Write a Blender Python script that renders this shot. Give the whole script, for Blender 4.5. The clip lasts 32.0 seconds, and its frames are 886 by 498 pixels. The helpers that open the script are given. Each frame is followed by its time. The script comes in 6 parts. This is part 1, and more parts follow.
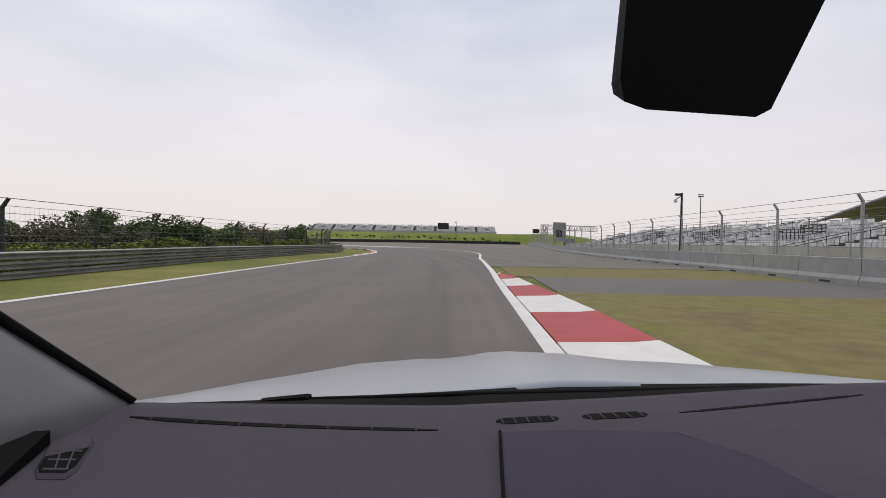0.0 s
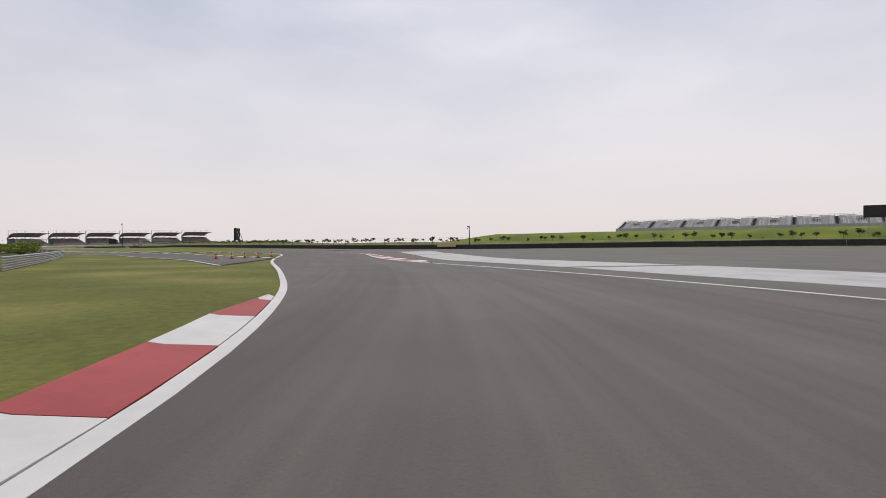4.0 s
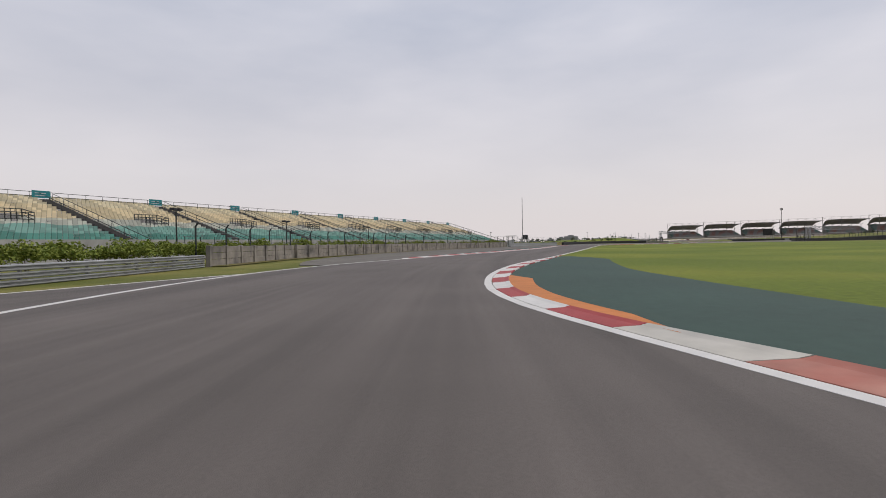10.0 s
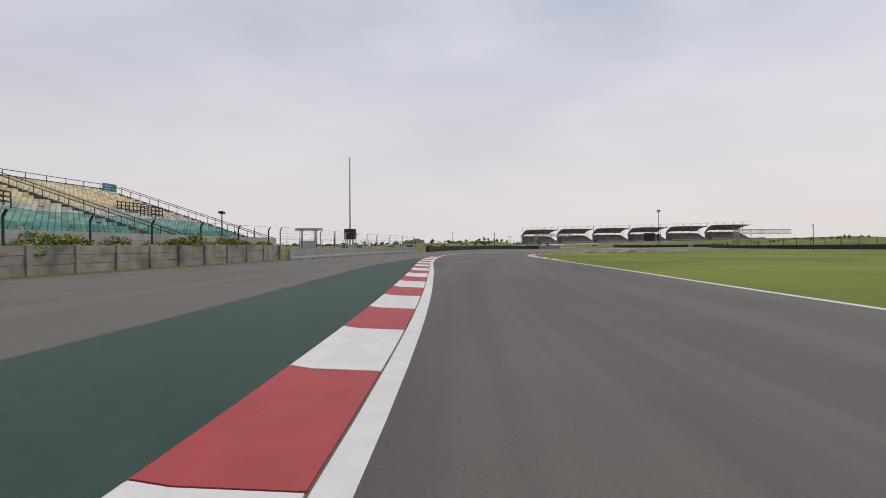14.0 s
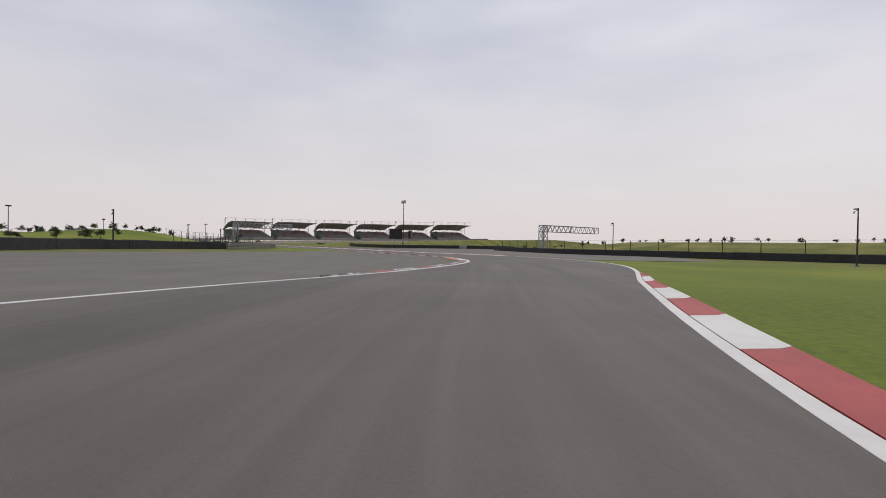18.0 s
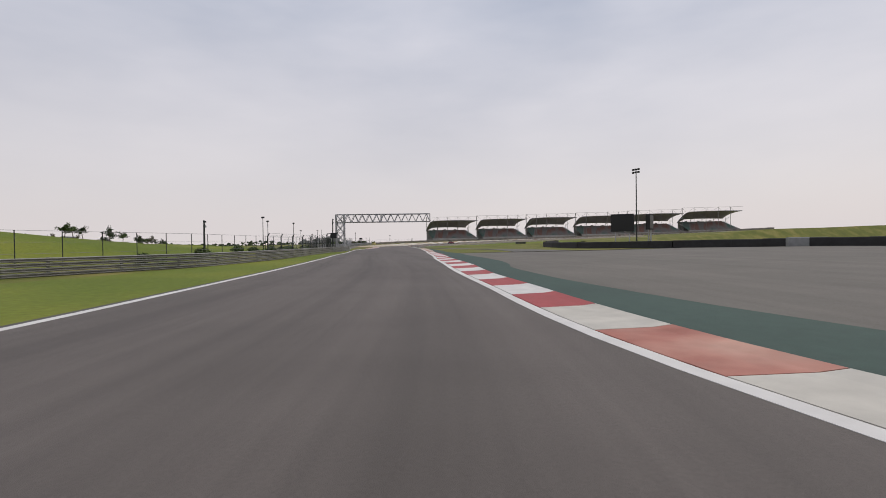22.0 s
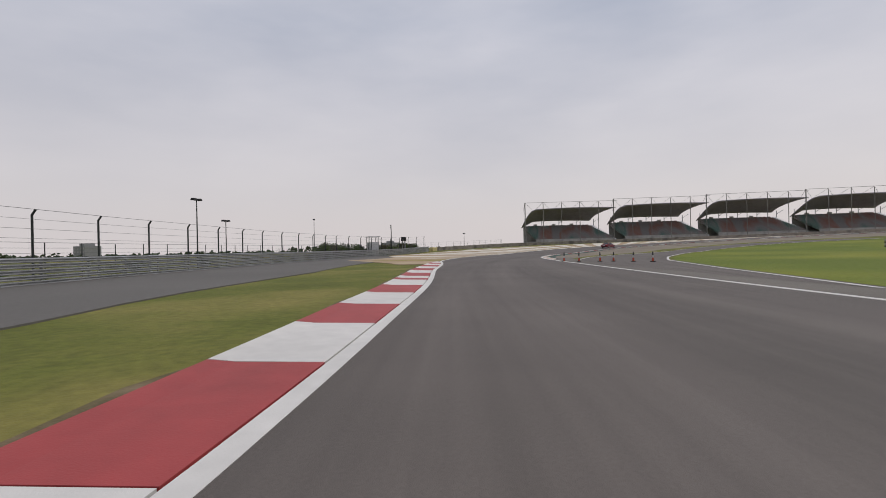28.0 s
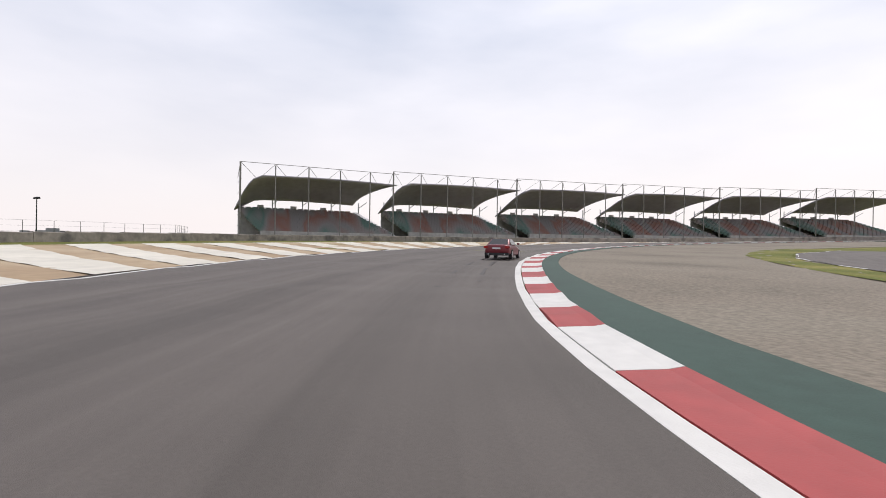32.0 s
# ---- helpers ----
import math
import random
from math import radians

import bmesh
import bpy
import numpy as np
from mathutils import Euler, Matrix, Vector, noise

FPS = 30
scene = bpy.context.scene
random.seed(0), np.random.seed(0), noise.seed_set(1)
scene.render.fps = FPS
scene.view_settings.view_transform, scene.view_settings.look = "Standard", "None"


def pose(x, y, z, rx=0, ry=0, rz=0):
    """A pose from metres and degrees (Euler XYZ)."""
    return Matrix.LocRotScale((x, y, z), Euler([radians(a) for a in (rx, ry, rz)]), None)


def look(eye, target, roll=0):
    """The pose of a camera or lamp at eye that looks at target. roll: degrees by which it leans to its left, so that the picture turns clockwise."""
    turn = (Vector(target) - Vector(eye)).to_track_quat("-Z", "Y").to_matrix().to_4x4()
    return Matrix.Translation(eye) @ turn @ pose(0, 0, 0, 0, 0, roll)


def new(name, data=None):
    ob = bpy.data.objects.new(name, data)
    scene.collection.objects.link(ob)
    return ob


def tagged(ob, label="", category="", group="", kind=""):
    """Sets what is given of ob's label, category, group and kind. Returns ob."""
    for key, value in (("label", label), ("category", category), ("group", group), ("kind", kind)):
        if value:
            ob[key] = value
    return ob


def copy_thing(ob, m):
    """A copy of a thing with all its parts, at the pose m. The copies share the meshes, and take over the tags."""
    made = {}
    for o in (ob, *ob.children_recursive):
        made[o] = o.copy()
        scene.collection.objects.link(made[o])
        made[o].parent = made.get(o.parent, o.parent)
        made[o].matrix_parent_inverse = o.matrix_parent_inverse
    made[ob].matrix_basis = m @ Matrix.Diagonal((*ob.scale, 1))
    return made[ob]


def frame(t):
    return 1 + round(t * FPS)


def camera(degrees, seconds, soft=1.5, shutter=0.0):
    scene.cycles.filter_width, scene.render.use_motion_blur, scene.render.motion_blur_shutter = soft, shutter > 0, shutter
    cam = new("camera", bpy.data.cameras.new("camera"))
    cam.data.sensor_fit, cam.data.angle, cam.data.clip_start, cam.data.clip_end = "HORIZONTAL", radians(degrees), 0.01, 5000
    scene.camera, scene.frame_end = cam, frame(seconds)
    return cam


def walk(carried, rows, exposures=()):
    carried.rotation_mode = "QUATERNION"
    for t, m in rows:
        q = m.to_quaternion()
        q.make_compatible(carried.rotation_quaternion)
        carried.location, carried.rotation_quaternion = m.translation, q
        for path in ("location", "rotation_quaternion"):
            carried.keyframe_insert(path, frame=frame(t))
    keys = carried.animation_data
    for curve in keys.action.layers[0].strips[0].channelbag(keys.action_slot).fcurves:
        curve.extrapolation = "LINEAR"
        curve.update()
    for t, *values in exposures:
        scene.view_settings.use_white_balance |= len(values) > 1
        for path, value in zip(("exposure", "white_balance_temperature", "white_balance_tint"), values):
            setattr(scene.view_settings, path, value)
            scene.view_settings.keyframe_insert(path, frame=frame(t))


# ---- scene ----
# ================= camera and its walk =================
cam = camera(84.0, 32.0, soft=0.9)
EYE = 1.5
ROWS = [
    (0.0, 0.00, 0.00, -3.96, -0.87, 1.13),
    (0.5, 1.22, 14.24, -2.50, -0.91, 0.76),
    (1.0, 1.97, 27.77, 0.21, -0.69, 0.44),
    (1.5, 2.01, 40.68, 4.10, -0.67, -0.20),
    (2.0, 1.16, 52.98, 9.25, -0.81, -0.70),
    (2.5, -0.71, 64.60, 14.82, -0.59, -0.78),
    (3.0, -3.55, 75.39, 20.69, -0.38, -0.94),
    (3.5, -7.29, 85.34, 26.64, -0.58, -1.20),
    (4.0, -11.93, 94.66, 32.15, -0.56, -0.36),
    (4.5, -17.50, 103.61, 37.24, -0.55, -0.19),
    (5.0, -24.05, 112.32, 41.92, -0.53, -0.02),
    (5.5, -31.62, 120.82, 46.22, -0.36, -0.05),
    (6.0, -40.09, 129.05, 50.09, -0.39, 0.17),
    (6.5, -49.33, 136.86, 54.71, -0.45, -0.22),
    (7.0, -59.52, 144.01, 61.24, -0.85, -1.26),
    (7.5, -70.87, 150.12, 68.19, -0.72, -2.03),
    (8.0, -83.31, 154.90, 76.08, -0.42, -3.01),
    (8.5, -96.67, 157.99, 83.99, -0.77, -2.87),
    (9.0, -110.56, 159.28, 91.17, -0.72, -2.66),
    (9.5, -124.57, 158.83, 97.69, -0.74, -1.86),
    (10.0, -138.46, 157.02, 100.24, -0.66, -0.87),
    (10.5, -152.40, 154.85, 99.33, -1.39, 0.66),
    (11.0, -166.51, 153.04, 96.09, -0.98, 0.84),
    (11.5, -180.66, 152.20, 91.06, -0.32, 0.85),
    (12.0, -194.54, 152.57, 86.83, -0.25, 0.17),
    (12.5, -208.03, 153.78, 84.93, -0.18, -0.75),
    (13.0, -221.22, 155.31, 84.06, -0.27, -1.12),
    (13.5, -234.24, 157.04, 82.90, -0.41, -0.79),
    (14.0, -247.36, 159.02, 82.34, -0.44, -0.17),
    (14.5, -260.54, 161.15, 81.19, -0.41, -0.22),
    (15.0, -273.18, 163.52, 78.78, -0.39, -0.27),
    (15.5, -284.80, 166.27, 75.22, -0.95, -0.74),
    (16.0, -295.63, 169.58, 71.03, -1.18, 0.00),
    (16.5, -306.59, 173.90, 65.86, -1.54, 0.35),
    (17.0, -317.99, 179.64, 60.57, -1.62, 0.55),
    (17.5, -328.96, 186.45, 55.32, -1.04, 0.85),
    (18.0, -338.76, 193.84, 50.03, -0.47, 1.19),
    (18.5, -347.44, 201.71, 45.74, -0.32, 0.55),
    (19.0, -355.42, 209.94, 45.53, -0.19, -0.41),
    (19.5, -363.42, 218.01, 48.87, -0.65, -1.06),
    (20.0, -371.85, 225.46, 53.82, -0.86, -0.93),
    (20.5, -380.76, 232.02, 59.32, -0.65, -1.22),
    (21.0, -389.98, 237.52, 65.13, -0.58, -1.34),
    (21.5, -399.60, 242.01, 70.93, -0.59, -0.99),
    (22.0, -410.03, 245.62, 76.56, -0.75, -0.81),
    (22.5, -421.48, 248.36, 81.44, -0.59, -0.25),
    (23.0, -433.60, 250.28, 84.44, -0.51, 0.89),
    (23.5, -445.86, 251.65, 86.06, -0.71, 1.59),
    (24.0, -458.30, 252.73, 86.77, -0.54, 1.20),
    (24.5, -471.47, 253.76, 86.95, -0.59, 1.44),
    (25.0, -485.51, 254.82, 87.00, 0.00, 0.41),
    (25.5, -499.91, 255.90, 86.94, 0.59, -0.76),
    (26.0, -514.16, 257.02, 86.44, -0.62, -0.25),
    (26.5, -528.17, 258.27, 85.58, -0.62, -0.21),
    (27.0, -542.03, 259.72, 84.79, -0.62, -0.17),
    (27.5, -555.76, 261.35, 84.25, -0.06, -0.49),
    (28.0, -569.06, 263.02, 84.22, -0.01, -1.26),
    (28.5, -581.75, 264.60, 83.87, 0.01, -1.79),
    (29.0, -594.28, 266.34, 81.65, -0.05, -0.85),
    (29.5, -606.88, 268.66, 78.39, -0.32, -0.29),
    (30.0, -619.09, 271.72, 73.60, -0.55, 0.50),
    (30.5, -630.69, 275.68, 68.80, -0.52, 0.89),
    (31.0, -641.79, 280.56, 63.74, -0.48, 0.94),
    (31.5, -652.41, 286.39, 58.86, -0.51, 1.02),
    (32.0, -662.37, 292.99, 54.04, -0.22, 0.89),
]


def seat(x, y, yaw, pitch, roll):
    return pose(x, y, EYE, 0, 0, yaw) @ pose(0, 0, 0, 90 + pitch) @ pose(0, 0, 0, 0, 0, roll)

walk(cam, [(t, seat(x, y, yaw, pitch, roll)) for t, x, y, yaw, pitch, roll in ROWS],
     [(0, 0.0), (3.5, -0.05), (6, -0.2), (8.5, -0.24), (11, -0.1), (13.5, -0.12), (17, -0.16), (20, -0.2), (25.5, -0.14), (28.5, -0.32), (30, -0.18), (31, 0.08), (32, 0.28)])

# ================= world, sun, exposure =================
world = bpy.data.worlds.new("sky")
scene.world = world
world.use_nodes = True
wn = world.node_tree
wl = wn.links.new
wbg = wn.nodes["Background"]
sky = wn.nodes.new("ShaderNodeTexSky")
sky.sky_type = "NISHITA"
sky.sun_disc = False
sky.sun_elevation = radians(58)
sky.sun_rotation = radians(-25)
sky.air_density, sky.dust_density = 1.4, 3.0
# a thin, uneven overcast in front of the blue sky
tc = wn.nodes.new("ShaderNodeTexCoord")
stretch = wn.nodes.new("ShaderNodeMapping")
stretch.inputs["Scale"].default_value = (1.0, 1.0, 3.2)
cloud = wn.nodes.new("ShaderNodeTexNoise")
cloud.inputs["Scale"].default_value, cloud.inputs["Detail"].default_value, cloud.inputs["Roughness"].default_value = 1.6, 5.0, 0.5
ramp = wn.nodes.new("ShaderNodeValToRGB")
ramp.color_ramp.elements[0].position, ramp.color_ramp.elements[1].position = 0.32, 0.68
ramp.color_ramp.elements[0].color, ramp.color_ramp.elements[1].color = (5.15, 5.55, 6.75, 1), (8.5, 8.4, 9.15, 1)
up = wn.nodes.new("ShaderNodeSeparateXYZ")
lift = wn.nodes.new("ShaderNodeMapRange")
lift.inputs["From Min"].default_value, lift.inputs["From Max"].default_value = 0.0, 0.42
haze = wn.nodes.new("ShaderNodeMix")
haze.data_type = "RGBA"
haze.inputs[6].default_value = (9.15, 8.45, 8.5, 1)
veil = wn.nodes.new("ShaderNodeMix")
veil.data_type = "RGBA"
veil.inputs[0].default_value = 0.86
wl(tc.outputs["Generated"], stretch.inputs[0])
wl(stretch.outputs[0], cloud.inputs["Vector"])
wl(cloud.outputs["Fac"], ramp.inputs[0])
wl(tc.outputs["Generated"], up.inputs[0])
wl(up.outputs["Z"], lift.inputs["Value"])
wl(lift.outputs[0], haze.inputs[0])
wl(ramp.outputs[0], haze.inputs[7])
wl(sky.outputs[0], veil.inputs[6])
wl(haze.outputs[2], veil.inputs[7])
wl(veil.outputs[2], wbg.inputs[0])
wbg.inputs[1].default_value = 0.1
sun = new("sun", bpy.data.lights.new("sun", "SUN"))
sun.data.energy = 1.5
sun.data.angle = radians(14)
sun.data.color = (1.0, 0.96, 0.9)
sun.matrix_world = look(Vector((-0.22, 0.48, 0.85)) * 100, (0, 0, 0))

# ================= materials =================
def mat(name, rgb, rough=0.8, metal=0.0, vary=0.12, fine=6.0, coarse=0.25, bump=0.0, bump_scale=40.0, tint=None, spec=0.3):
    """Colour with two scales of variation in world metres, a fine relief and, where tint is given, patches of a second colour."""
    m = bpy.data.materials.new(name)
    m.use_nodes = True
    nt = m.node_tree
    b = nt.nodes["Principled BSDF"]
    b.inputs["Roughness"].default_value, b.inputs["Metallic"].default_value = rough, metal
    b.inputs["Specular IOR Level"].default_value = spec
    geo = nt.nodes.new("ShaderNodeNewGeometry")
    n1, n2 = nt.nodes.new("ShaderNodeTexNoise"), nt.nodes.new("ShaderNodeTexNoise")
    n1.inputs["Scale"].default_value, n1.inputs["Detail"].default_value = fine, 5.0
    n2.inputs["Scale"].default_value, n2.inputs["Detail"].default_value = coarse, 4.0
    nt.links.new(geo.outputs["Position"], n1.inputs["Vector"])
    nt.links.new(geo.outputs["Position"], n2.inputs["Vector"])
    add = nt.nodes.new("ShaderNodeMath")
    add.operation = "ADD"
    nt.links.new(n1.outputs["Fac"], add.inputs[0])
    nt.links.new(n2.outputs["Fac"], add.inputs[1])
    span = nt.nodes.new("ShaderNodeMapRange")
    span.inputs["From Min"].default_value, span.inputs["From Max"].default_value = 0.6, 1.4
    span.inputs["To Min"].default_value, span.inputs["To Max"].default_value = 1.0 - vary * 1.6, 1.0 + vary * 1.6
    nt.links.new(add.outputs[0], span.inputs["Value"])
    base = nt.nodes.new("ShaderNodeMix")
    base.data_type = "RGBA"
    base.inputs[6].default_value, base.inputs[7].default_value = (*rgb, 1), (*(tint or rgb), 1)
    cut = nt.nodes.new("ShaderNodeMapRange")
    cut.inputs["From Min"].default_value, cut.inputs["From Max"].default_value = 0.46, 0.66
    nt.links.new(n2.outputs["Fac"], cut.inputs["Value"])
    nt.links.new(cut.outputs[0], base.inputs[0])
    mul = nt.nodes.new("ShaderNodeMix")
    mul.data_type, mul.blend_type = "RGBA", "MULTIPLY"
    mul.inputs[0].default_value = 1.0
    nt.links.new(base.outputs[2], mul.inputs[6])
    nt.links.new(span.outputs[0], mul.inputs[7])
    nt.links.new(mul.outputs[2], b.inputs["Base Color"])
    if bump:
        n3 = nt.nodes.new("ShaderNodeTexNoise")
        n3.inputs["Scale"].default_value, n3.inputs["Detail"].default_value = bump_scale, 3.0
        nt.links.new(geo.outputs["Position"], n3.inputs["Vector"])
        bp = nt.nodes.new("ShaderNodeBump")
        bp.inputs["Strength"].default_value, bp.inputs["Distance"].default_value = bump, 0.02
        nt.links.new(n3.outputs["Fac"], bp.inputs["Height"])
        nt.links.new(bp.outputs[0], b.inputs["Normal"])
    return m

def tarmac(name, rgb, rough, grain, streaks):
    """Asphalt: stone grain, broad stains, and streaks and lane joints that run along the way it was laid."""
    m = mat(name, rgb, rough, vary=0.1, fine=grain, coarse=0.09, bump=0.35, bump_scale=130, spec=0.25)
    nt = m.node_tree
    b = nt.nodes["Principled BSDF"]
    before = b.inputs["Base Color"].links[0].from_socket
    way = nt.nodes.new("ShaderNodeAttribute")
    way.attribute_name = "way"
    def layer(scale, detail, lo, hi, dark, light, src):
        mp = nt.nodes.new("ShaderNodeMapping")
        mp.inputs["Scale"].default_value = scale
        n = nt.nodes.new("ShaderNodeTexNoise")
        n.inputs["Scale"].default_value, n.inputs["Detail"].default_value = 1.0, detail
        r = nt.nodes.new("ShaderNodeMapRange")
        r.inputs["From Min"].default_value, r.inputs["From Max"].default_value = lo, hi
        r.inputs["To Min"].default_value, r.inputs["To Max"].default_value = dark, light
        x = nt.nodes.new("ShaderNodeMix")
        x.data_type, x.blend_type = "RGBA", "MULTIPLY"
        x.inputs[0].default_value = 1.0
        nt.links.new(way.outputs["Vector"], mp.inputs[0])
        nt.links.new(mp.outputs[0], n.inputs["Vector"])
        nt.links.new(n.outputs["Fac"], r.inputs["Value"])
        nt.links.new(src, x.inputs[6])
        nt.links.new(r.outputs[0], x.inputs[7])
        return x.outputs[2]
    out = layer((0.012, 0.55, 1.0), 4.0, 0.32, 0.68, 1.0 - 0.34 * streaks, 1.0 + 0.3 * streaks, before)
    out = layer((0.06, 2.6, 1.0), 3.0, 0.3, 0.7, 1.0 - 0.2 * streaks, 1.0 + 0.16 * streaks, out)
    out = layer((0.35, 0.22, 1.0), 5.0, 0.35, 0.65, 0.93, 1.05, out)
    nt.links.new(out, b.inputs["Base Color"])
    return m

ASPHALT = tarmac("track asphalt", (0.116, 0.1, 0.09), 0.72, 26.0, 0.5)
RUNOFF = tarmac("runoff asphalt", (0.145, 0.132, 0.114), 0.8, 14.0, 0.3)
SERVICE = mat("service road asphalt", (0.122, 0.114, 0.104), 0.8, vary=0.1, fine=5, coarse=0.1, bump=0.3)
GRASS = mat("grass", (0.12, 0.132, 0.02), 0.95, vary=0.24, fine=5.0, coarse=0.16, bump=0.9, bump_scale=22, tint=(0.175, 0.155, 0.04))
LUSH = mat("lush grass", (0.122, 0.16, 0.014), 0.95, vary=0.22, fine=4.0, coarse=0.06, bump=0.9, bump_scale=20, tint=(0.165, 0.175, 0.02))
DRY = mat("worn dry grass", (0.17, 0.14, 0.055), 0.95, vary=0.22, fine=2.0, coarse=0.35, bump=0.8, bump_scale=14, tint=(0.13, 0.125, 0.03))
SOIL = mat("bare soil", (0.125, 0.1, 0.05), 0.95, vary=0.25, fine=5, coarse=1.3, bump=0.7, bump_scale=18, tint=(0.165, 0.125, 0.075))
STRAW = mat("straw-coloured grass", (0.3, 0.25, 0.085), 0.95, vary=0.2, fine=1.5, coarse=0.3, bump=0.6, bump_scale=14, tint=(0.34, 0.25, 0.13))
WHITE = mat("white road paint", (0.62, 0.6, 0.57), 0.6, vary=0.07, fine=2.5, coarse=0.4, bump=0.15)
WORN = mat("worn white paint", (0.5, 0.49, 0.47), 0.7, vary=0.16, fine=1.2, coarse=0.3, bump=0.15, tint=(0.36, 0.35, 0.34))
SCUFFED = mat("scuffed kerb", (0.17, 0.16, 0.155), 0.75, vary=0.3, fine=7, coarse=1.9, bump=0.2, tint=(0.58, 0.56, 0.53))
SCUFFED_RED = mat("scuffed red kerb", (0.17, 0.15, 0.148), 0.75, vary=0.3, fine=7, coarse=1.4, bump=0.2, tint=(0.33, 0.1, 0.09))
OLDWHITE = mat("dulled white kerb paint", (0.52, 0.49, 0.43), 0.7, vary=0.14, fine=1.5, coarse=0.4, bump=0.15, tint=(0.42, 0.4, 0.36))
RED = mat("red kerb paint", (0.34, 0.05, 0.05), 0.6, vary=0.12, fine=2.0, coarse=0.4, bump=0.15)
FADED = mat("faded red kerb paint", (0.37, 0.135, 0.1), 0.7, vary=0.18, fine=1.5, coarse=0.4, bump=0.15, tint=(0.44, 0.25, 0.19))
ORANGE = mat("orange kerb paint", (0.5, 0.17, 0.04), 0.65, vary=0.12, fine=1.5, bump=0.15)
BLEACHED = mat("sun-bleached red kerb paint", (0.5, 0.33, 0.28), 0.75, vary=0.16, fine=2, coarse=0.5, bump=0.15, tint=(0.56, 0.48, 0.44))
SCUFFED_ORANGE = mat("scuffed orange kerb paint", (0.5, 0.17, 0.04), 0.7, vary=0.2, fine=4, coarse=0.9, bump=0.2, tint=(0.26, 0.2, 0.15))
GREEN = mat("green runoff paint", (0.031, 0.062, 0.049), 0.75, vary=0.13, fine=3, coarse=0.2, bump=0.2)
TAN = mat("tan runoff paint", (0.36, 0.255, 0.155), 0.8, vary=0.12, fine=1.5, coarse=0.08, tint=(0.42, 0.33, 0.22))
CREAM = mat("cream stripe paint", (0.62, 0.58, 0.5), 0.75, vary=0.1, fine=1.0, coarse=0.15)
GRAVEL = mat("gravel", (0.22, 0.185, 0.145), 0.95, vary=0.3, fine=7, coarse=0.12, bump=1.0, bump_scale=9, tint=(0.19, 0.165, 0.13))
RUBBER = mat("tyre rubber streak", (0.068, 0.06, 0.057), 0.7, vary=0.2, fine=1.5)
CONCRETE = mat("concrete", (0.27, 0.275, 0.275), 0.85, vary=0.12, fine=2, coarse=0.3, bump=0.3, tint=(0.22, 0.225, 0.22))
PLANK = mat("grimy precast concrete", (0.29, 0.26, 0.225), 0.9, vary=0.22, fine=1.4, coarse=0.5, bump=0.4, tint=(0.12, 0.11, 0.1))
STEEL = mat("galvanised steel", (0.36, 0.365, 0.37), 0.5, 0.5, vary=0.18, fine=2, coarse=0.4, bump=0.1)
DULL = mat("weathered guardrail steel", (0.23, 0.225, 0.21), 0.6, 0.3, vary=0.22, fine=1.5, coarse=0.3)
GALVANISED = mat("galvanised steel", (0.27, 0.26, 0.24), 0.5, 0.3, vary=0.2, fine=3, coarse=0.5)
TRUSS = mat("grey painted truss steel", (0.36, 0.36, 0.37), 0.6, 0.2, vary=0.1, fine=2)
POST = mat("dark green fence post", (0.035, 0.04, 0.038), 0.6, vary=0.2, fine=3)
WIRE = mat("fence wire", (0.11, 0.11, 0.11), 0.5, 0.5, vary=0.1)
DARK = mat("black rubber belt", (0.035, 0.034, 0.036), 0.85, vary=0.2, fine=1.5, coarse=0.2)
TYRE = mat("tyre barrier", (0.05, 0.05, 0.05), 0.85, vary=0.3, fine=2.5, coarse=0.3)
YELLOW = mat("yellow foam block", (0.5, 0.42, 0.2), 0.8, vary=0.12)
ROOF = mat("grey roof membrane", (0.36, 0.345, 0.39), 0.8, vary=0.12, fine=0.6, coarse=0.1)
PALE = mat("pale painted steel", (0.55, 0.55, 0.56), 0.6, vary=0.08)
SEATWALL = mat("grey stand concrete", (0.36, 0.35, 0.335), 0.85, vary=0.15, fine=1)
STEP = mat("dark stair concrete", (0.075, 0.072, 0.07), 0.9, vary=0.15, fine=2)
SCREEN = mat("unlit screen", (0.02, 0.02, 0.022), 0.4, vary=0.1)
TEAL = mat("teal sign", (0.03, 0.22, 0.24), 0.5, vary=0.08)
BARK = mat("bark", (0.09, 0.07, 0.055), 0.9, vary=0.25, fine=8)
GLASSY = mat("pale blue wall panel", (0.3, 0.38, 0.45), 0.5, vary=0.08)
CONE = mat("orange cone plastic", (0.4, 0.07, 0.035), 0.55, vary=0.1)

def leafy(name, a, b):
    """Leaf colour that differs from leaf to leaf."""
    m = bpy.data.materials.new(name)
    m.use_nodes = True
    nt = m.node_tree
    s = nt.nodes["Principled BSDF"]
    s.inputs["Roughness"].default_value = 0.7
    s.inputs["Specular IOR Level"].default_value = 0.2
    g = nt.nodes.new("ShaderNodeNewGeometry")
    mx = nt.nodes.new("ShaderNodeMix")
    mx.data_type = "RGBA"
    mx.inputs[6].default_value, mx.inputs[7].default_value = (*a, 1), (*b, 1)
    nt.links.new(g.outputs["Random Per Island"], mx.inputs[0])
    nt.links.new(mx.outputs[2], s.inputs["Base Color"])
    return m

LEAF = leafy("shrub leaves", (0.042, 0.068, 0.024), (0.12, 0.165, 0.055))
LEAF4 = leafy("brownish shrub leaves", (0.085, 0.082, 0.05), (0.18, 0.165, 0.11))
LEAF2 = leafy("light hedge leaves", (0.1, 0.15, 0.022), (0.27, 0.3, 0.06))
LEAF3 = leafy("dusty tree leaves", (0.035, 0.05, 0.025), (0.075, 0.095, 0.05))

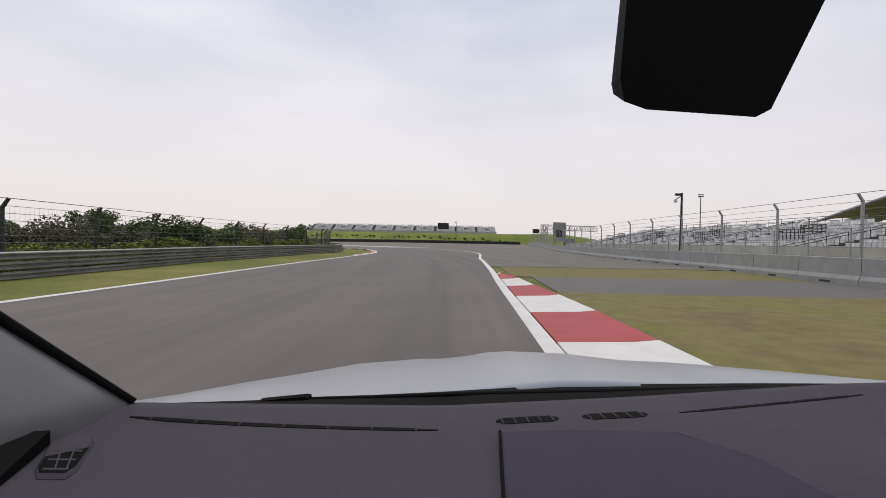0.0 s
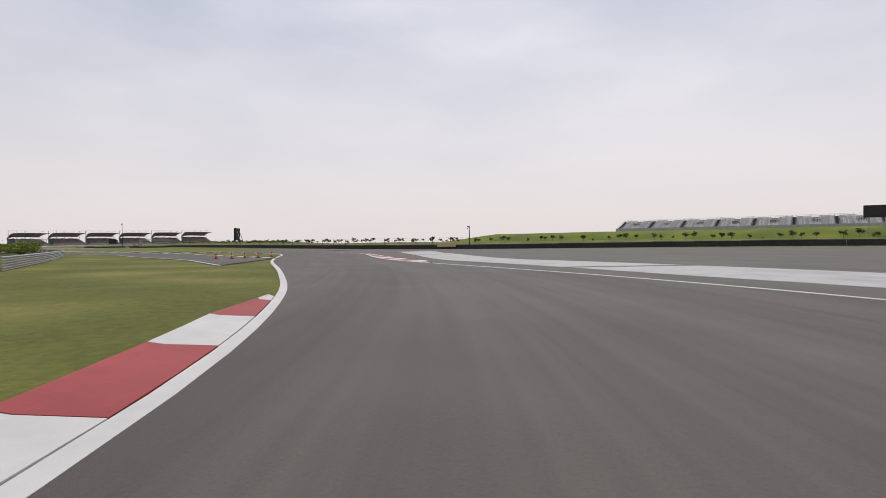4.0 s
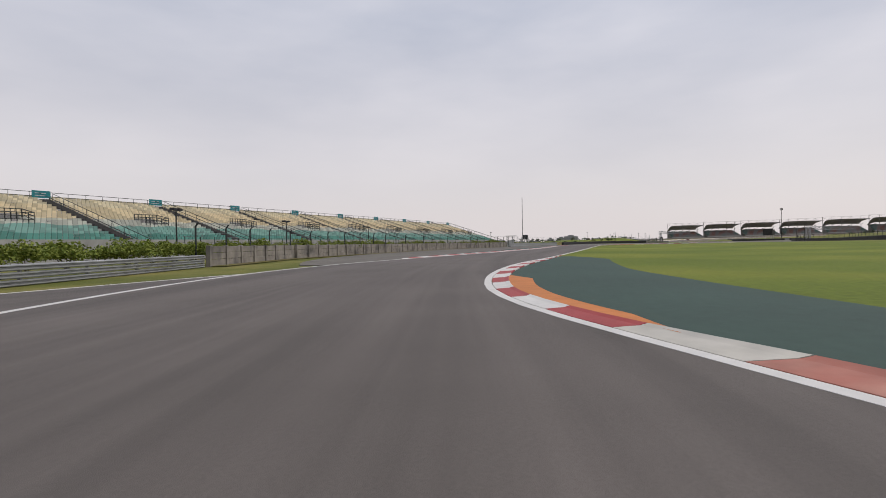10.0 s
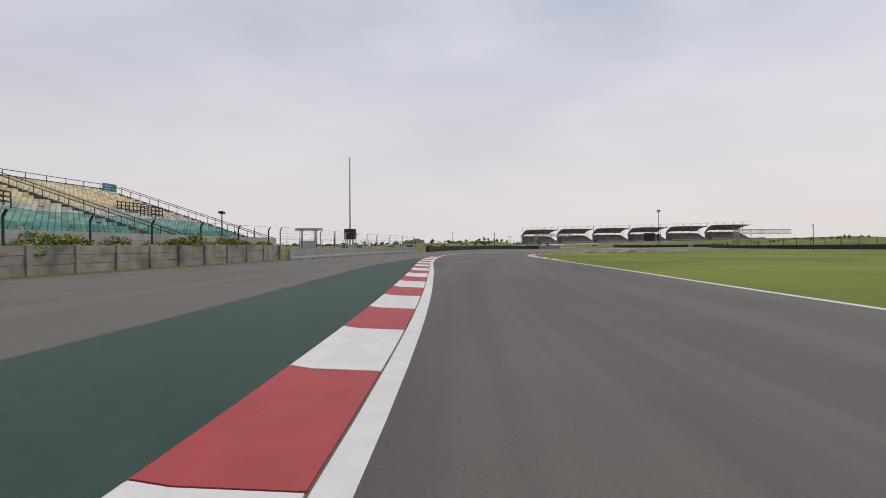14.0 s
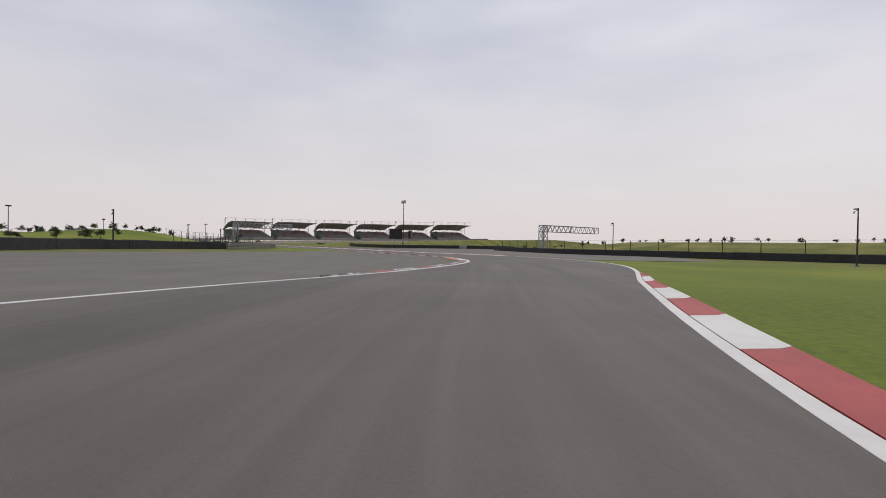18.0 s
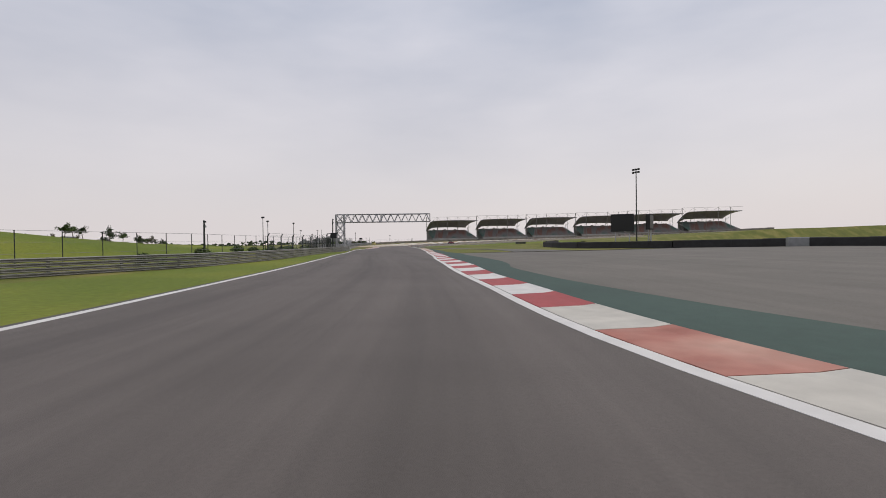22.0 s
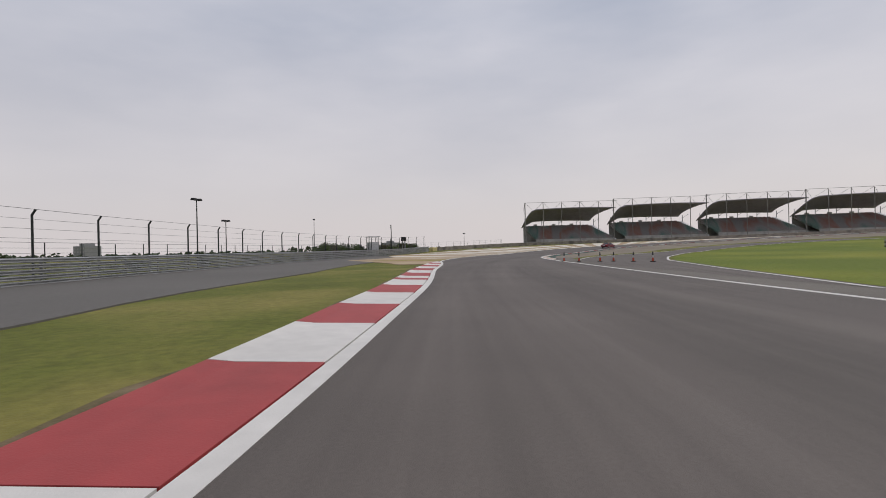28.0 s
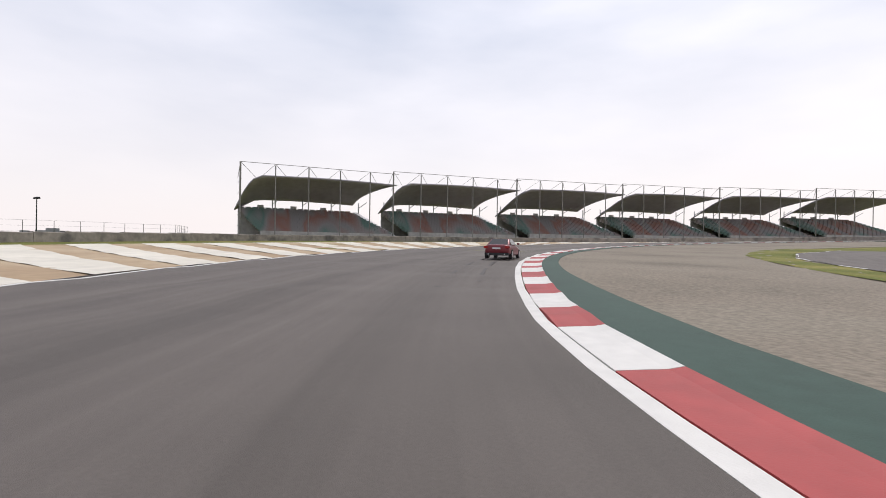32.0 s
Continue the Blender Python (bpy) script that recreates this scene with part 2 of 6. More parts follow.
def seats(name, stops):
    """Plastic seats whose colour goes by row height, with worn and missing ones."""
    m = bpy.data.materials.new(name)
    m.use_nodes = True
    nt = m.node_tree
    s = nt.nodes["Principled BSDF"]
    s.inputs["Roughness"].default_value = 0.6
    tcd = nt.nodes.new("ShaderNodeTexCoord")
    sep = nt.nodes.new("ShaderNodeSeparateXYZ")
    nz = nt.nodes.new("ShaderNodeTexNoise")
    nz.inputs["Scale"].default_value = 0.35
    wob = nt.nodes.new("ShaderNodeMath")
    wob.operation, wob.inputs[1].default_value = "MULTIPLY_ADD", 0.9
    rp = nt.nodes.new("ShaderNodeValToRGB")
    rp.color_ramp.interpolation = "CONSTANT"
    while len(rp.color_ramp.elements) < len(stops):
        rp.color_ramp.elements.new(0.5)
    for e, (p, c) in zip(rp.color_ramp.elements, stops):
        e.position, e.color = p, (*c, 1)
    fit = nt.nodes.new("ShaderNodeMapRange")
    fit.inputs["From Min"].default_value, fit.inputs["From Max"].default_value = 1.0, 8.5
    nt.links.new(tcd.outputs["Object"], sep.inputs[0])
    nt.links.new(tcd.outputs["Object"], nz.inputs["Vector"])
    nt.links.new(nz.outputs["Fac"], wob.inputs[0])
    nt.links.new(sep.outputs["Z"], wob.inputs[2])
    nt.links.new(wob.outputs[0], fit.inputs["Value"])
    nt.links.new(fit.outputs[0], rp.inputs[0])
    g = nt.nodes.new("ShaderNodeNewGeometry")
    mr = nt.nodes.new("ShaderNodeMapRange")
    mr.inputs["To Min"].default_value, mr.inputs["To Max"].default_value = 0.65, 1.1
    nt.links.new(g.outputs["Random Per Island"], mr.inputs["Value"])
    mul = nt.nodes.new("ShaderNodeMix")
    mul.data_type, mul.blend_type = "RGBA", "MULTIPLY"
    mul.inputs[0].default_value = 1.0
    nt.links.new(rp.outputs[0], mul.inputs[6])
    nt.links.new(mr.outputs[0], mul.inputs[7])
    nt.links.new(mul.outputs[2], s.inputs["Base Color"])
    return m

SEATS_B = seats("green white and yellow seats", [(0.0, (0.12, 0.33, 0.27)), (0.34, (0.25, 0.44, 0.38)), (0.48, (0.6, 0.6, 0.52)), (0.6, (0.76, 0.64, 0.42)), (0.84, (0.76, 0.67, 0.47))])
SEATS_W = seats("pale grey seats", [(0.0, (0.55, 0.55, 0.55)), (0.5, (0.66, 0.66, 0.65))])

def patchy(name, colours):
    """Seat blocks of several colours side by side."""
    m = bpy.data.materials.new(name)
    m.use_nodes = True
    nt = m.node_tree
    s = nt.nodes["Principled BSDF"]
    s.inputs["Roughness"].default_value = 0.7
    tcd = nt.nodes.new("ShaderNodeTexCoord")
    mp = nt.nodes.new("ShaderNodeMapping")
    mp.inputs["Scale"].default_value = (0.11, 0.02, 0.06)
    nz = nt.nodes.new("ShaderNodeTexNoise")
    nz.inputs["Scale"].default_value, nz.inputs["Detail"].default_value = 1.0, 2.0
    rp = nt.nodes.new("ShaderNodeValToRGB")
    while len(rp.color_ramp.elements) < len(colours):
        rp.color_ramp.elements.new(0.5)
    for e, (p, c) in zip(rp.color_ramp.elements, colours):
        e.position, e.color = p, (*c, 1)
    nt.links.new(tcd.outputs["Object"], mp.inputs[0])
    nt.links.new(mp.outputs[0], nz.inputs["Vector"])
    nt.links.new(nz.outputs["Fac"], rp.inputs[0])
    nt.links.new(rp.outputs[0], s.inputs["Base Color"])
    return m

SEATS_A = patchy("dark mixed seats", [(0.3, (0.2, 0.19, 0.185)), (0.42, (0.09, 0.16, 0.135)), (0.5, (0.21, 0.2, 0.195)), (0.61, (0.22, 0.11, 0.085)), (0.68, (0.19, 0.18, 0.175))])

# ================= the line of the track =================
def catmull(points, t):
    i = max(0, min(int(t), len(points) - 2))
    u = t - i
    p = [points[max(0, min(i + k, len(points) - 1))] for k in (-1, 0, 1, 2)]
    return [0.5 * (2 * b + (c - a) * u + (2 * a - 5 * b + 4 * c - d) * u * u + (3 * b - a - 3 * c + d) * u ** 3) for a, b, c, d in zip(*p)]

def build_line():
    pts = [catmull(KNOTS, k / 20) for k in range(20 * (len(KNOTS) - 1) + 1)]
    # run-in before the start and the long right-hander after the end
    (x0, y0), (x1, y1) = pts[0], pts[4]
    h = math.hypot(x1 - x0, y1 - y0)
    pts = [(x0 - (x1 - x0) / h * d, y0 - (y1 - y0) / h * d) for d in range(60, 0, -2)] + pts
    x, y = pts[-1]
    a = math.atan2(y - pts[-5][1], x - pts[-5][0])
    for k in range(230):
        a -= 1.5 / (92.0 + 36.0 * min(1.0, k * 1.5 / 40.0))
        x, y = x + 1.5 * math.cos(a), y + 1.5 * math.sin(a)
        pts.append((x, y))
    xy = np.array(pts)
    d = np.r_[0, np.cumsum(np.hypot(*np.diff(xy, axis=0).T))]
    return xy, d - 60.0

KNOTS = [(0.0, 0.0), (2.0, 27.8), (1.2, 53.0), (-3.6, 75.4), (-11.9, 94.7), (-24.0, 112.3), (-40.1, 129.0), (-59.5, 144.0), (-83.3, 154.9), (-110.6, 159.3), (-138.5, 157.0), (-166.5, 153.0), (-194.5, 152.6), (-221.2, 155.3), (-247.4, 159.0), (-273.2, 163.5), (-295.6, 169.6), (-318.0, 179.6), (-338.8, 193.8), (-355.4, 209.9), (-371.8, 225.5), (-390.0, 237.5), (-410.0, 245.6), (-433.6, 250.3), (-458.3, 252.7), (-485.5, 254.8), (-514.2, 257.0), (-542.0, 259.7), (-569.1, 263.0), (-594.3, 266.3), (-619.1, 271.7), (-641.8, 280.6), (-662.4, 293.0)]
LINE, ARC = build_line()
_T = np.stack([np.gradient(LINE[:, 0], ARC), np.gradient(LINE[:, 1], ARC)], 1)
_T /= np.linalg.norm(_T, axis=1)[:, None]

def on(s, l, z=0.0):
    """The place s metres along the line, l metres to its left."""
    x, y = np.interp(s, ARC, LINE[:, 0]), np.interp(s, ARC, LINE[:, 1])
    tx, ty = np.interp(s, ARC, _T[:, 0]), np.interp(s, ARC, _T[:, 1])
    return (float(x - ty * l), float(y + tx * l), z)

LEFT = [(-60, 10.08), (-28, 10.03), (0, 9.71), (12, 9.56), (28, 9.15), (48, 6.65), (60, 4.19), (72, 2.50), (80, 1.76), (88, 2.00), (100, 2.69), (112, 4.57), (124, 6.81), (148, 9.36), (156, 9.22), (168, 7.67), (176, 5.78), (184, 3.77), (196, 1.47), (204, 0.63), (216, 0.78), (228, 1.91), (236, 4.06), (240, 5.43), (252, 9.39), (272, 11.44), (284, 10.31), (292, 8.66), (308, 5.15), (320, 3.53), (336, 1.85), (344, 1.49), (348, 1.23), (360, 0.61), (376, 0.90), (400, 3.63), (416, 6.89), (432, 10.74), (440, 12.21), (448, 12.84)]
LEFT += [(464, 10.91), (472, 8.60), (484, 4.30), (496, 1.58), (508, 0.21), (520, 1.25), (532, 4.65), (540, 6.53), (548, 7.66), (560, 8.28), (580, 8.28), (588, 7.97), (600, 7.59), (616, 7.16), (632, 6.17), (652, 5.98), (672, 4.75), (688, 3.25), (716, 1.33), (728, 1.07), (740, 1.89), (756, 3.42), (760, 4.29), (764, 5.34), (776, 7.57), (788, 9.75), (804, 11.98), (820, 13.15), (836, 14.09), (868, 13.82), (884, 13.46), (904, 13.24), (952, 13.15), (1040, 13.00)]
RIGHT = [(-60, -1.25), (-36, -1.11), (-20, -1.01), (8, -1.38), (20, -1.89), (32, -2.93), (40, -3.87), (44, -4.42), (52, -6.27), (64, -9.98), (68, -11.06), (88, -13.91), (100, -13.12), (108, -11.52), (120, -8.03), (128, -5.46), (136, -3.22), (148, -1.56), (152, -1.69), (160, -2.56), (168, -4.57), (172, -5.81), (184, -9.28), (196, -11.67), (220, -12.22), (228, -11.02), (236, -9.02), (248, -5.25), (252, -3.93), (256, -2.55), (260, -1.46), (264, -1.01), (268, -1.17), (276, -2.17), (284, -3.52), (292, -5.31), (304, -7.32), (316, -8.39), (332, -9.24), (356, -9.80)]
RIGHT += [(368, -9.79), (396, -8.72), (408, -7.05), (416, -5.20), (420, -4.14), (440, -0.84), (456, -2.40), (464, -3.91), (480, -7.36), (488, -9.56), (492, -10.65), (512, -14.20), (524, -12.90), (532, -10.38), (536, -8.75), (540, -6.97), (552, -2.59), (564, -1.73), (576, -1.83), (580, -2.13), (592, -3.09), (600, -4.00), (620, -5.87), (632, -7.22), (648, -8.56), (672, -10.29), (712, -10.72), (740, -9.92), (752, -9.07), (768, -6.72), (776, -5.35), (788, -3.84), (796, -2.79), (812, -2.03), (828, -2.04), (840, -1.71), (852, -1.60), (872, -2.07), (900, -2.61), (952, -2.67)]
RIGHT += [(1040, -2.65)]

GRID = np.arange(-60.0, 1040.5, 0.5)

def smooth(rows):
    """A smooth curve through the rows, every half metre along the line."""
    xs, ys = np.array(rows, float).T
    m = np.gradient(ys, xs)
    k = np.clip(np.searchsorted(xs, GRID) - 1, 0, len(xs) - 2)
    h = xs[k + 1] - xs[k]
    u = (GRID - xs[k]) / h
    return (2 * u ** 3 - 3 * u ** 2 + 1) * ys[k] + (u ** 3 - 2 * u ** 2 + u) * h * m[k] + (3 * u ** 2 - 2 * u ** 3) * ys[k + 1] + (u ** 3 - u ** 2) * h * m[k + 1]

LEFT_EDGE, RIGHT_EDGE = smooth(LEFT), smooth(RIGHT)

def left(s):
    return float(np.interp(s, GRID, LEFT_EDGE))

def right(s):
    return float(np.interp(s, GRID, RIGHT_EDGE))

def rise(x, y):
    """The land lifts a little away from the track."""
    d = math.sqrt(float(((LINE[::3] - (x, y)) ** 2).sum(1).min()))
    u = min(1.0, max(0.0, (d - 22.0) / 70.0))
    return 0.9 * u * u * (3 - 2 * u)

# ================= mesh helpers =================
def mesh_object(name, verts, faces, material, parent=None, label="", smooth=False):
    me = bpy.data.meshes.new(name)
    me.from_pydata([tuple(v) for v in verts], [], faces)
    me.materials.append(material)
    if smooth:
        me.polygons.foreach_set("use_smooth", [True] * len(me.polygons))
    me.update()
    ob = new(name, me)
    ob.parent = parent
    if label:
        ob["label"] = label
    return ob

def shared(name, ob, parent, at=None):
    """Another object on the mesh of ob."""
    o = new(name, ob.data)
    o.parent = parent
    if at is not None:
        o.matrix_basis = at
    return o

class Build:
    """Gathers boxes, bars and sheets into one mesh."""
    def __init__(self):
        self.v, self.f = [], []

    def add(self, v, f):
        o = len(self.v)
        self.v += [tuple(q) for q in v]
        self.f += [tuple(i + o for i in q) for q in f]
        return self

    def box(self, lo, hi):
        (a, b, c), (d, e, g) = lo, hi
        v = [(x, y, z) for x in (a, d) for y in (b, e) for z in (c, g)]
        return self.add(v, [(0, 1, 3, 2), (4, 6, 7, 5), (0, 4, 5, 1), (2, 3, 7, 6), (0, 2, 6, 4), (1, 5, 7, 3)])

    def bar(self, p, q, r, n=6, r2=None):
        p, q = Vector(p), Vector(q)
        w = (q - p).normalized()
        u = w.cross(Vector((0, 0, 1)) if abs(w.z) < 0.9 else Vector((1, 0, 0))).normalized()
        t = w.cross(u)
        v = []
        for c, rr in ((p, r), (q, r if r2 is None else r2)):
            v += [c + rr * (u * math.cos(2 * math.pi * k / n + 0.4) + t * math.sin(2 * math.pi * k / n + 0.4)) for k in range(n)]
        f = [(k, (k + 1) % n, n + (k + 1) % n, n + k) for k in range(n)] + [tuple(range(n - 1, -1, -1)), tuple(range(n, 2 * n))]
        return self.add(v, f)

    def loft(self, rings, closed=True, caps=True):
        n, o = len(rings[0]), len(self.v)
        self.v += [tuple(p) for r in rings for p in r]
        for i in range(len(rings) - 1):
            for k in range(n if closed else n - 1):
                a, b = o + i * n + k, o + i * n + (k + 1) % n
                self.f.append((a, b, b + n, a + n))
        if caps and closed:
            self.f += [tuple(o + k for k in range(n - 1, -1, -1)), tuple(o + (len(rings) - 1) * n + k for k in range(n))]
        return self

    def make(self, name, material, parent=None, label="", smooth=False):
        return mesh_object(name, self.v, self.f, material, parent, label, smooth)

def thing(name, label, category, group="", kind="", at=None):
    ob = tagged(new(name), label, category, group, kind)
    if at is not None:
        ob.matrix_basis = at
    return ob

def ribbon(name, s0, s1, a, b, top, bottom, material, step=2.0, parent=None, drape=False):
    """A slab along the line between the offsets a(s) and b(s); over a wide one the land's rise is followed."""
    n = max(2, int(math.ceil((s1 - s0) / step)) + 1)
    across = 2
    if drape:
        across = max(2, int(max(abs(a(s) - b(s)) for s in (s0, (s0 + s1) / 2, s1)) / 5) + 2)
    v, f = [], []
    for s in np.linspace(s0, s1, n):
        la, lb = a(s), b(s)
        row = [on(s, la + (lb - la) * k / (across - 1)) for k in range(across)]
        lift = [rise(x, y) if drape else 0.0 for x, y, _ in row]
        v += [(x, y, top + h) for (x, y, _), h in zip(row, lift)]
        v += [(row[0][0], row[0][1], bottom + lift[0]), (row[-1][0], row[-1][1], bottom + lift[-1])]
    w = across + 2
    flip = a(s0) < b(s0)
    for i in range(n - 1):
        o, q = w * i, w * (i + 1)
        f += [(o + k, o + k + 1, q + k + 1, q + k) for k in range(across - 1)]
        f += [(o, q, q + across, o + across), (o + across - 1, o + across + 1, q + across + 1, q + across - 1)]
    if flip:
        f = [q[::-1] for q in f]
    e = w * (n - 1)
    f += [(0, across, across + 1, across - 1), (e, e + across - 1, e + across + 1, e + across)]
    ob = mesh_object(name, v, f, material, parent)
    way = ob.data.attributes.new("way", "FLOAT_VECTOR", "POINT")
    flat = []
    for s in np.linspace(s0, s1, n):
        la, lb = a(s), b(s)
        flat += [c for k in range(across) for c in (s, la + (lb - la) * k / (across - 1), 0.0)] + [s, la, 1.0, s, lb, 1.0]
    way.data.foreach_set("vector", np.array(flat, float))
    return ob

def table(*rows):
    return lambda s: float(np.interp(s, [r[0] for r in rows], [r[1] for r in rows]))

def resample(points, step):
    """Points every step metres along a polyline, with the way it runs there."""
    p = np.array([q[:2] for q in points], float)
    d = np.r_[0, np.cumsum(np.hypot(*np.diff(p, axis=0).T))]
    n = max(1, int(round(d[-1] / step)))
    t = np.linspace(0, d[-1], n + 1)
    xy = np.stack([np.interp(t, d, p[:, 0]), np.interp(t, d, p[:, 1])], 1)
    g = np.gradient(xy, axis=0)
    g /= np.linalg.norm(g, axis=1)[:, None]
    return xy, g

def along(fn, s0, s1, step=6.0):
    return [on(s, fn(s))[:2] for s in np.linspace(s0, s1, int((s1 - s0) / step) + 2)]

# ================= ground =================
def ground_sheet():
    xs = np.r_[-4500, -2600, -1500, -1100, np.arange(-940, 260, 10.0), 420, 900, 2000, 4000]
    ys = np.r_[-4000, -1800, -700, -260, np.arange(-120, 720, 10.0), 900, 1400, 2400, 4500]
    v = [(x, y, rise(x, y) - 0.07) for y in ys for x in xs]
    w = len(xs)
    f = [(j * w + i, j * w + i + 1, (j + 1) * w + i + 1, (j + 1) * w + i) for j in range(len(ys) - 1) for i in range(w - 1)]
    tagged(mesh_object("ground", v, f, GRASS, smooth=True), "mown grass land round the race track", "ground", kind="structure")

ground_sheet()

def laid(name, label, *args, **kw):
    return tagged(ribbon(name, *args, **kw), label, name.replace("_", " "), kind="structure")

laid("road", "dark grey asphalt race track", -60, 1040, left, right, 0.0, -0.4, ASPHALT)
for fn, sg in ((left, 1), (right, -1)):
    laid("edge_line", "white painted track edge line", -60, 1040, lambda s: fn(s) - sg * 0.02, lambda s: fn(s) + sg * 0.25, 0.005, -0.1, WHITE)

laid("gutter", "narrow dark gutter beside the edge line", 757, 1040, lambda s: left(s) + 0.251, lambda s: left(s) + 0.38, -0.002, -0.2, RUBBER)
laid("gutter", "narrow dark gutter beside the edge line", 549, 690, lambda s: left(s) + 0.25, lambda s: left(s) + 0.5, -0.004, -0.2, RUBBER)
# wide asphalt runoffs
laid("runoff", "wide light grey asphalt runoff", 31, 214, lambda s: right(s) - 0.16, table((31, -19), (45, -21), (60, -24), (70, -40), (85, -85), (100, -98), (115, -92), (140, -80), (165, -62), (190, -50), (214, -42)), -0.012, -0.3, RUNOFF, 4.0, drape=True)
laid("runoff", "grey asphalt runoff beside the wall", 284, 549, lambda s: left(s) + 0.16, table((284, 13), (290.5, 16), (298, 18.2), (304, 19.6), (312, 20.5), (325, 22.5), (360, 24), (395, 20.5), (416, 20), (449, 27), (470, 36), (490, 42), (510, 38), (530, 30), (549, 17)), -0.012, -0.3, RUNOFF, 4.0, drape=True)
laid("runoff", "grey asphalt runoff before the tyre wall", 516, 614, lambda s: right(s) - 0.16, table((516, -34), (530, -41), (557, -44), (575, -48), (585, -55), (600, -55), (614, -44)), -0.012, -0.3, RUNOFF, 4.0, drape=True)
laid("runoff", "grey asphalt where a second track joins", 700, 776, lambda s: right(s) - 0.16, table((700, -14), (720, -15), (745, -24), (762, -16), (776, -9)), -0.012, -0.3, RUNOFF, 4.0, drape=True)
laid("service_road", "narrow asphalt service road through grass", 612, 700, table((612, -18), (640, -22), (660, -17.5), (700, -13)), table((612, -30), (640, -28), (660, -22), (700, -15)), -0.02, -0.3, SERVICE, 4.0)
laid("service_road", "asphalt service road beside the guardrail", 690, 806, table((690, 8), (717, 9.8), (724, 10.9), (742, 11.2), (766, 15.0), (790, 22), (806, 30)), table((690, 13), (717, 22.6), (742, 25), (766, 28.8), (790, 35.5), (806, 40)), -0.02, -0.3, SERVICE, 4.0, drape=True)
laid("service_road", "short asphalt access strip crossing the grass", 15.5, 22.5, lambda s: right(s) - 1.8, table((15.5, -19), (22.5, -19)), -0.03, -0.3, SERVICE, 1.5)
laid("worn_grass", "worn yellowish grass beside the kerb", -40, 15.5, lambda s: right(s) - 0.9, table((-40, -12), (15.5, -14)), -0.03, -0.3, DRY, 3.0)
laid("worn_grass", "thin strip of yellowish grass", 22.5, 31, lambda s: right(s) - 0.9, table((22.5, -17), (31, -17)), -0.03, -0.3, DRY, 2.0)

# green paint beside the kerbs
laid("painted_strip", "dark green painted asphalt strip", 300, 412, lambda s: left(s) + 1.4, lambda s: left(s) + table((300, 2.4), (312, 3.4), (322, 4.1), (340, 4.3), (346, 5.0), (357, 5.5), (390, 5.0), (412, 2.6))(s), 0.0, -0.2, GREEN, 3.0)
laid("painted_strip", "dark green painted asphalt apron", 244, 300, lambda s: right(s) - 0.75, table((244, -10.5), (250, -9.6), (258, -9.0), (266, -8.9), (275, -9.0), (286, -10.3), (291, -11.0), (295, -10.2), (300, -8.6)), 0.0, -0.2, GREEN, 2.0)
laid("painted_strip", "dark green painted strip along the kerb", 545, 668, lambda s: right(s) - 1.3, table((545, -8.6), (550, -7.6), (554, -6.95), (558, -5.95), (565, -5.2), (574, -5.2), (578, -6.2), (583, -7.2), (592, -7.9), (604, -8.5), (610, -9.4), (622, -9.4), (640, -11.0), (668, -12.8)), 0.0, -0.2, GREEN, 3.0)
laid("painted_strip", "narrow green painted strip along the kerb", 772, 1000, lambda s: right(s) - table((772, 0.95), (780, 0.75), (794, 0.85), (804, 0.85), (812, 1.08), (828, 1.18), (836, 1.3), (1000, 1.2))(s), lambda s: right(s) - table((772, 1.9), (789, 2.1), (796, 2.85), (816, 2.95), (830, 2.4), (1000, 2.4))(s), 0.0, -0.2, GREEN, 3.0)
def strip(sd, s0, s1, inner, wide, material, label):
    fn, sg = (left, 1) if sd == "L" else (right, -1)
    reach = table(*wide)
    laid("orange_strip", label, s0, s1, lambda s: fn(s) + sg * inner(s), lambda s: fn(s) + sg * max(inner(s) + 0.05, reach(s)), 0.05, -0.1, material, 1.0)

strip("R", 256, 270, table((256, 0.85), (262, 0.78), (270, 0.96)), ((256, 0.9), (258, 1.45), (262, 1.55), (268, 1.9), (270, 1.1)), ORANGE, "orange painted strip behind the kerb")
strip("R", 434, 456, table((434, 1.0), (440, 1.1), (450, 1.08), (456, 0.95)), ((434, 1.5), (438, 1.8), (448, 1.72), (454, 1.4), (456, 1.0)), ORANGE, "orange painted strip behind the kerb")
strip("L", 506, 514, table((506, 1.1), (509, 1.18), (514, 1.26)), ((506, 1.3), (507.5, 1.8), (511, 2.0), (513, 1.9), (514, 1.3)), SCUFFED_ORANGE, "scuffed orange painted wedge behind the kerb")
strip("L", 201, 217, table((201, 1.2), (208, 1.4), (217, 1.28)), ((201, 1.3), (202.5, 1.84), (209, 1.9), (214, 2.0), (217, 1.4)), FADED, "faded red painted strip behind the kerb")

# lush grass infield
laid("grass_infield", "bright green mown infield grass", 214, 516, lambda s: min(right(s) - 0.16, -0.2) - (0.6 if 244 < s < 300 else 0), table((214, -40), (240, -36), (280, -42), (330, -55), (380, -70), (424, -60), (450, -50), (480, -44), (516, -34)), -0.035, -0.3, LUSH, 4.0, drape=True)
laid("grass_verge", "bright green verge grass", 549, 690, lambda s: left(s) + 0.16, table((549, 24), (575, 17), (600, 12), (690, 9)), -0.035, -0.3, LUSH, 4.0)
laid("grass_verge", "green verge grass by the guardrail", -60, 66, lambda s: left(s) + 0.16, lambda s: left(s) + 5.5, -0.04, -0.3, GRASS, 4.0)

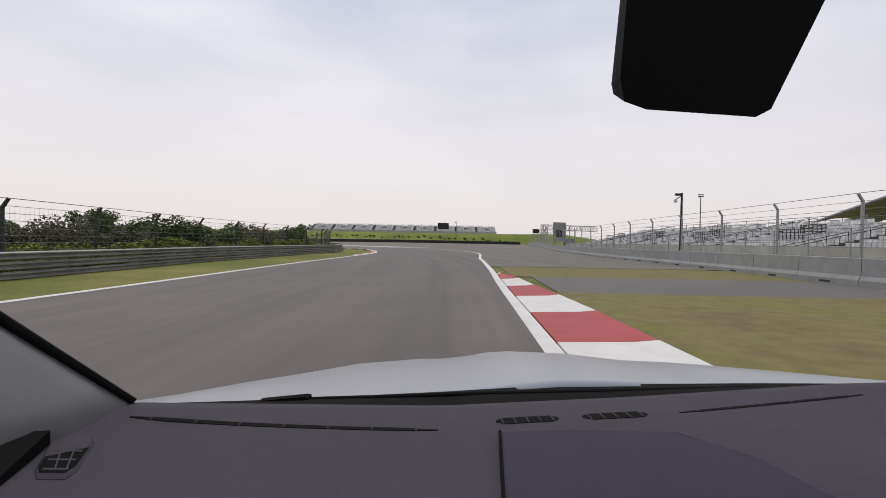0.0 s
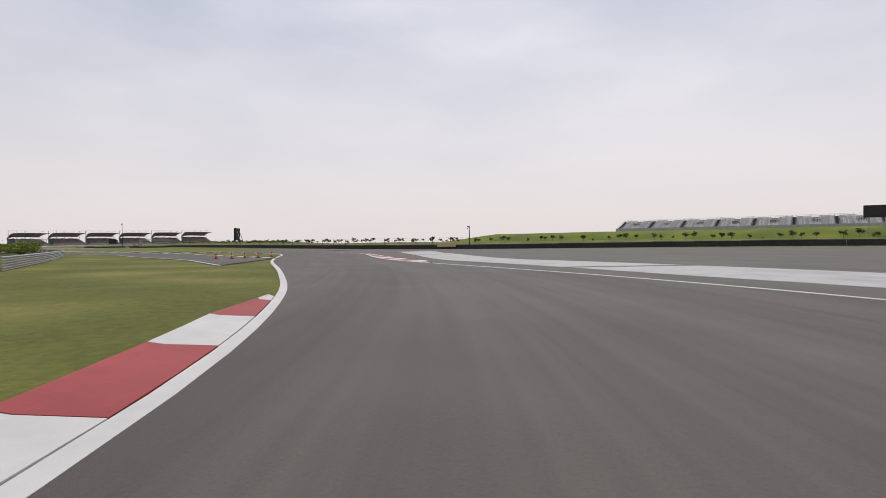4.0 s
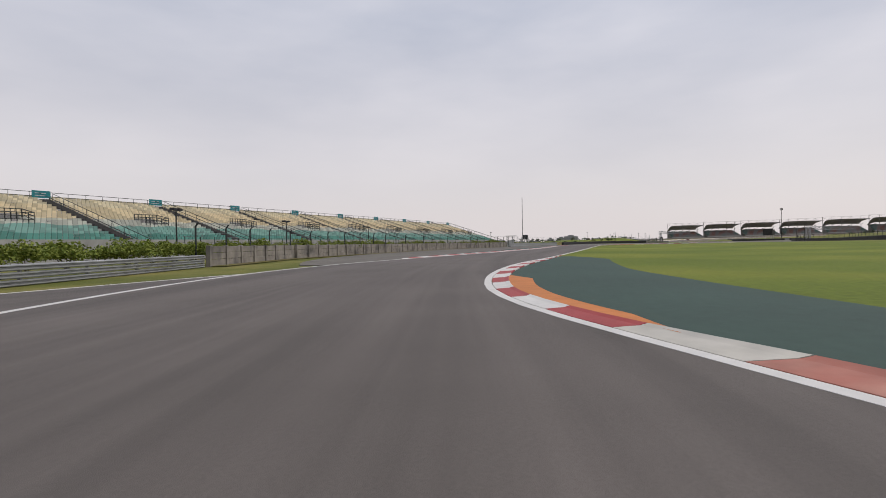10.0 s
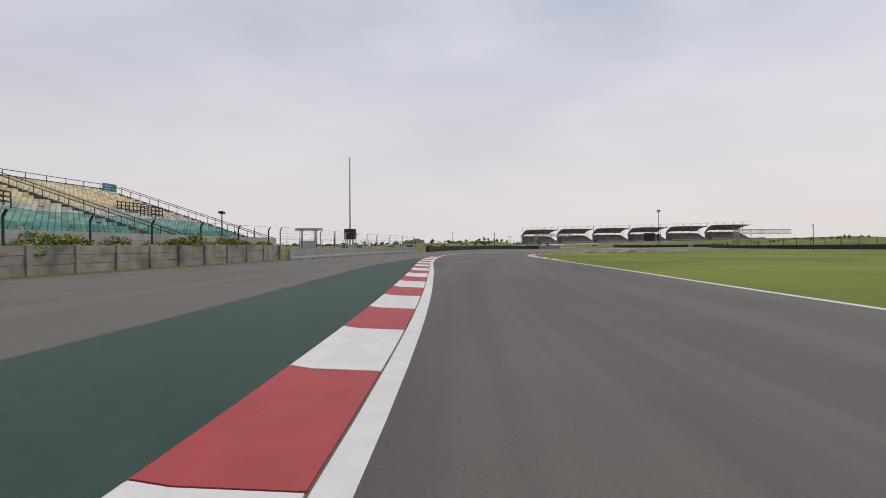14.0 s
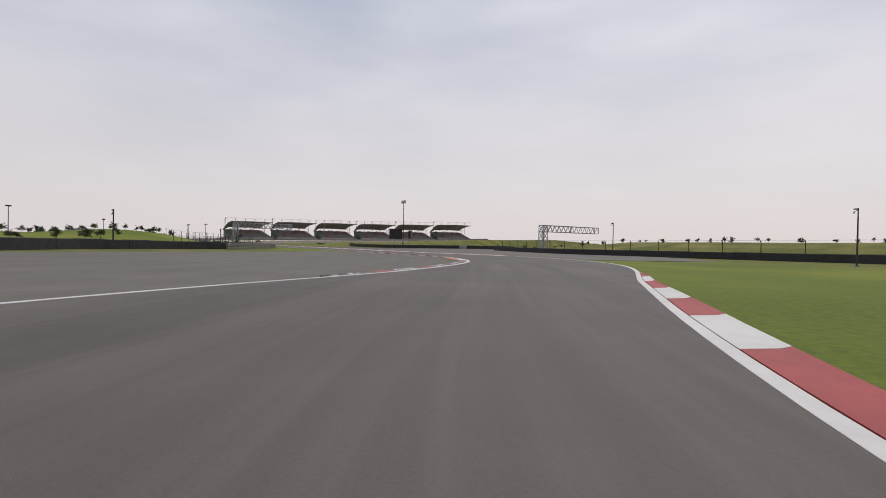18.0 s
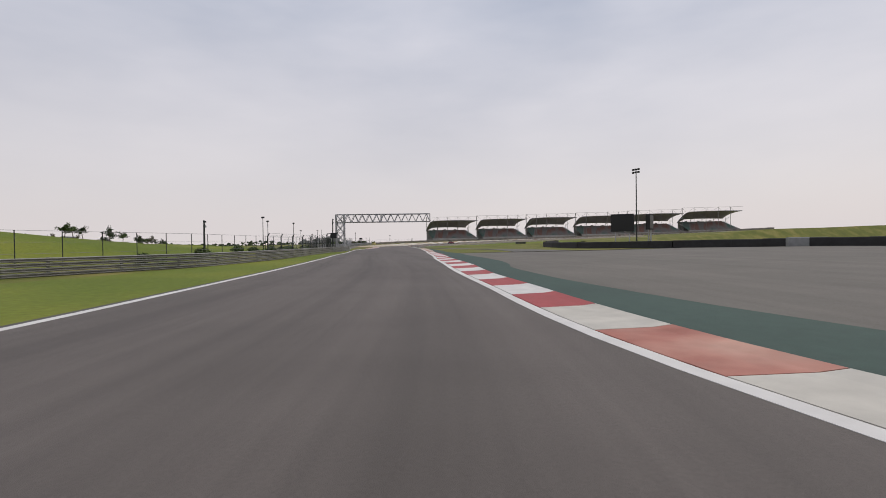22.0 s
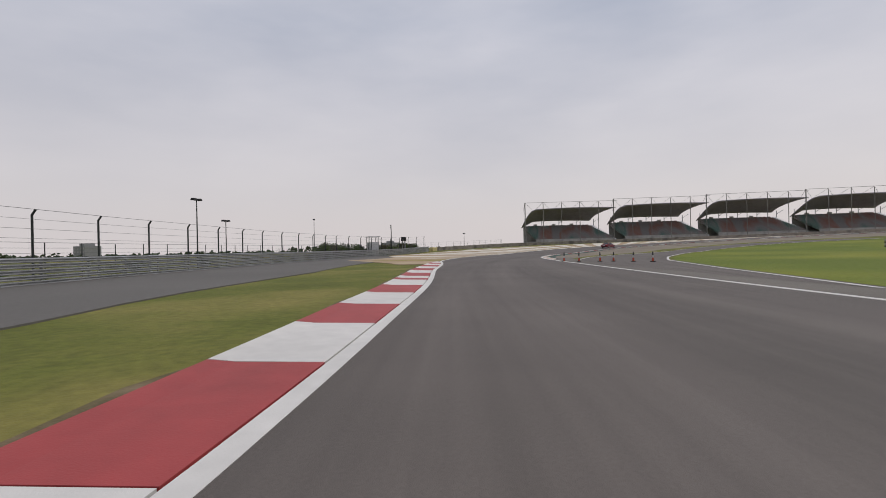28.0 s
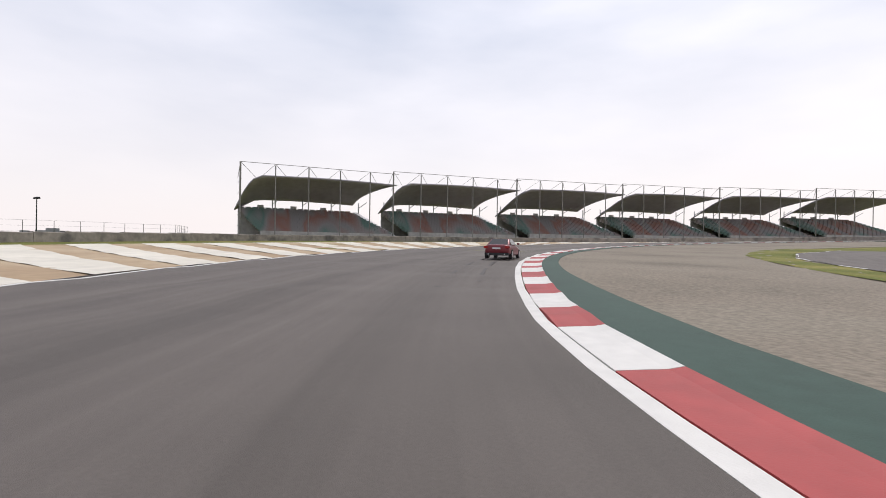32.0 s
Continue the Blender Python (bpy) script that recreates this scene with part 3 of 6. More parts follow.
# gravel trap and the tan striped runoff of the last bend
laid("gravel_trap", "sandy brown gravel trap", 770, 985, lambda s: right(s) - table((772, 1.9), (789, 2.1), (796, 2.85), (816, 2.95), (830, 2.4), (1000, 2.4))(s), table((770, -9.6), (776, -11.2), (785, -12.8), (804, -16.6), (827, -19.0), (849, -22.2), (874, -21.6), (985, -30)), -0.02, -0.3, GRAVEL, 3.0)
laid("runoff", "tan painted asphalt runoff", 756, 1040, lambda s: left(s) + 0.2, table((756, 8), (763, 12), (770, 18), (778, 26), (782, 24.5), (793, 27), (800, 33), (810, 39.5), (823, 43), (838, 45.5), (850, 46), (880, 46), (920, 38), (960, 30), (1040, 26)), -0.008, -0.3, TAN, 3.0, drape=True)

def stripes():
    """Cream bands that lie slantwise over the tan runoff."""
    out = table((780, 12), (783, 14.5), (787, 19.5), (797, 30), (802, 34), (810, 38.5), (823, 42), (838, 44.5), (850, 45), (880, 44.5), (920, 36), (960, 28), (1040, 25))
    aim = table((782, -112), (785, -127), (798, -113), (801, -131), (807, -147), (811, -149), (820.5, -160), (823, -163), (825, -168), (828, -171), (831, -174), (910, -250), (1040, -330))
    pairs = [(782.4, 785.4), (797.8, 801.2), (807.2, 810.6), (812.9, 815.4)] + [(817.7 + 5.1 * k, 820.4 + 5.1 * k) for k in range(30)]
    def edge(s0, n=13):
        x0, y0, _ = on(s0, left(s0) + 0.39)
        ux, uy = math.cos(math.radians(aim(s0))), math.sin(math.radians(aim(s0)))
        reach = 0.0
        while reach < 44:
            p = np.array((x0 + ux * reach, y0 + uy * reach))
            i = int(((LINE - p) ** 2).sum(1).argmin())
            e = p - LINE[i]
            if _T[i, 0] * e[1] - _T[i, 1] * e[0] > out(ARC[i]):
                break
            reach += 0.5
        pts = [(x0 + ux * reach * i / (n - 1), y0 + uy * reach * i / (n - 1)) for i in range(n)]
        return [(x, y, rise(x, y) + 0.002) for x, y in pts]
    for s0, s1 in pairs:
        v = [p for ab in zip(edge(s0), edge(s1)) for p in ab]
        f = [(2 * i + 2, 2 * i + 3, 2 * i + 1, 2 * i) for i in range(12)]
        tagged(mesh_object("painted_band", v, f, CREAM), "cream painted band on tan asphalt", "painted band", "runoff bands", kind="structure")

stripes()
laid("worn_grass", "dry yellowish grass band across the tan runoff", 768, 775.5, lambda s: left(s) + 0.39, table((768, 12), (772, 16), (775.5, 20)), -0.002, -0.3, STRAW, 1.0, drape=True)
# broad white bands on the first runoff
band = table((100, -19), (119, -11.8), (142, -6.4), (148, -6.6), (152.8, -7.3), (157, -8.2), (165, -10.5), (167, -11.1), (179, -15.8), (199, -28))
band_out = table((100, -28), (119, -21.5), (142, -13.6), (148, -13.6), (155.5, -14.7), (160, -15.9), (166.5, -18.2), (176.5, -21.9), (199, -37.4))
for s0, s1 in ((106, 126), (127, 165.9), (166.9, 189.5)):
    laid("painted_band", "worn white painted band on the runoff", s0, s1, band, band_out, 0.002, -0.2, WORN, 3.0, drape=True)
laid("runoff", "dark newer asphalt strip beside the kerb", 138, 190, lambda s: right(s) - 0.26, table((138, -4.6), (150, -4.8), (161, -5.0), (170, -6.8), (180, -9.4), (190, -12.2)), -0.006, -0.2, ASPHALT, 3.0)

# the side track that leaves at the first left-hander, and the one that joins near the end
def polyroad(name, label, a, b, material, top=-0.006):
    v, f = [], []
    n = 40
    pa, pb = np.array(a, float), np.array(b, float)
    def at(p, u):
        d = np.r_[0, np.cumsum(np.hypot(*np.diff(p, axis=0).T))]
        return np.interp(u * d[-1], d, p[:, 0]), np.interp(u * d[-1], d, p[:, 1])
    for i in range(n):
        (x0, y0), (x1, y1) = at(pa, i / (n - 1)), at(pb, i / (n - 1))
        for k in range(5):
            x, y = x0 + (x1 - x0) * k / 4, y0 + (y1 - y0) * k / 4
            v.append((x, y, top + rise(x, y)))
    for i in range(n - 1):
        for k in range(4):
            q = 5 * i + k
            f.append((q, q + 1, q + 6, q + 5))
    n0 = (Vector(v[1]) - Vector(v[0])).cross(Vector(v[5]) - Vector(v[0]))
    if n0.z < 0:
        f = [q[::-1] for q in f]
    ob = mesh_object(name, v, f, material)
    way = ob.data.attributes.new("way", "FLOAT_VECTOR", "POINT")
    way.data.foreach_set("vector", np.array([c for i in range(n) for k in range(5) for c in (i * 2.5, k * 2.5, 0.0)], float))
    return tagged(ob, label, name.replace("_", " "), kind="structure")

laid("grass_verge", "green grass strip between track and runoff", 198, 214, lambda s: right(s) - 0.26, table((198, -13.0), (203, -15.3), (207, -16.4), (214, -17.6)), -0.006, -0.2, LUSH, 2.0, drape=True)
polyroad("runoff", "grey asphalt runoff before the tyre wall", [(-88, 173.4), (-95, 174.6), (-105, 177.3), (-112, 178.1), (-121, 178.0), (-132, 179.2), (-143, 184)],
         [(-88, 199), (-105, 203.6), (-120, 205.5), (-140, 208.6), (-148, 206), (-149.5, 197), (-148, 188)], RUNOFF, -0.008)
SIDE_R = [(-58, 131.5), (-66, 134.5), (-89, 141.5), (-95, 144.5), (-102, 146.6), (-112, 147.6), (-133, 148.1), (-138.5, 149.9)]
SIDE_L = [(-46, 117), (-62, 124), (-86, 130), (-101, 135), (-120, 137.2), (-138, 138.2), (-152, 138.8), (-160, 140.6), (-168, 143.3)]
polyroad("road", "dark grey asphalt side track", SIDE_R, SIDE_L, ASPHALT)
polyroad("edge_line", "white edge line of the side track", SIDE_L, [(x + 0.05, y + 0.3) for x, y in SIDE_L], WHITE, -0.001)
BR_A = [(-606, 279.5), (-622, 283.5), (-630.5, 288), (-636, 292.3), (-645, 300), (-654, 309.5), (-664, 321), (-672, 331), (-679, 343), (-684, 358), (-686, 380)]
BR_B = [(-583, 278), (-598, 283), (-613, 288.6), (-624, 295), (-637, 304.5), (-647, 312.5), (-656, 321.5), (-663, 331.5), (-670, 342), (-675, 356), (-676, 380)]
VERGE = [(-626, 284.3), (-633, 287.9), (-640, 292.5), (-648, 299.5), (-657, 308.5), (-668, 319.5), (-676, 331), (-684, 345), (-690, 362), (-693, 384)]
polyroad("road", "dark grey asphalt of a joining track", BR_A, BR_B, ASPHALT, -0.004)
polyroad("edge_line", "white edge line of the joining track", BR_B, [(x + 0.2, y + 0.15) for x, y in BR_B], WHITE, 0.0)
polyroad("edge_line", "white edge line of the joining track", BR_A[1:], [(x + 0.2, y + 0.15) for x, y in BR_A[1:]], WHITE, 0.0)
polyroad("grass_verge", "curved strip of yellowish grass beside the gravel", VERGE, [(x - 0.2, y - 0.1) for x, y in BR_A[1:]], GRASS, -0.003)
polyroad("grass_infield", "green grass island of the joining track", [(x + 0.9, y + 0.2) for x, y in BR_B], [(-575, 286), (-585, 300), (-592, 312), (-602, 327), (-612, 340), (-622, 352), (-635, 366), (-645, 380)], LUSH, -0.003)
tip = [on(s, left(s) + (0.24 if s < 180 else 0.75))[:2] for s in np.linspace(150, 246, 90)][::-1]
cut = [float(x) for x in np.linspace(-136.5, -66, 26)]
polyroad("grass_infield", "green grass tongue between two tracks", [(x, float(np.interp(x, [p[0] for p in SIDE_R[::-1]], [p[1] for p in SIDE_R[::-1]])) + 0.1) for x in cut],
         [(x, float(np.interp(x, [p[0] for p in tip], [p[1] for p in tip]))) for x in cut], GRASS, -0.01)

# bare soil where cars run wide over the kerbs
def soil(s0, s1, inner, w):
    rng = random.Random(int(s0))
    k = [(s, inner + w * rng.uniform(0.35, 1.0)) for s in np.arange(s0, s1 + 1.5, 1.5)]
    wide = table(*k)
    laid("bare_soil", "ragged strip of bare brown soil beside the kerb", s0, s1, lambda s: left(s) + inner - 0.15, lambda s: left(s) + wide(s) * min(1.0, 0.6 + 0.4 * min(s - s0, s1 - s) / 8.0), 0.0, -0.2, SOIL, 0.75)

soil(186, 201, 1.2, 0.9)
soil(217, 240, 0.95, 0.9)
soil(694, 757, 1.8, 0.5)
soil(74, 108, 1.05, 0.35)

# dark tyre marks on the racing line
def streak(s0, s1, l0, l1, w):
    laid("tyre_mark", "dark rubber skid mark on the asphalt", s0, s1, lambda s: l0 + (l1 - l0) * (s - s0) / (s1 - s0) + w / 2, lambda s: l0 + (l1 - l0) * (s - s0) / (s1 - s0) - w / 2, 0.003, -0.05, RUBBER, 3.0)

for q in ((822, 850, 0.6, 1.3, 0.16), (824, 850, -0.7, 0.1, 0.16)):
    streak(*q)

# ================= kerbs, block by block =================
def kerb(sd, s0, s1, phase, block, wide, worn=False, fade=None, solid=None, plain=None, ends="ab", bleach=None):
    """Painted blocks behind the edge line, with a dark joint between; wide: the reach from the asphalt's edge along the way."""
    fn, sg = (left, 1) if sd == "L" else (right, -1)
    root = thing("kerb", "worn red and white kerb with tyre scuffs" if worn else "red and white painted concrete kerb", "kerb", kind="structure")
    reach = table(*wide)
    k = int(math.floor((s0 - phase) / block))
    while phase + k * block < s1:
        a, b = max(phase + k * block, s0), min(phase + (k + 1) * block, s1)
        if b - a > (0.4 if ends == "ab" else 0.1):
            v, f = [], []
            for s in (a + 0.012, (a + b) / 2, b - 0.012):
                w = max(0.12, (reach(s) - 0.285) * min(1.0, (s - s0 + 1.0) / 5.0 if "a" in ends else 1.0, (s1 - s + 1.0) / 5.0 if "b" in ends else 1.0))
                o = fn(s) + sg * 0.285
                v += [on(s, o, 0.006), on(s, o + sg * 0.74 * w, 0.035), on(s, o + sg * (w - 0.03), 0.075), on(s, o + sg * w, 0.06), on(s, o + sg * w, -0.1), on(s, o, -0.1)]
            for q in (0, 6):
                f += [(q + c, q + c + 1, q + c + 7, q + c + 6) for c in range(4)] + [(q + 5, q, q + 6, q + 11)]
            f += [(0, 5, 4, 3, 2, 1), (12, 13, 14, 15, 16, 17)]
            if sg < 0:
                f = [q[::-1] for q in f]
            red = (k % 2 != 0 or (solid and a > solid)) and not (plain and a < plain)
            old = worn or (fade and fade[0] < a < fade[1])
            mesh_object("kerb_block", v, f, (SCUFFED_RED if worn else BLEACHED if bleach and a < bleach else FADED if old else RED) if red else (SCUFFED if worn else OLDWHITE if old else WHITE), root)
        k += 1

kerb("R", -30, 24, 10.7, 3.2, ((-30, 1.9), (6, 1.9), (11, 1.72), (15, 1.45), (18, 1.15), (24, 0.9)))
kerb("L", 48, 112, 60.1, 3.17, ((48, 0.55), (60, 0.72), (76, 0.8), (84, 1.1), (92, 1.1), (102, 1.45), (112, 1.1)), fade=(48, 72))
kerb("R", 137, 178, 152.3, 3.4, ((137, 1.6), (148, 1.75), (152, 1.8), (156, 1.6), (164, 1.45), (175, 0.95)), fade=(163, 178))
kerb("L", 178, 243, 199.56, 2.64, ((178, 0.6), (192, 1.1), (202, 1.24), (208, 1.42), (214, 1.3), (226, 1.15), (231, 1.05), (238, 0.8)), fade=(178, 190), plain=196)
kerb("R", 247, 303, 254.3, 2.47, ((250, 1.2), (254, 1.18), (257, 0.9), (262, 0.82), (270, 1.0), (284, 1.16), (289, 1.07), (295, 0.68), (303, 0.4)), fade=(247, 256.6))
kerb("L", 296, 432, 312.0, 2.87, ((296, 0.9), (308, 1.5), (330, 1.55), (338, 1.75), (345, 1.45), (360, 1.4), (414, 1.3), (421, 0.9), (432, 0.5)), solid=416.5)
kerb("R", 406, 457, 443.3, 2.85, ((406, 0.6), (420, 0.8), (432, 1.0), (438, 1.12), (450, 1.1), (457, 0.95)), fade=(406, 430), ends="a")
kerb("R", 457, 489, 464.9, 3.95, ((457, 0.95), (465, 1.08), (470, 1.1), (474, 1.0), (479, 0.8), (489, 0.6)), ends="b")
kerb("L", 478, 507, 490.4, 3.0, ((478, 0.6), (486, 0.72), (494, 0.8), (500, 0.9), (507, 1.15)), worn=True, ends="a")
kerb("L", 507, 544, 514.2, 2.36, ((507, 1.15), (514, 1.28), (520, 1.18), (524, 0.98), (532, 0.76), (538, 0.5)), fade=(528, 534), ends="b", plain=509)
kerb("R", 530, 620, 554.5, 2.84, ((530, 1.5), (540, 1.8), (552, 1.65), (560, 1.55), (568, 1.45), (577, 1.8), (584, 1.68), (598, 1.5), (612, 1.5), (620, 1.25)), fade=(530, 556), ends="a")
kerb("R", 620, 676, 635.9, 2.9, ((620, 1.25), (633, 1.28), (638, 1.5), (660, 1.5), (676, 1.3)), fade=(620, 676), ends="b")
kerb("L", 658, 678, 668, 3.1, ((658, 0.8), (678, 1.3)), worn=True)
kerb("L", 690, 732, 713.1, 3.5, ((690, 1.4), (712, 1.9), (720, 2.0), (732, 2.0)), ends="a")
kerb("L", 732, 763, 744.7, 3.6, ((732, 2.0), (738, 1.85), (752, 1.83), (757, 1.6), (763, 1.0)), ends="b")
kerb("R", 764, 817.65, 792.0, 3.31, ((764, 1.2), (770, 1.1), (780, 0.85), (794, 0.95), (804, 0.95), (812, 1.18), (816, 1.2)), fade=(764, 806), ends="a", bleach=793)
kerb("R", 817.65, 985, 817.65, 2.75, ((816, 1.2), (828, 1.28), (836, 1.4), (985, 1.3)), ends="b")

def side_kerb(points, label, length=2.3):
    """A low kerb of pale worn blocks along the grass tongue's far side."""
    root = thing("kerb", label, "kerb", kind="structure")
    xy, g = resample(points, length)
    for i in range(len(xy) - 1):
        v = []
        for (x, y), (tx, ty) in zip(xy[i:i + 2], g[i:i + 2]):
            v += [(x - ty * w, y + tx * w, z) for w, z in ((-0.1, 0.01), (-0.45, 0.035), (-0.85, 0.05), (-0.85, -0.1), (-0.1, -0.1))]
        f = [(0, 5, 6, 1), (1, 6, 7, 2), (2, 7, 8, 3), (0, 1, 2, 3, 4), (9, 8, 7, 6, 5)]
        mesh_object("kerb_block", v, f, (SOIL, WHITE)[i % 2], root)

side_kerb(SIDE_R[0:8], "worn pale kerb along the side track")

# ================= barriers, walls and fences =================
def guardrail(points, label, beams=3, height=1.0, posts=4.0, material=None):
    """Stacked W-beams on steel posts."""
    root = thing("guardrail", label, "guardrail", "guardrails")
    xy, g = resample(points, 2.0)
    material = material or DULL
    pitch = height / beams
    prof = ((0.0, 0.0), (0.11, 0.16), (0.11, 0.3), (0.01, 0.46), (0.01, 0.56), (0.11, 0.72), (0.11, 0.86), (0.0, 1.0))
    for b in range(beams):
        z0 = -0.06 + b * pitch
        bm = Build()
        rings = []
        for (x, y), (tx, ty) in zip(xy, g):
            h = rise(x, y)
            front = [(x + ty * (0.06 + d), y - tx * (0.06 + d), h + z0 + q * pitch * 0.84) for d, q in prof]
            back = [(x + ty * (0.04 + d), y - tx * (0.04 + d), h + z0 + q * pitch * 0.84) for d, q in reversed(prof)]
            rings.append(front + back)
        bm.loft(rings)
        bm.make("beam", material, root)
    pxy, pg = resample(points, posts)
    first = None
    for (x, y), (tx, ty) in zip(pxy, pg):
        m = pose(x, y, rise(x, y), 0, 0, math.degrees(math.atan2(ty, tx)))
        if first is None:
            first = Build().box((-0.06, -0.03, -0.3), (0.06, 0.1, height - 0.09)).make("post", DULL, root)
            first.matrix_basis = m
        else:
            shared("post", first, root, m)
    return root

def fence(points, label, height=3.2, spacing=4.0, lean=1, wires=7, base=0.0, thin=False, material=None, net=False):
    """Debris fence: posts that bend over the track at the top, and strained wires."""
    root = thing("debris_fence", label, "fence", "fences")
    material = material or POST
    xy, g = resample(points, spacing)
    r = 0.035 if thin else 0.07
    bend = 0.0 if thin else 0.3
    bm = Build().bar((0, 0, base - 0.2), (0, 0, height - bend), r)
    if bend:
        bm.bar((0, 0, height - bend - 0.03), (0, -bend * 0.75, height), r)
    first = None
    tops = []
    for (x, y), (tx, ty) in zip(xy, g):
        a = math.degrees(math.atan2(ty, tx)) + (180 if lean > 0 else 0)
        m = pose(x, y, rise(x, y), 0, 0, a)
        if first is None:
            first = bm.make("post", material, root)
            first.matrix_basis = m
        else:
            shared("post", first, root, m)
        tops.append((m, x, y))
    for w in range(wires):
        u = (w + 1) / wires
        z = base + 0.35 + (height - base - 0.35) * u
        dy = -bend * 0.75 * max(0.0, (z - height + bend) / bend) if bend else 0.0
        pts = [m @ Vector((0, dy - r, z)) for m, _, _ in tops]
        wb = Build()
        rr = 0.009 if w < wires - 1 else 0.013
        rings = [[p + Vector((0, 0, rr)), p + Vector((rr, rr, -rr)), p + Vector((-rr, -rr, -rr))] for p in pts]
        wb.loft(rings)
        wb.make("wire", WIRE, root)
    if net:
        nb = Build()
        for (m, _, _), (m2, _, _) in zip(tops, tops[1:]):
            k = int(spacing / 0.22)
            for i in range(1, k):
                lo = m @ Vector((0, -r, base + 0.35))
                lo = lo.lerp(m2 @ Vector((0, -r, base + 0.35)), i / k)
                hi = (m @ Vector((0, -r, height - bend))).lerp(m2 @ Vector((0, -r, height - bend)), i / k)
                nb.bar(lo, hi, 0.0035, 3)
        nb.make("netting", WIRE, root)["kind"] = "stuff"
    return root

def belt(points, label, height=1.1, thick=0.9, material=None, name="tyre_barrier", unit=3.0, base=0.0):
    """A belted tyre wall in units, one beside the other."""
    root = thing(name, label, name.replace("_", " "), "barriers")
    xy, g = resample(points, unit)
    rng = random.Random(len(points) * 7 + int(unit * 10))
    for i in range(len(xy) - 1):
        (x0, y0), (x1, y1) = xy[i], xy[i + 1]
        d = math.hypot(x1 - x0, y1 - y0)
        h = height + rng.uniform(-0.03, 0.03)
        b = Build()
        c = 0.08
        ring = [(-thick / 2, -0.25), (thick / 2, -0.25), (thick / 2, h - c), (thick / 2 - c, h), (-thick / 2 + c, h), (-thick / 2, h - c)]
        b.loft([[(x, y, z + base) for y, z in ring] for x in (0.015, d - 0.015)])
        o = b.make("barrier_unit", material or TYRE, root)
        o.matrix_basis = pose(x0, y0 + rng.uniform(-0.02, 0.02), rise(x0, y0), 0, 0, math.degrees(math.atan2(y1 - y0, x1 - x0)))
    return root

def wall(points, label, height=1.1, unit=4.0, material=None, slots=True):
    """Concrete barrier segments with drainage slots at the foot."""
    root = thing("concrete_wall", label, "wall", "walls")
    xy, g = resample(points, unit)
    for i in range(len(xy) - 1):
        (x0, y0), (x1, y1) = xy[i], xy[i + 1]
        d = math.hypot(x1 - x0, y1 - y0) - 0.03
        b = Build()
        ring = [(-0.22, -0.2), (0.22, -0.2), (0.22, 0.2), (0.12, 0.38), (0.1, height - 0.03), (0.07, height), (-0.07, height), (-0.1, height - 0.03), (-0.12, 0.38), (-0.22, 0.2)]
        b.loft([[(x, y, z) for y, z in ring] for x in (0, d)])
        m = pose(x0, y0, rise(x0, y0), 0, 0, math.degrees(math.atan2(y1 - y0, x1 - x0)))
        o = b.make("wall_segment", material or CONCRETE, root)
        o.matrix_basis = m
        if slots:
            q = Build().box((d / 2 - 0.35, -0.226, 0.0), (d / 2 + 0.35, 0.226, 0.09)).make("drain_slot", DARK, root)
            q.matrix_basis = m
    return root

def plank_wall(points, label, height=1.55, unit=2.9):
    """Precast planks, three to a bay, slotted between concrete pillars."""
    root = thing("plank_wall", label, "wall", "walls")
    xy, g = resample(points, unit)
    pillar = None
    planks = {}
    for i in range(len(xy)):
        x, y = xy[i]
        a = math.degrees(math.atan2(g[i][1], g[i][0]))
        m = pose(x, y, rise(x, y), 0, 0, a)
        if pillar is None:
            b = Build()
            b.loft([[(-0.16 + c, -0.16 + c, z), (0.16 - c, -0.16 + c, z), (0.16 - c, 0.16 - c, z), (-0.16 + c, 0.16 - c, z)] for z, c in ((-0.2, 0), (height + 0.02, 0), (height + 0.06, 0.04))])
            pillar = b.make("pillar", PLANK, root)
            pillar.matrix_basis = m
        else:
            shared("pillar", pillar, root, m)
        if i + 1 < len(xy):
            d = math.hypot(*(xy[i + 1] - xy[i]))
            for k in range(3):
                lo = k * height / 3
                if k not in planks:
                    planks[k] = Build().loft([[(xx, -0.05, lo + 0.015), (xx, 0.05, lo + 0.015), (xx, 0.05, lo + height / 3 - 0.03), (xx, 0.02, lo + height / 3 - 0.01), (xx, -0.02, lo + height / 3 - 0.01), (xx, -0.05, lo + height / 3 - 0.03)] for xx in (0.17, d - 0.17)]).make("plank", PLANK, root)
                    planks[k].matrix_basis = m
                else:
                    shared("plank", planks[k], root, m @ Matrix.Rotation(math.radians(((i * 7 + k * 3) % 5 - 2) * 0.25), 4, "Z"))
    return root

# first bend, outside and inside
RAIL1 = [on(s, l)[:2] for s, l in ((-58, 15.5), (-20, 15), (14, 14.4), (32, 14.6), (48, 12.4), (60, 9.0), (73, 7.0), (84, 6.4), (93, 6.6), (97, 8.0), (98, 10.5), (96, 14))]
guardrail(RAIL1, "weathered triple steel guardrail curving round the bend", 3, 1.0)
fence([on(s, l)[:2] for s, l in ((-58, 17), (-20, 16.6), (14, 16), (32, 16.2), (48, 14), (60, 10.6), (73, 8.6), (84, 8.0), (92, 8.4), (96, 11), (95, 15), (88, 24), (78, 34))], "dark debris fence with posts bent at the top", 2.75, 5.0, -1, 9, net=True)
WALL1 = [(17.5, -40), (18.5, 0), (19, 18), (20.5, 30), (22.5, 50), (26, 75), (31, 105), (39, 145), (46, 188)]
wall(WALL1, "pale grey concrete wall with dark drain slots", 1.15)
fence([(x + 0.75, y) for x, y in WALL1], "tall steel debris fence above a concrete wall", 4.0, 6.0, 1, 8, 0.9, material=STEEL)
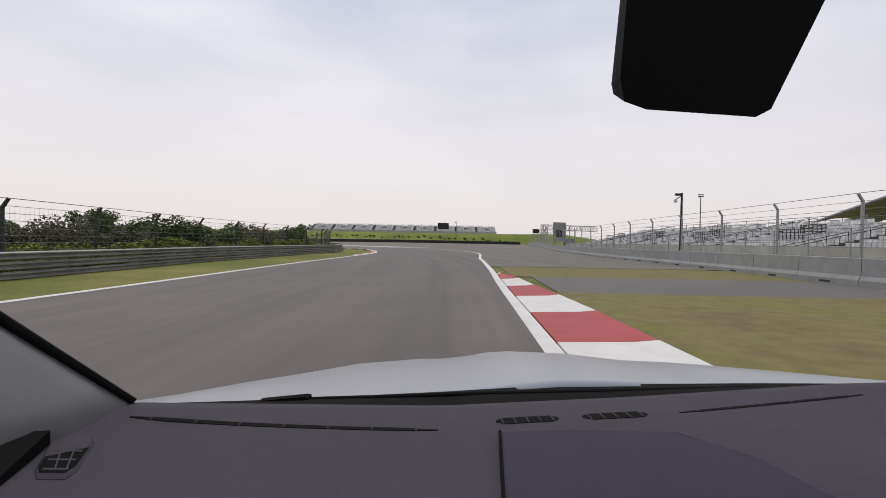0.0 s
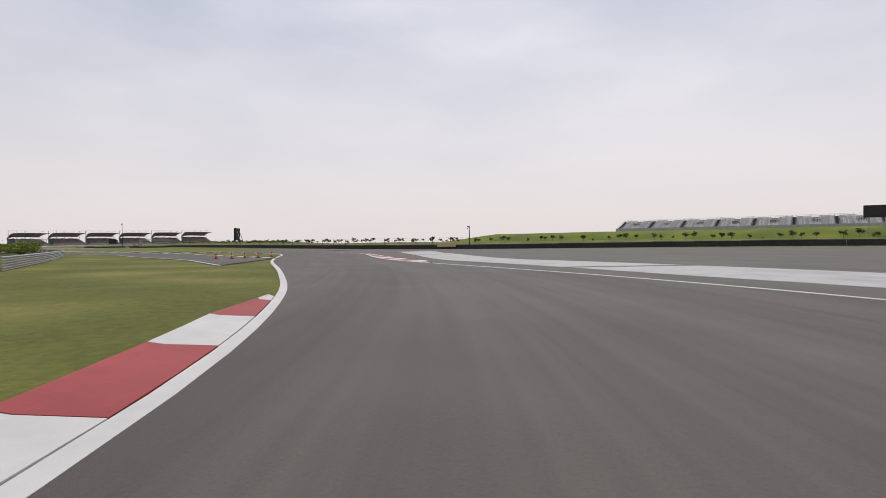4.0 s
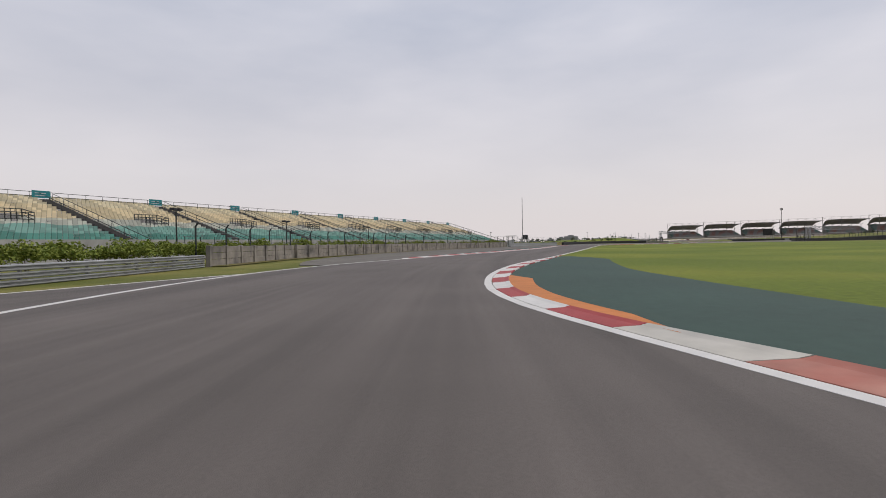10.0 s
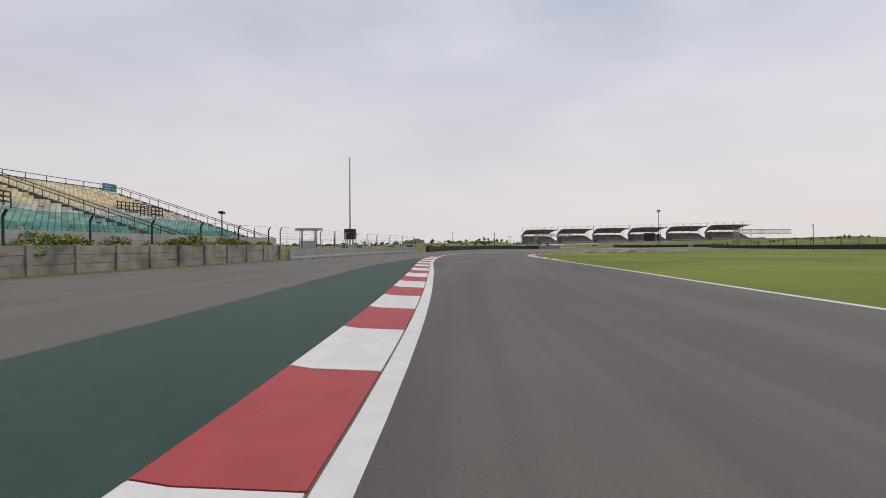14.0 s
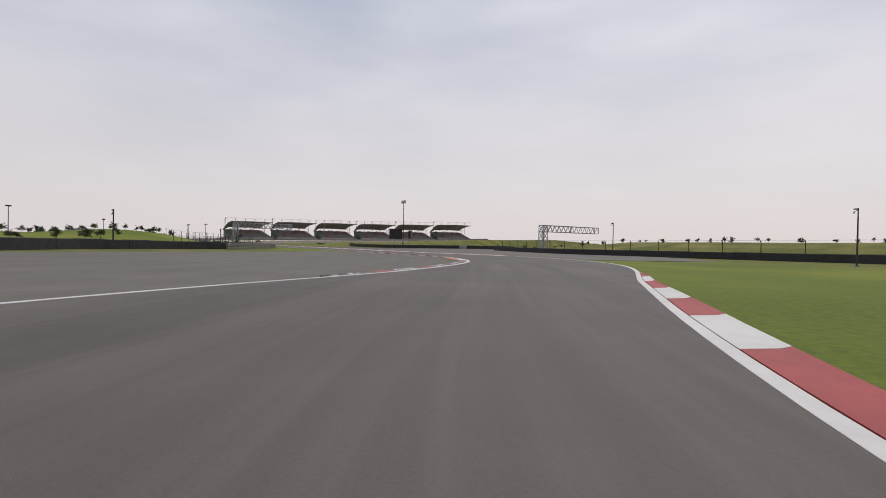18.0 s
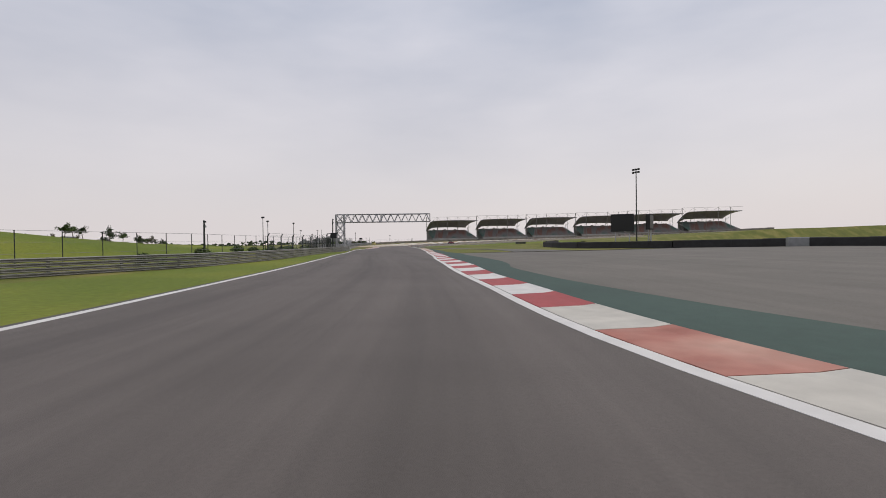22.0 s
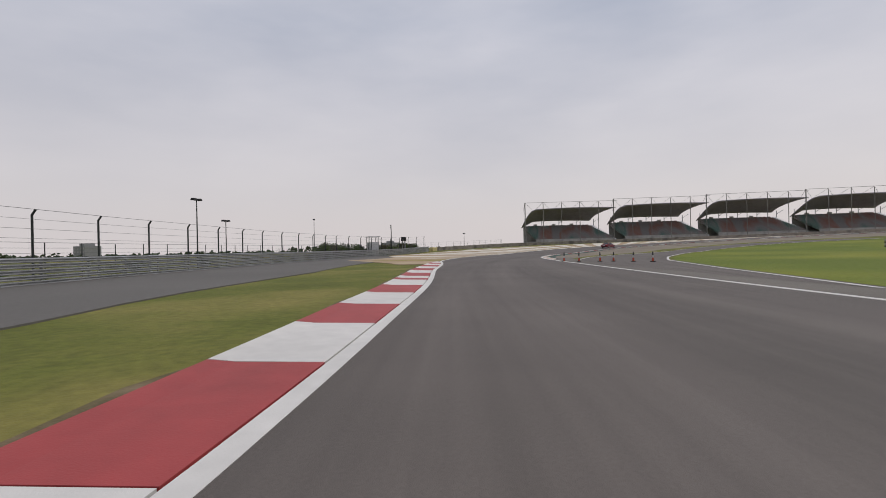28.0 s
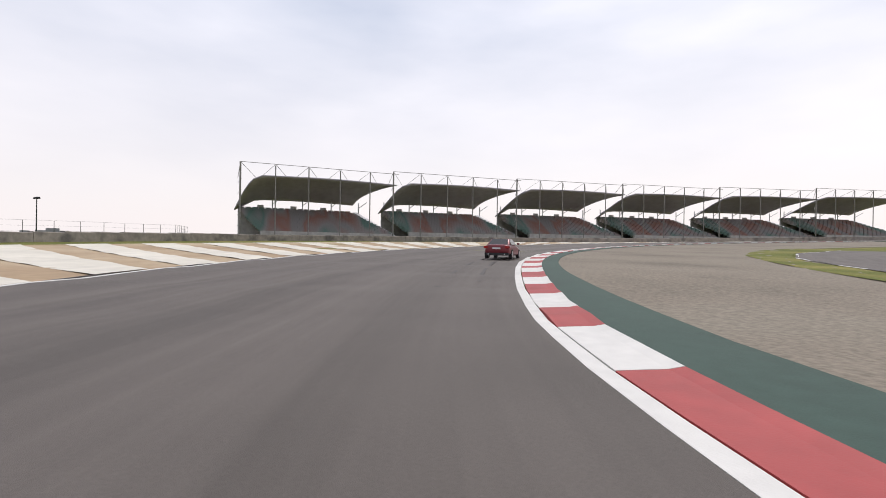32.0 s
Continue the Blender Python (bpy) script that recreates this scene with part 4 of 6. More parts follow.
fence([(x + 3.0, y) for x, y in WALL1], "thin grey mesh fence behind the wall", 2.6, 3.2, 1, 3, 0.0, True, STEEL)
b = thing("foam_block", "yellow foam crash block at the wall's end", "crash block", at=pose(45.5, 190.5, 0.6, 0, 0, 80))
Build().loft([[(-1.6, -0.6 + c, z), (1.6, -0.6 + c, z), (1.6, 0.6 - c, z), (-1.6, 0.6 - c, z)] for z, c in ((0, 0), (1.15, 0), (1.25, 0.1))]).make("block", YELLOW, b)
FAR1 = [(44, 193), (20, 203), (-10, 207), (-45, 206), (-74, 203), (-105, 206), (-140, 211), (-170, 216), (-200, 223), (-245, 235), (-290, 249), (-320, 261), (-350, 273), (-382, 280), (-404, 283), (-420, 289), (-440, 299)]
belt(FAR1[::-1], "long black belted tyre wall below a grass bank", 1.1, 1.0, DARK, unit=4.0)
b = thing("foam_block", "pale yellow foam crash block before the tyre wall", "crash block", at=pose(-78, 201.5, 0.85, 0, 0, 4))
Build().loft([[(-2.4, -0.5 + c, z), (2.4, -0.5 + c, z), (2.4, 0.5 - c, z), (-2.4, 0.5 - c, z)] for z, c in ((0, 0), (1.1, 0), (1.2, 0.1))]).make("block", YELLOW, b)
fence([(x + 0.6, y + 2.2) for x, y in FAR1[4:]][::-1], "dark debris fence behind the tyre wall", 2.9, 6.0, -1, 4)

# along the second straight, left
RAIL2 = [(-52, 106), (-76, 117), (-100, 127), (-120, 131), (-138, 135.2), (-153, 135.9), (-172, 132.4)]
guardrail(RAIL2, "pale triple steel guardrail before a hedge", 3, 1.0, material=STEEL)
WALL2 = [(-172.6, 132.5), (-190, 129.6), (-205, 130), (-222, 131.8), (-240, 133.6), (-262, 137.5), (-285, 144), (-300, 149)]
plank_wall(WALL2, "grimy precast plank wall with concrete pillars")
xy, g = resample(WALL2, 1.5)
polyroad("weeds", "thin dry weeds along the foot of the wall", [(x - ty * 0.12, y + tx * 0.12) for (x, y), (tx, ty) in zip(xy, g)], [(x + ty * w, y - tx * w) for (x, y), (tx, ty), w in zip(xy, g, [0.9 + 0.7 * noise.noise((i * 0.37, 0, 0)) for i in range(len(xy))])], DRY, 0.012)
fence([(x + 0.15, y - 1.0) for x, y in WALL2], "dark green debris fence before the stand", 3.4, 5.2, -1, 4)
fence([(x + 0.3, y - 3.4) for x, y in WALL2], "thin dark mesh fence at the stand's foot", 2.4, 2.6, -1, 2, 0.0, True, POST)
polyroad("grass_verge", "thin strip of weeds at the wall foot", [(x, y + 0.2) for x, y in WALL2], [(x + 0.1, y + 1.4) for x, y in WALL2], DRY, 0.004)
WALL3 = [(-300, 150), (-312, 153.2), (-325, 156), (-338, 160), (-352, 167.5)]
wall(WALL3, "smooth grey concrete wall with drain slots", 1.15)
fence([(x + 0.3, y - 0.8) for x, y in WALL3], "steel hoop fence above a concrete wall", 3.4, 5.5, -1, 7, 0.9, material=STEEL)
fence([(x + 0.5, y - 4.0) for x, y in ((-296, 148), (-320, 154), (-352, 165), (-380, 176), (-412, 190))], "thin dark fence along the grass bank", 2.4, 4.0, -1, 3, 0.0, True, POST)
b = thing("foam_block", "pale cream block at the end of the wall", "crash block", at=pose(-353.6, 168.6, 0.1, 0, 0, 30))
Build().loft([[(-0.9, -0.5 + c, z), (0.9, -0.5 + c, z), (0.9, 0.5 - c, z), (-0.9, 0.5 - c, z)] for z, c in ((0, 0), (1.15, 0), (1.25, 0.1))]).make("block", YELLOW, b)
belt([(-356, 170), (-372, 176), (-392, 186), (-410, 198), (-424, 212), (-431, 222)], "black belted tyre wall round the outside", 1.15, 1.0, DARK, unit=4.0)

# third bend to the gantry
RAIL3 = [(-425, 219), (-438, 228), (-450, 237)] + [on(s, l)[:2] for s, l in ((598, 13), (612, 11.6), (626, 10.8), (638, 9.6), (648, 7.9), (660, 7.3), (668, 7.2))]
guardrail(RAIL3, "galvanised fourfold steel guardrail beside the verge", 4, 1.08, material=GALVANISED)
fence([(-471.5, 239.0)] + [(x + 0.6, y - 1.3) for x, y in RAIL3[5:-3]] + [on(s, l)[:2] for s, l in ((652, 11), (690, 14), (715, 24))], "dark debris fence with bent post tops", 2.9, 5.0, -1, 11)
fence([(-420, 210), (-440, 222), (-462, 233), (-490, 240), (-520, 244), (-560, 240)], "thin dark fence at the foot of the bank", 2.7, 3.2, -1, 3, 0.0, True, POST)
belt([on(s, l)[:2] for s, l in ((577, -50), (584, -56), (594, -58), (606, -53), (618, -43), (634, -37), (650, -38), (668, -42), (690, -50), (715, -62))][::-1], "long black tyre wall beyond the runoff", 1.1, 1.0, DARK, unit=4.0)
b = thing("foam_block", "pale foam crash block in the tyre wall", "crash block", at=pose(*on(603, -54)[:2], 0.3, 0, 0, 60))
Build().loft([[(-2.2, -0.5 + c, z), (2.2, -0.5 + c, z), (2.2, 0.5 - c, z), (-2.2, 0.5 - c, z)] for z, c in ((0, 0), (1.15, 0), (1.25, 0.1))]).make("block", CONCRETE, b)

# last straight and long right-hander
RAIL4 = [on(s, l)[:2] for s, l in ((684, 12), (700, 17), (717, 22.9), (742, 25.3), (766, 29.1), (790, 36))] + [(-690, 262), (-702, 267), (-716, 273.5)]
guardrail(RAIL4, "bright fourfold steel guardrail along the straight", 5, 1.6, material=STEEL)
fence([(x + 0.3, y - 1.3) for x, y in RAIL4], "dark debris fence with bent post tops", 4.4, 6.0, -1, 7)
fence([(x + 0.3, y - 3.5) for x, y in RAIL4], "thin dark mesh fence behind the rail", 2.5, 3.6, -1, 3, 0.0, True, POST)
FAR3 = [(-722, 277), (-738, 292), (-750, 308), (-757, 326), (-760, 345), (-759, 365), (-756, 384), (-749, 404), (-741, 425), (-730, 446), (-715, 465), (-698, 483), (-678, 499), (-655, 512)]
belt(FAR3, "long dark grey barrier below the grandstand", 1.15, 0.8, PLANK, "barrier_wall", 4.0)
b = thing("foam_block", "pale yellow foam block at the barrier's start", "crash block", at=pose(-719, 275.3, 0.1, 0, 0, 155))
Build().loft([[(-2.0, -0.5 + c, z), (2.0, -0.5 + c, z), (2.0, 0.5 - c, z), (-2.0, 0.5 - c, z)] for z, c in ((0, 0), (1.2, 0), (1.3, 0.1))]).make("block", YELLOW, b)
fence([(-722, 271), (-730, 276), (-744, 290), (-762, 306), (-790, 312)], "low thin fence behind the barrier", 2.4, 4.0, -1, 3, 0.0, True, POST)
b = thing("tyre_stack", "round black tyre stack on the grass island", "tyre stack", at=pose(-634, 338, 0.3))
for k in range(4):
    Build().loft([[(r * math.cos(i * math.pi / 8), r * math.sin(i * math.pi / 8), k * 0.3 + z) for i in range(16)] for r, z in ((2.3, 0.0), (2.5, 0.06), (2.5, 0.22), (2.3, 0.28))]).make("tyre_ring", (TYRE, DULL)[k % 2], b)

# ================= earth banks =================
BANKS = []

def top_of(k, x, y):
    """The height of bank k below a place."""
    d = (BANKS[k][:, 0] - x) ** 2 + (BANKS[k][:, 1] - y) ** 2
    i = np.argsort(d)[:4]
    return float((BANKS[k][i, 2] / (d[i] + 0.5)).sum() / (1 / (d[i] + 0.5)).sum())

def bank(name, points, width, height, label, material, side=1):
    """A grass bank: a long rounded ridge, its height given along x."""
    xy, g = resample(points, 8.0)
    v, f = [], []
    m = 9
    for i, ((x, y), (tx, ty)) in enumerate(zip(xy, g)):
        end = min(1.0, i / 5, (len(xy) - 1 - i) / 5)
        for k in range(m):
            u = k / (m - 1)
            px, py = x - ty * width * u * side, y + tx * width * u * side
            z = height(x) * end ** 0.7 * math.sin(math.pi * min(1.0, u * 1.15)) ** 0.8 if 0 < u * 1.15 < 1 else 0.0
            z *= 1 + 0.14 * noise.noise((px * 0.03, py * 0.03, 0))
            v.append((px, py, rise(px, py) - 0.08 + z))
    f = [(i * m + k, i * m + k + 1, (i + 1) * m + k + 1, (i + 1) * m + k) for i in range(len(xy) - 1) for k in range(m - 1)]
    if side < 0:
        f = [q[::-1] for q in f]
    BANKS.append(np.array(v))
    return tagged(mesh_object(name, v, f, material, smooth=True), label, "grass bank", kind="structure")

bank("grass_bank", [(x, y + 2.5) for x, y in FAR1], 46, table((-440, 2.7), (-330, 2.7), (-215, 1.5), (44, 1.6)), "long low green bank with small trees behind the tyre wall", GRASS, -1)
bank("grass_bank", [(120, 250), (40, 275), (-60, 300), (-170, 310)], 70, lambda x: 6.0, "green bank below the far stand", LUSH, -1)
bank("grass_bank", [(-408, 179), (-430, 209), (-455, 228), (-490, 236), (-530, 238.5), (-580, 231)], 74, lambda x: 1.9, "rounded green bank with young trees", LUSH, 1)
bank("grass_bank", [(-421, 204), (-441, 216), (-463, 227.5), (-490, 236), (-505, 238)], 44, lambda x: 3.2, "short green mound behind the fence", LUSH, 1)

# ================= grandstands =================
def roofed_stand(p, q, depth_dir):
    """One bay of the covered stand: raked seating, a swept membrane roof on masts, stays and side stairs."""
    x0, y0 = p
    d = math.hypot(q[0] - x0, q[1] - y0)
    a = math.degrees(math.atan2(q[1] - y0, q[0] - x0))
    root = thing("grandstand", "covered grandstand bay with dark curved membrane roof", "grandstand", "covered grandstand bays", at=pose(x0, y0, -1.6, 0, 0, a))
    back = depth_dir
    k = d / 40.0
    # seating rake, row by row
    rows = 13
    for r in range(rows):
        u = r / (rows - 1)
        z, w = 3.0 + 6.0 * u, 1.0 + 13.5 * u
        ul, ur = (5.5 - 4.5 * u) * k, (40.5 - 8.0 * u) * k
        b = Build()
        lo, hi = sorted((back * w, back * (w + 1.15)))
        b.box((ul, lo, z - 0.9), (ur, hi, z))
        b.make("terrace", SEATS_A, root)
        s = Build()
        n = 18
        for i in range(n):
            c = ul + (ur - ul) * (i + 0.08) / n
            e = ul + (ur - ul) * (i + 0.92) / n
            l2, h2 = sorted((back * (w + 0.35), back * (w + 0.75)))
            s.box((c, l2, z + 0.02), (e, h2, z + 0.42))
        s.make("seating", SEATS_A, root)["kind"] = "stuff"
    front = Build()
    lo, hi = sorted((0.0, back * 1.0))
    front.box((5.5 * k, lo, 0.0), (40.5 * k, hi, 2.6)).make("front_wall", SEATWALL, root)
    rear = Build()
    lo, hi = sorted((back * 15.7, back * 16.0))
    rear.box((1.0 * k, lo, -1.3), (32.5 * k, hi, 9.2)).make("rear_wall", SEATWALL, root)
    # swept roof sheet
    v, f, n, m = [], [], 14, 9
    for j in range(m):
        t = j / (m - 1)
        ul = (5.8 * (1 - math.sqrt(t * 1.0))) * k
        ur = (41.5 - 8.5 * math.sin(t * math.pi / 2)) * k
        for i in range(n):
            c = i / (n - 1)
            sweep = 1.0 - 0.25 * max(0.0, 1 - c * 6) * t
            v.append((ul + (ur - ul) * c, back * (0.2 + 15.5 * t), (16.4 - 4.9 * t ** 1.35) * sweep + 0.35 * math.sin(c * math.pi)))
    for j in range(m - 1):
        for i in range(n - 1):
            o = j * n + i
            f.append((o, o + 1, o + n + 1, o + n))
    roof = mesh_object("roof", v, f, ROOF, root, "dark grey swept membrane roof", True)
    sol = roof.modifiers.new("thickness", "SOLIDIFY")
    sol.thickness = 0.3
    # masts in front, columns behind, stays above
    for i in range(5):
        c = (0.6 + 8.3 * i) * k
        Build().bar((c, 0.0, -1.3), (c, 0.0, 19.0 if i else 19.3), 0.15 if i else 0.22).make("mast", DULL, root)
        Build().bar((c + 1.0, back * 14.6, 8.5), (c + 1.0, back * 14.6, 11.9), 0.16).bar((c + 1.0, back * 14.6, 10.4), (c + 3.2, back * 13.2, 12.2), 0.1).make("column", STEEL, root)
        s = Build()
        s.bar((c, 0, 19.3), (c + 4.1 * k, back * 5.0, 16.2), 0.06, 4).bar((c, 0, 19.3), (max(0.3, c - 3.6 * k), back * 5.0, 15.9), 0.06, 4)
        s.bar((c, 0, 19.3), (c + 8.3 * k, 0, 19.3), 0.07, 4)
        s.make("stay", DULL, root)
    side = Build()
    for u0, u1 in ((0.0, 1.0),):
        lo, hi = sorted((back * 0.5, back * 15.0))
        side.add([(33.2 * k, back * 15.0, 9.2), (34.4 * k, back * 15.0, 9.2), (41.6 * k, back * 0.5, 2.2), (40.4 * k, back * 0.5, 2.2),
                  (33.2 * k, back * 15.0, 8.0), (34.4 * k, back * 15.0, 8.0), (41.6 * k, back * 0.5, 1.0), (40.4 * k, back * 0.5, 1.0)],
                 [(0, 1, 2, 3), (4, 7, 6, 5), (0, 4, 5, 1), (1, 5, 6, 2), (2, 6, 7, 3), (3, 7, 4, 0)])
    side.make("side_stair", PALE, root)
    lattice = Build()
    for j in range(6):
        lattice.bar((0.0, 0, 1.0 + 2.6 * j), (0.9, back * 1.0, 2.3 + 2.6 * j), 0.06, 4)
    lattice.make("end_lattice", STEEL, root)
    for c in (6.0, 15.0, 23.5):
        lo, hi = sorted((back * 15.0, back * 15.8))
        Build().box((c * k, lo, 8.6), ((c + 1.6) * k, hi, 10.1)).make("commentary_box", SEATWALL, root)
    arch = Build()
    pts = []
    for j in range(9):
        t = j / 8
        pts.append(Vector(((41.5 - 8.5 * math.sin(t * math.pi / 2)) * k + 0.25, back * (0.2 + 15.5 * t), 16.4 - 4.9 * t ** 1.35 - 0.1)))
    for a0, b0 in zip(pts, pts[1:]):
        arch.bar(a0, b0, 0.2, 5)
    arch.make("roof_edge_tube", PALE, root)
    return root

STAND = [(-788.5, 322.6), (-781.5, 361.4), (-771.4, 399), (-759, 435), (-745, 471), (-727.5, 505.6), (-710, 541)]
for p, q in zip(STAND, STAND[1:]):
    roofed_stand(p, q, 1)

def open_stand(a, b, front, bays, label, seat_mat, top=7.6, bottom=1.5, rows=20, depth=25.0, signs=True, group="open grandstand bays"):
    """Uncovered raked stand in bays, between stairs; front: the side on which the lowest row lies."""
    ax, ay = a
    bx, by = b
    full = math.hypot(bx - ax, by - ay)
    yaw = math.degrees(math.atan2(by - ay, bx - ax))
    w = full / bays
    rng = random.Random(int(full))
    proto = None
    for i in range(bays):
        m = pose(ax + (bx - ax) * i / bays, ay + (by - ay) * i / bays, 0.0, 0, 0, yaw)
        if proto is not None:
            copy_thing(proto, m)
            continue
        root = thing("grandstand", label, "grandstand", group, at=m)
        proto = root
        for r in range(rows):
            u = r / (rows - 1)
            z, y = bottom + (top - bottom) * u, -front * depth * u
            lo, hi = sorted((y, y - front * depth / (rows - 1)))
            Build().box((0, lo, z - 0.6), (w, hi, z)).make("terrace", SEATWALL, root)
            s = Build()
            n = int((w - 1.8) / 0.5)
            y1 = y - front * depth / (rows - 1) * 0.72
            for k in range(n):
                x = 0.2 + (w - 1.8) * k / n
                if rng.random() < 0.03 or (8 < r < 12 and 0.36 < k / n < 0.56):
                    continue
                l2, h2 = sorted((y1, y1 - front * 0.34))
                s.box((x, l2, z + 0.1), (x + 0.42, h2, z + 0.2))
                l2, h2 = sorted((y1 - front * 0.28, y1 - front * 0.36))
                s.box((x, l2, z + 0.2), (x + 0.42, h2, z + 0.62))
            s.make("seating", seat_mat, root)["kind"] = "stuff"
        st = Build()
        for r in range(rows * 2):
            u = r / (rows * 2 - 1)
            y = -front * depth * u
            lo, hi = sorted((y, y - front * 0.65))
            st.box((w - 1.25, lo, bottom + (top - bottom) * u - 0.3), (w - 0.3, hi, bottom + (top - bottom) * u + 0.16))
        st.make("stair", STEP, root)["kind"] = "stuff"
        hr = Build()
        for x in (w - 1.55, w - 0.1):
            hr.bar((x, 0, bottom + 0.9), (x, -front * depth, top + 0.9), 0.035, 4)
            for r in range(9):
                u = r / 8
                hr.bar((x, -front * depth * u, bottom + (top - bottom) * u - 0.2), (x, -front * depth * u, bottom + (top - bottom) * u + 0.9), 0.03, 4)
        hr.make("stair_rail", POST, root)
        vm = Build()
        z0, y0 = bottom + (top - bottom) * 0.44, -front * depth * 0.44
        for k in range(7):
            x = w * 0.33 + k * w * 0.033
            vm.bar((x, y0, z0), (x, y0, z0 + 1.2), 0.05, 4)
            vm.bar((x, y0 - front * 2.4, z0 + 0.5), (x, y0 - front * 2.4, z0 + 1.7), 0.05, 4)
        for zz in (0.45, 0.8, 1.15):
            vm.bar((w * 0.33, y0, z0 + zz), (w * 0.53, y0, z0 + zz), 0.045, 4)
            vm.bar((w * 0.33, y0 - front * 2.4, z0 + zz + 0.5), (w * 0.53, y0 - front * 2.4, z0 + zz + 0.5), 0.045, 4)
            vm.bar((w * 0.53, y0, z0 + zz), (w * 0.53, y0 - front * 2.4, z0 + zz + 0.5), 0.045, 4)
        vm.make("exit_rail", POST, root)
        tr = Build()
        for k in range(8):
            tr.bar((w * k / 7, -front * (depth + 0.9), top - 0.3), (w * k / 7, -front * (depth + 0.9), top + 1.1), 0.035, 4)
        for zz in (0.55, 1.08):
            tr.bar((0, -front * (depth + 0.9), top + zz), (w, -front * (depth + 0.9), top + zz), 0.035, 4)
        tr.make("top_rail", POST, root)
        fw = Build()
        lo, hi = sorted((0.0, front * 0.3))
        fw.box((0, lo, -0.4), (w, hi, bottom + 0.9)).make("front_wall", SEATWALL, root)
        rw = Build()
        lo, hi = sorted((-front * (depth + 1.0), -front * (depth + 1.3)))
        rw.box((0, lo, -0.4), (w, hi, top)).make("rear_wall", SEATWALL, root)
        if signs:
            sg = Build()
            sg.box((w - 1.9, -front * (depth + 0.85) - 0.04, top + 0.35), (w + 0.1, -front * (depth + 0.85) + 0.04, top + 1.25)).make("sign", TEAL, root)
            bars = Build()
            for k in range(2):
                bars.box((w - 1.6, -front * (depth + 0.85) - 0.06, top + 0.6 + 0.3 * k), (w - 0.4, -front * (depth + 0.85) + 0.06, top + 0.68 + 0.3 * k))
            bars.make("sign_bar", PALE, root)
    return proto

for a, b, n in (((-128, 100.5), (-215, 123.8), 6), ((-215.2, 123.9), (-306, 147.3), 6)):
    open_stand(a, b, -1, n, "open stand with yellow, white and green seats", SEATS_B, depth=19.0)
open_stand((63, 353), (-73, 364), 1, 9, "far open stand with pale grey seats", SEATS_W, 12.8, 8.2, 12, 14.0, False, "far stand bays")
open_stand((36, 110), (30, -30), -1, 8, "open stand with pale grey seats behind the fence", SEATS_W, 4.4, 0.8, 12, 16.0, False, "pale stand bays")

# the curved canopy edge of the pale stand
cn = thing("canopy", "dark curved canopy over the pale stand", "canopy", at=pose(59, 55, 0, 0, 0, 84))
v, f, n = [], [], 12
for j in range(7):
    for i in range(n):
        u, w = i / (n - 1), j / 6
        v.append((-24 + 36 * u, -8 * w + 2, 11.2 - 6.0 * u ** 1.4 + 0.8 * math.sin(w * math.pi)))
f = [(j * n + i, j * n + i + 1, (j + 1) * n + i + 1, (j + 1) * n + i) for j in range(6) for i in range(n - 1)]
sheet = mesh_object("roof", v, f, ROOF, cn, smooth=True)
sm = sheet.modifiers.new("thickness", "SOLIDIFY")
sm.thickness = 0.3
for x, z in ((-22, 11.2), (-12, 9.9), (-2, 8.0), (8, 6.3)):
    Build().bar((x, -2, -0.3), (x, -2, z), 0.16).make("column", PALE, cn)

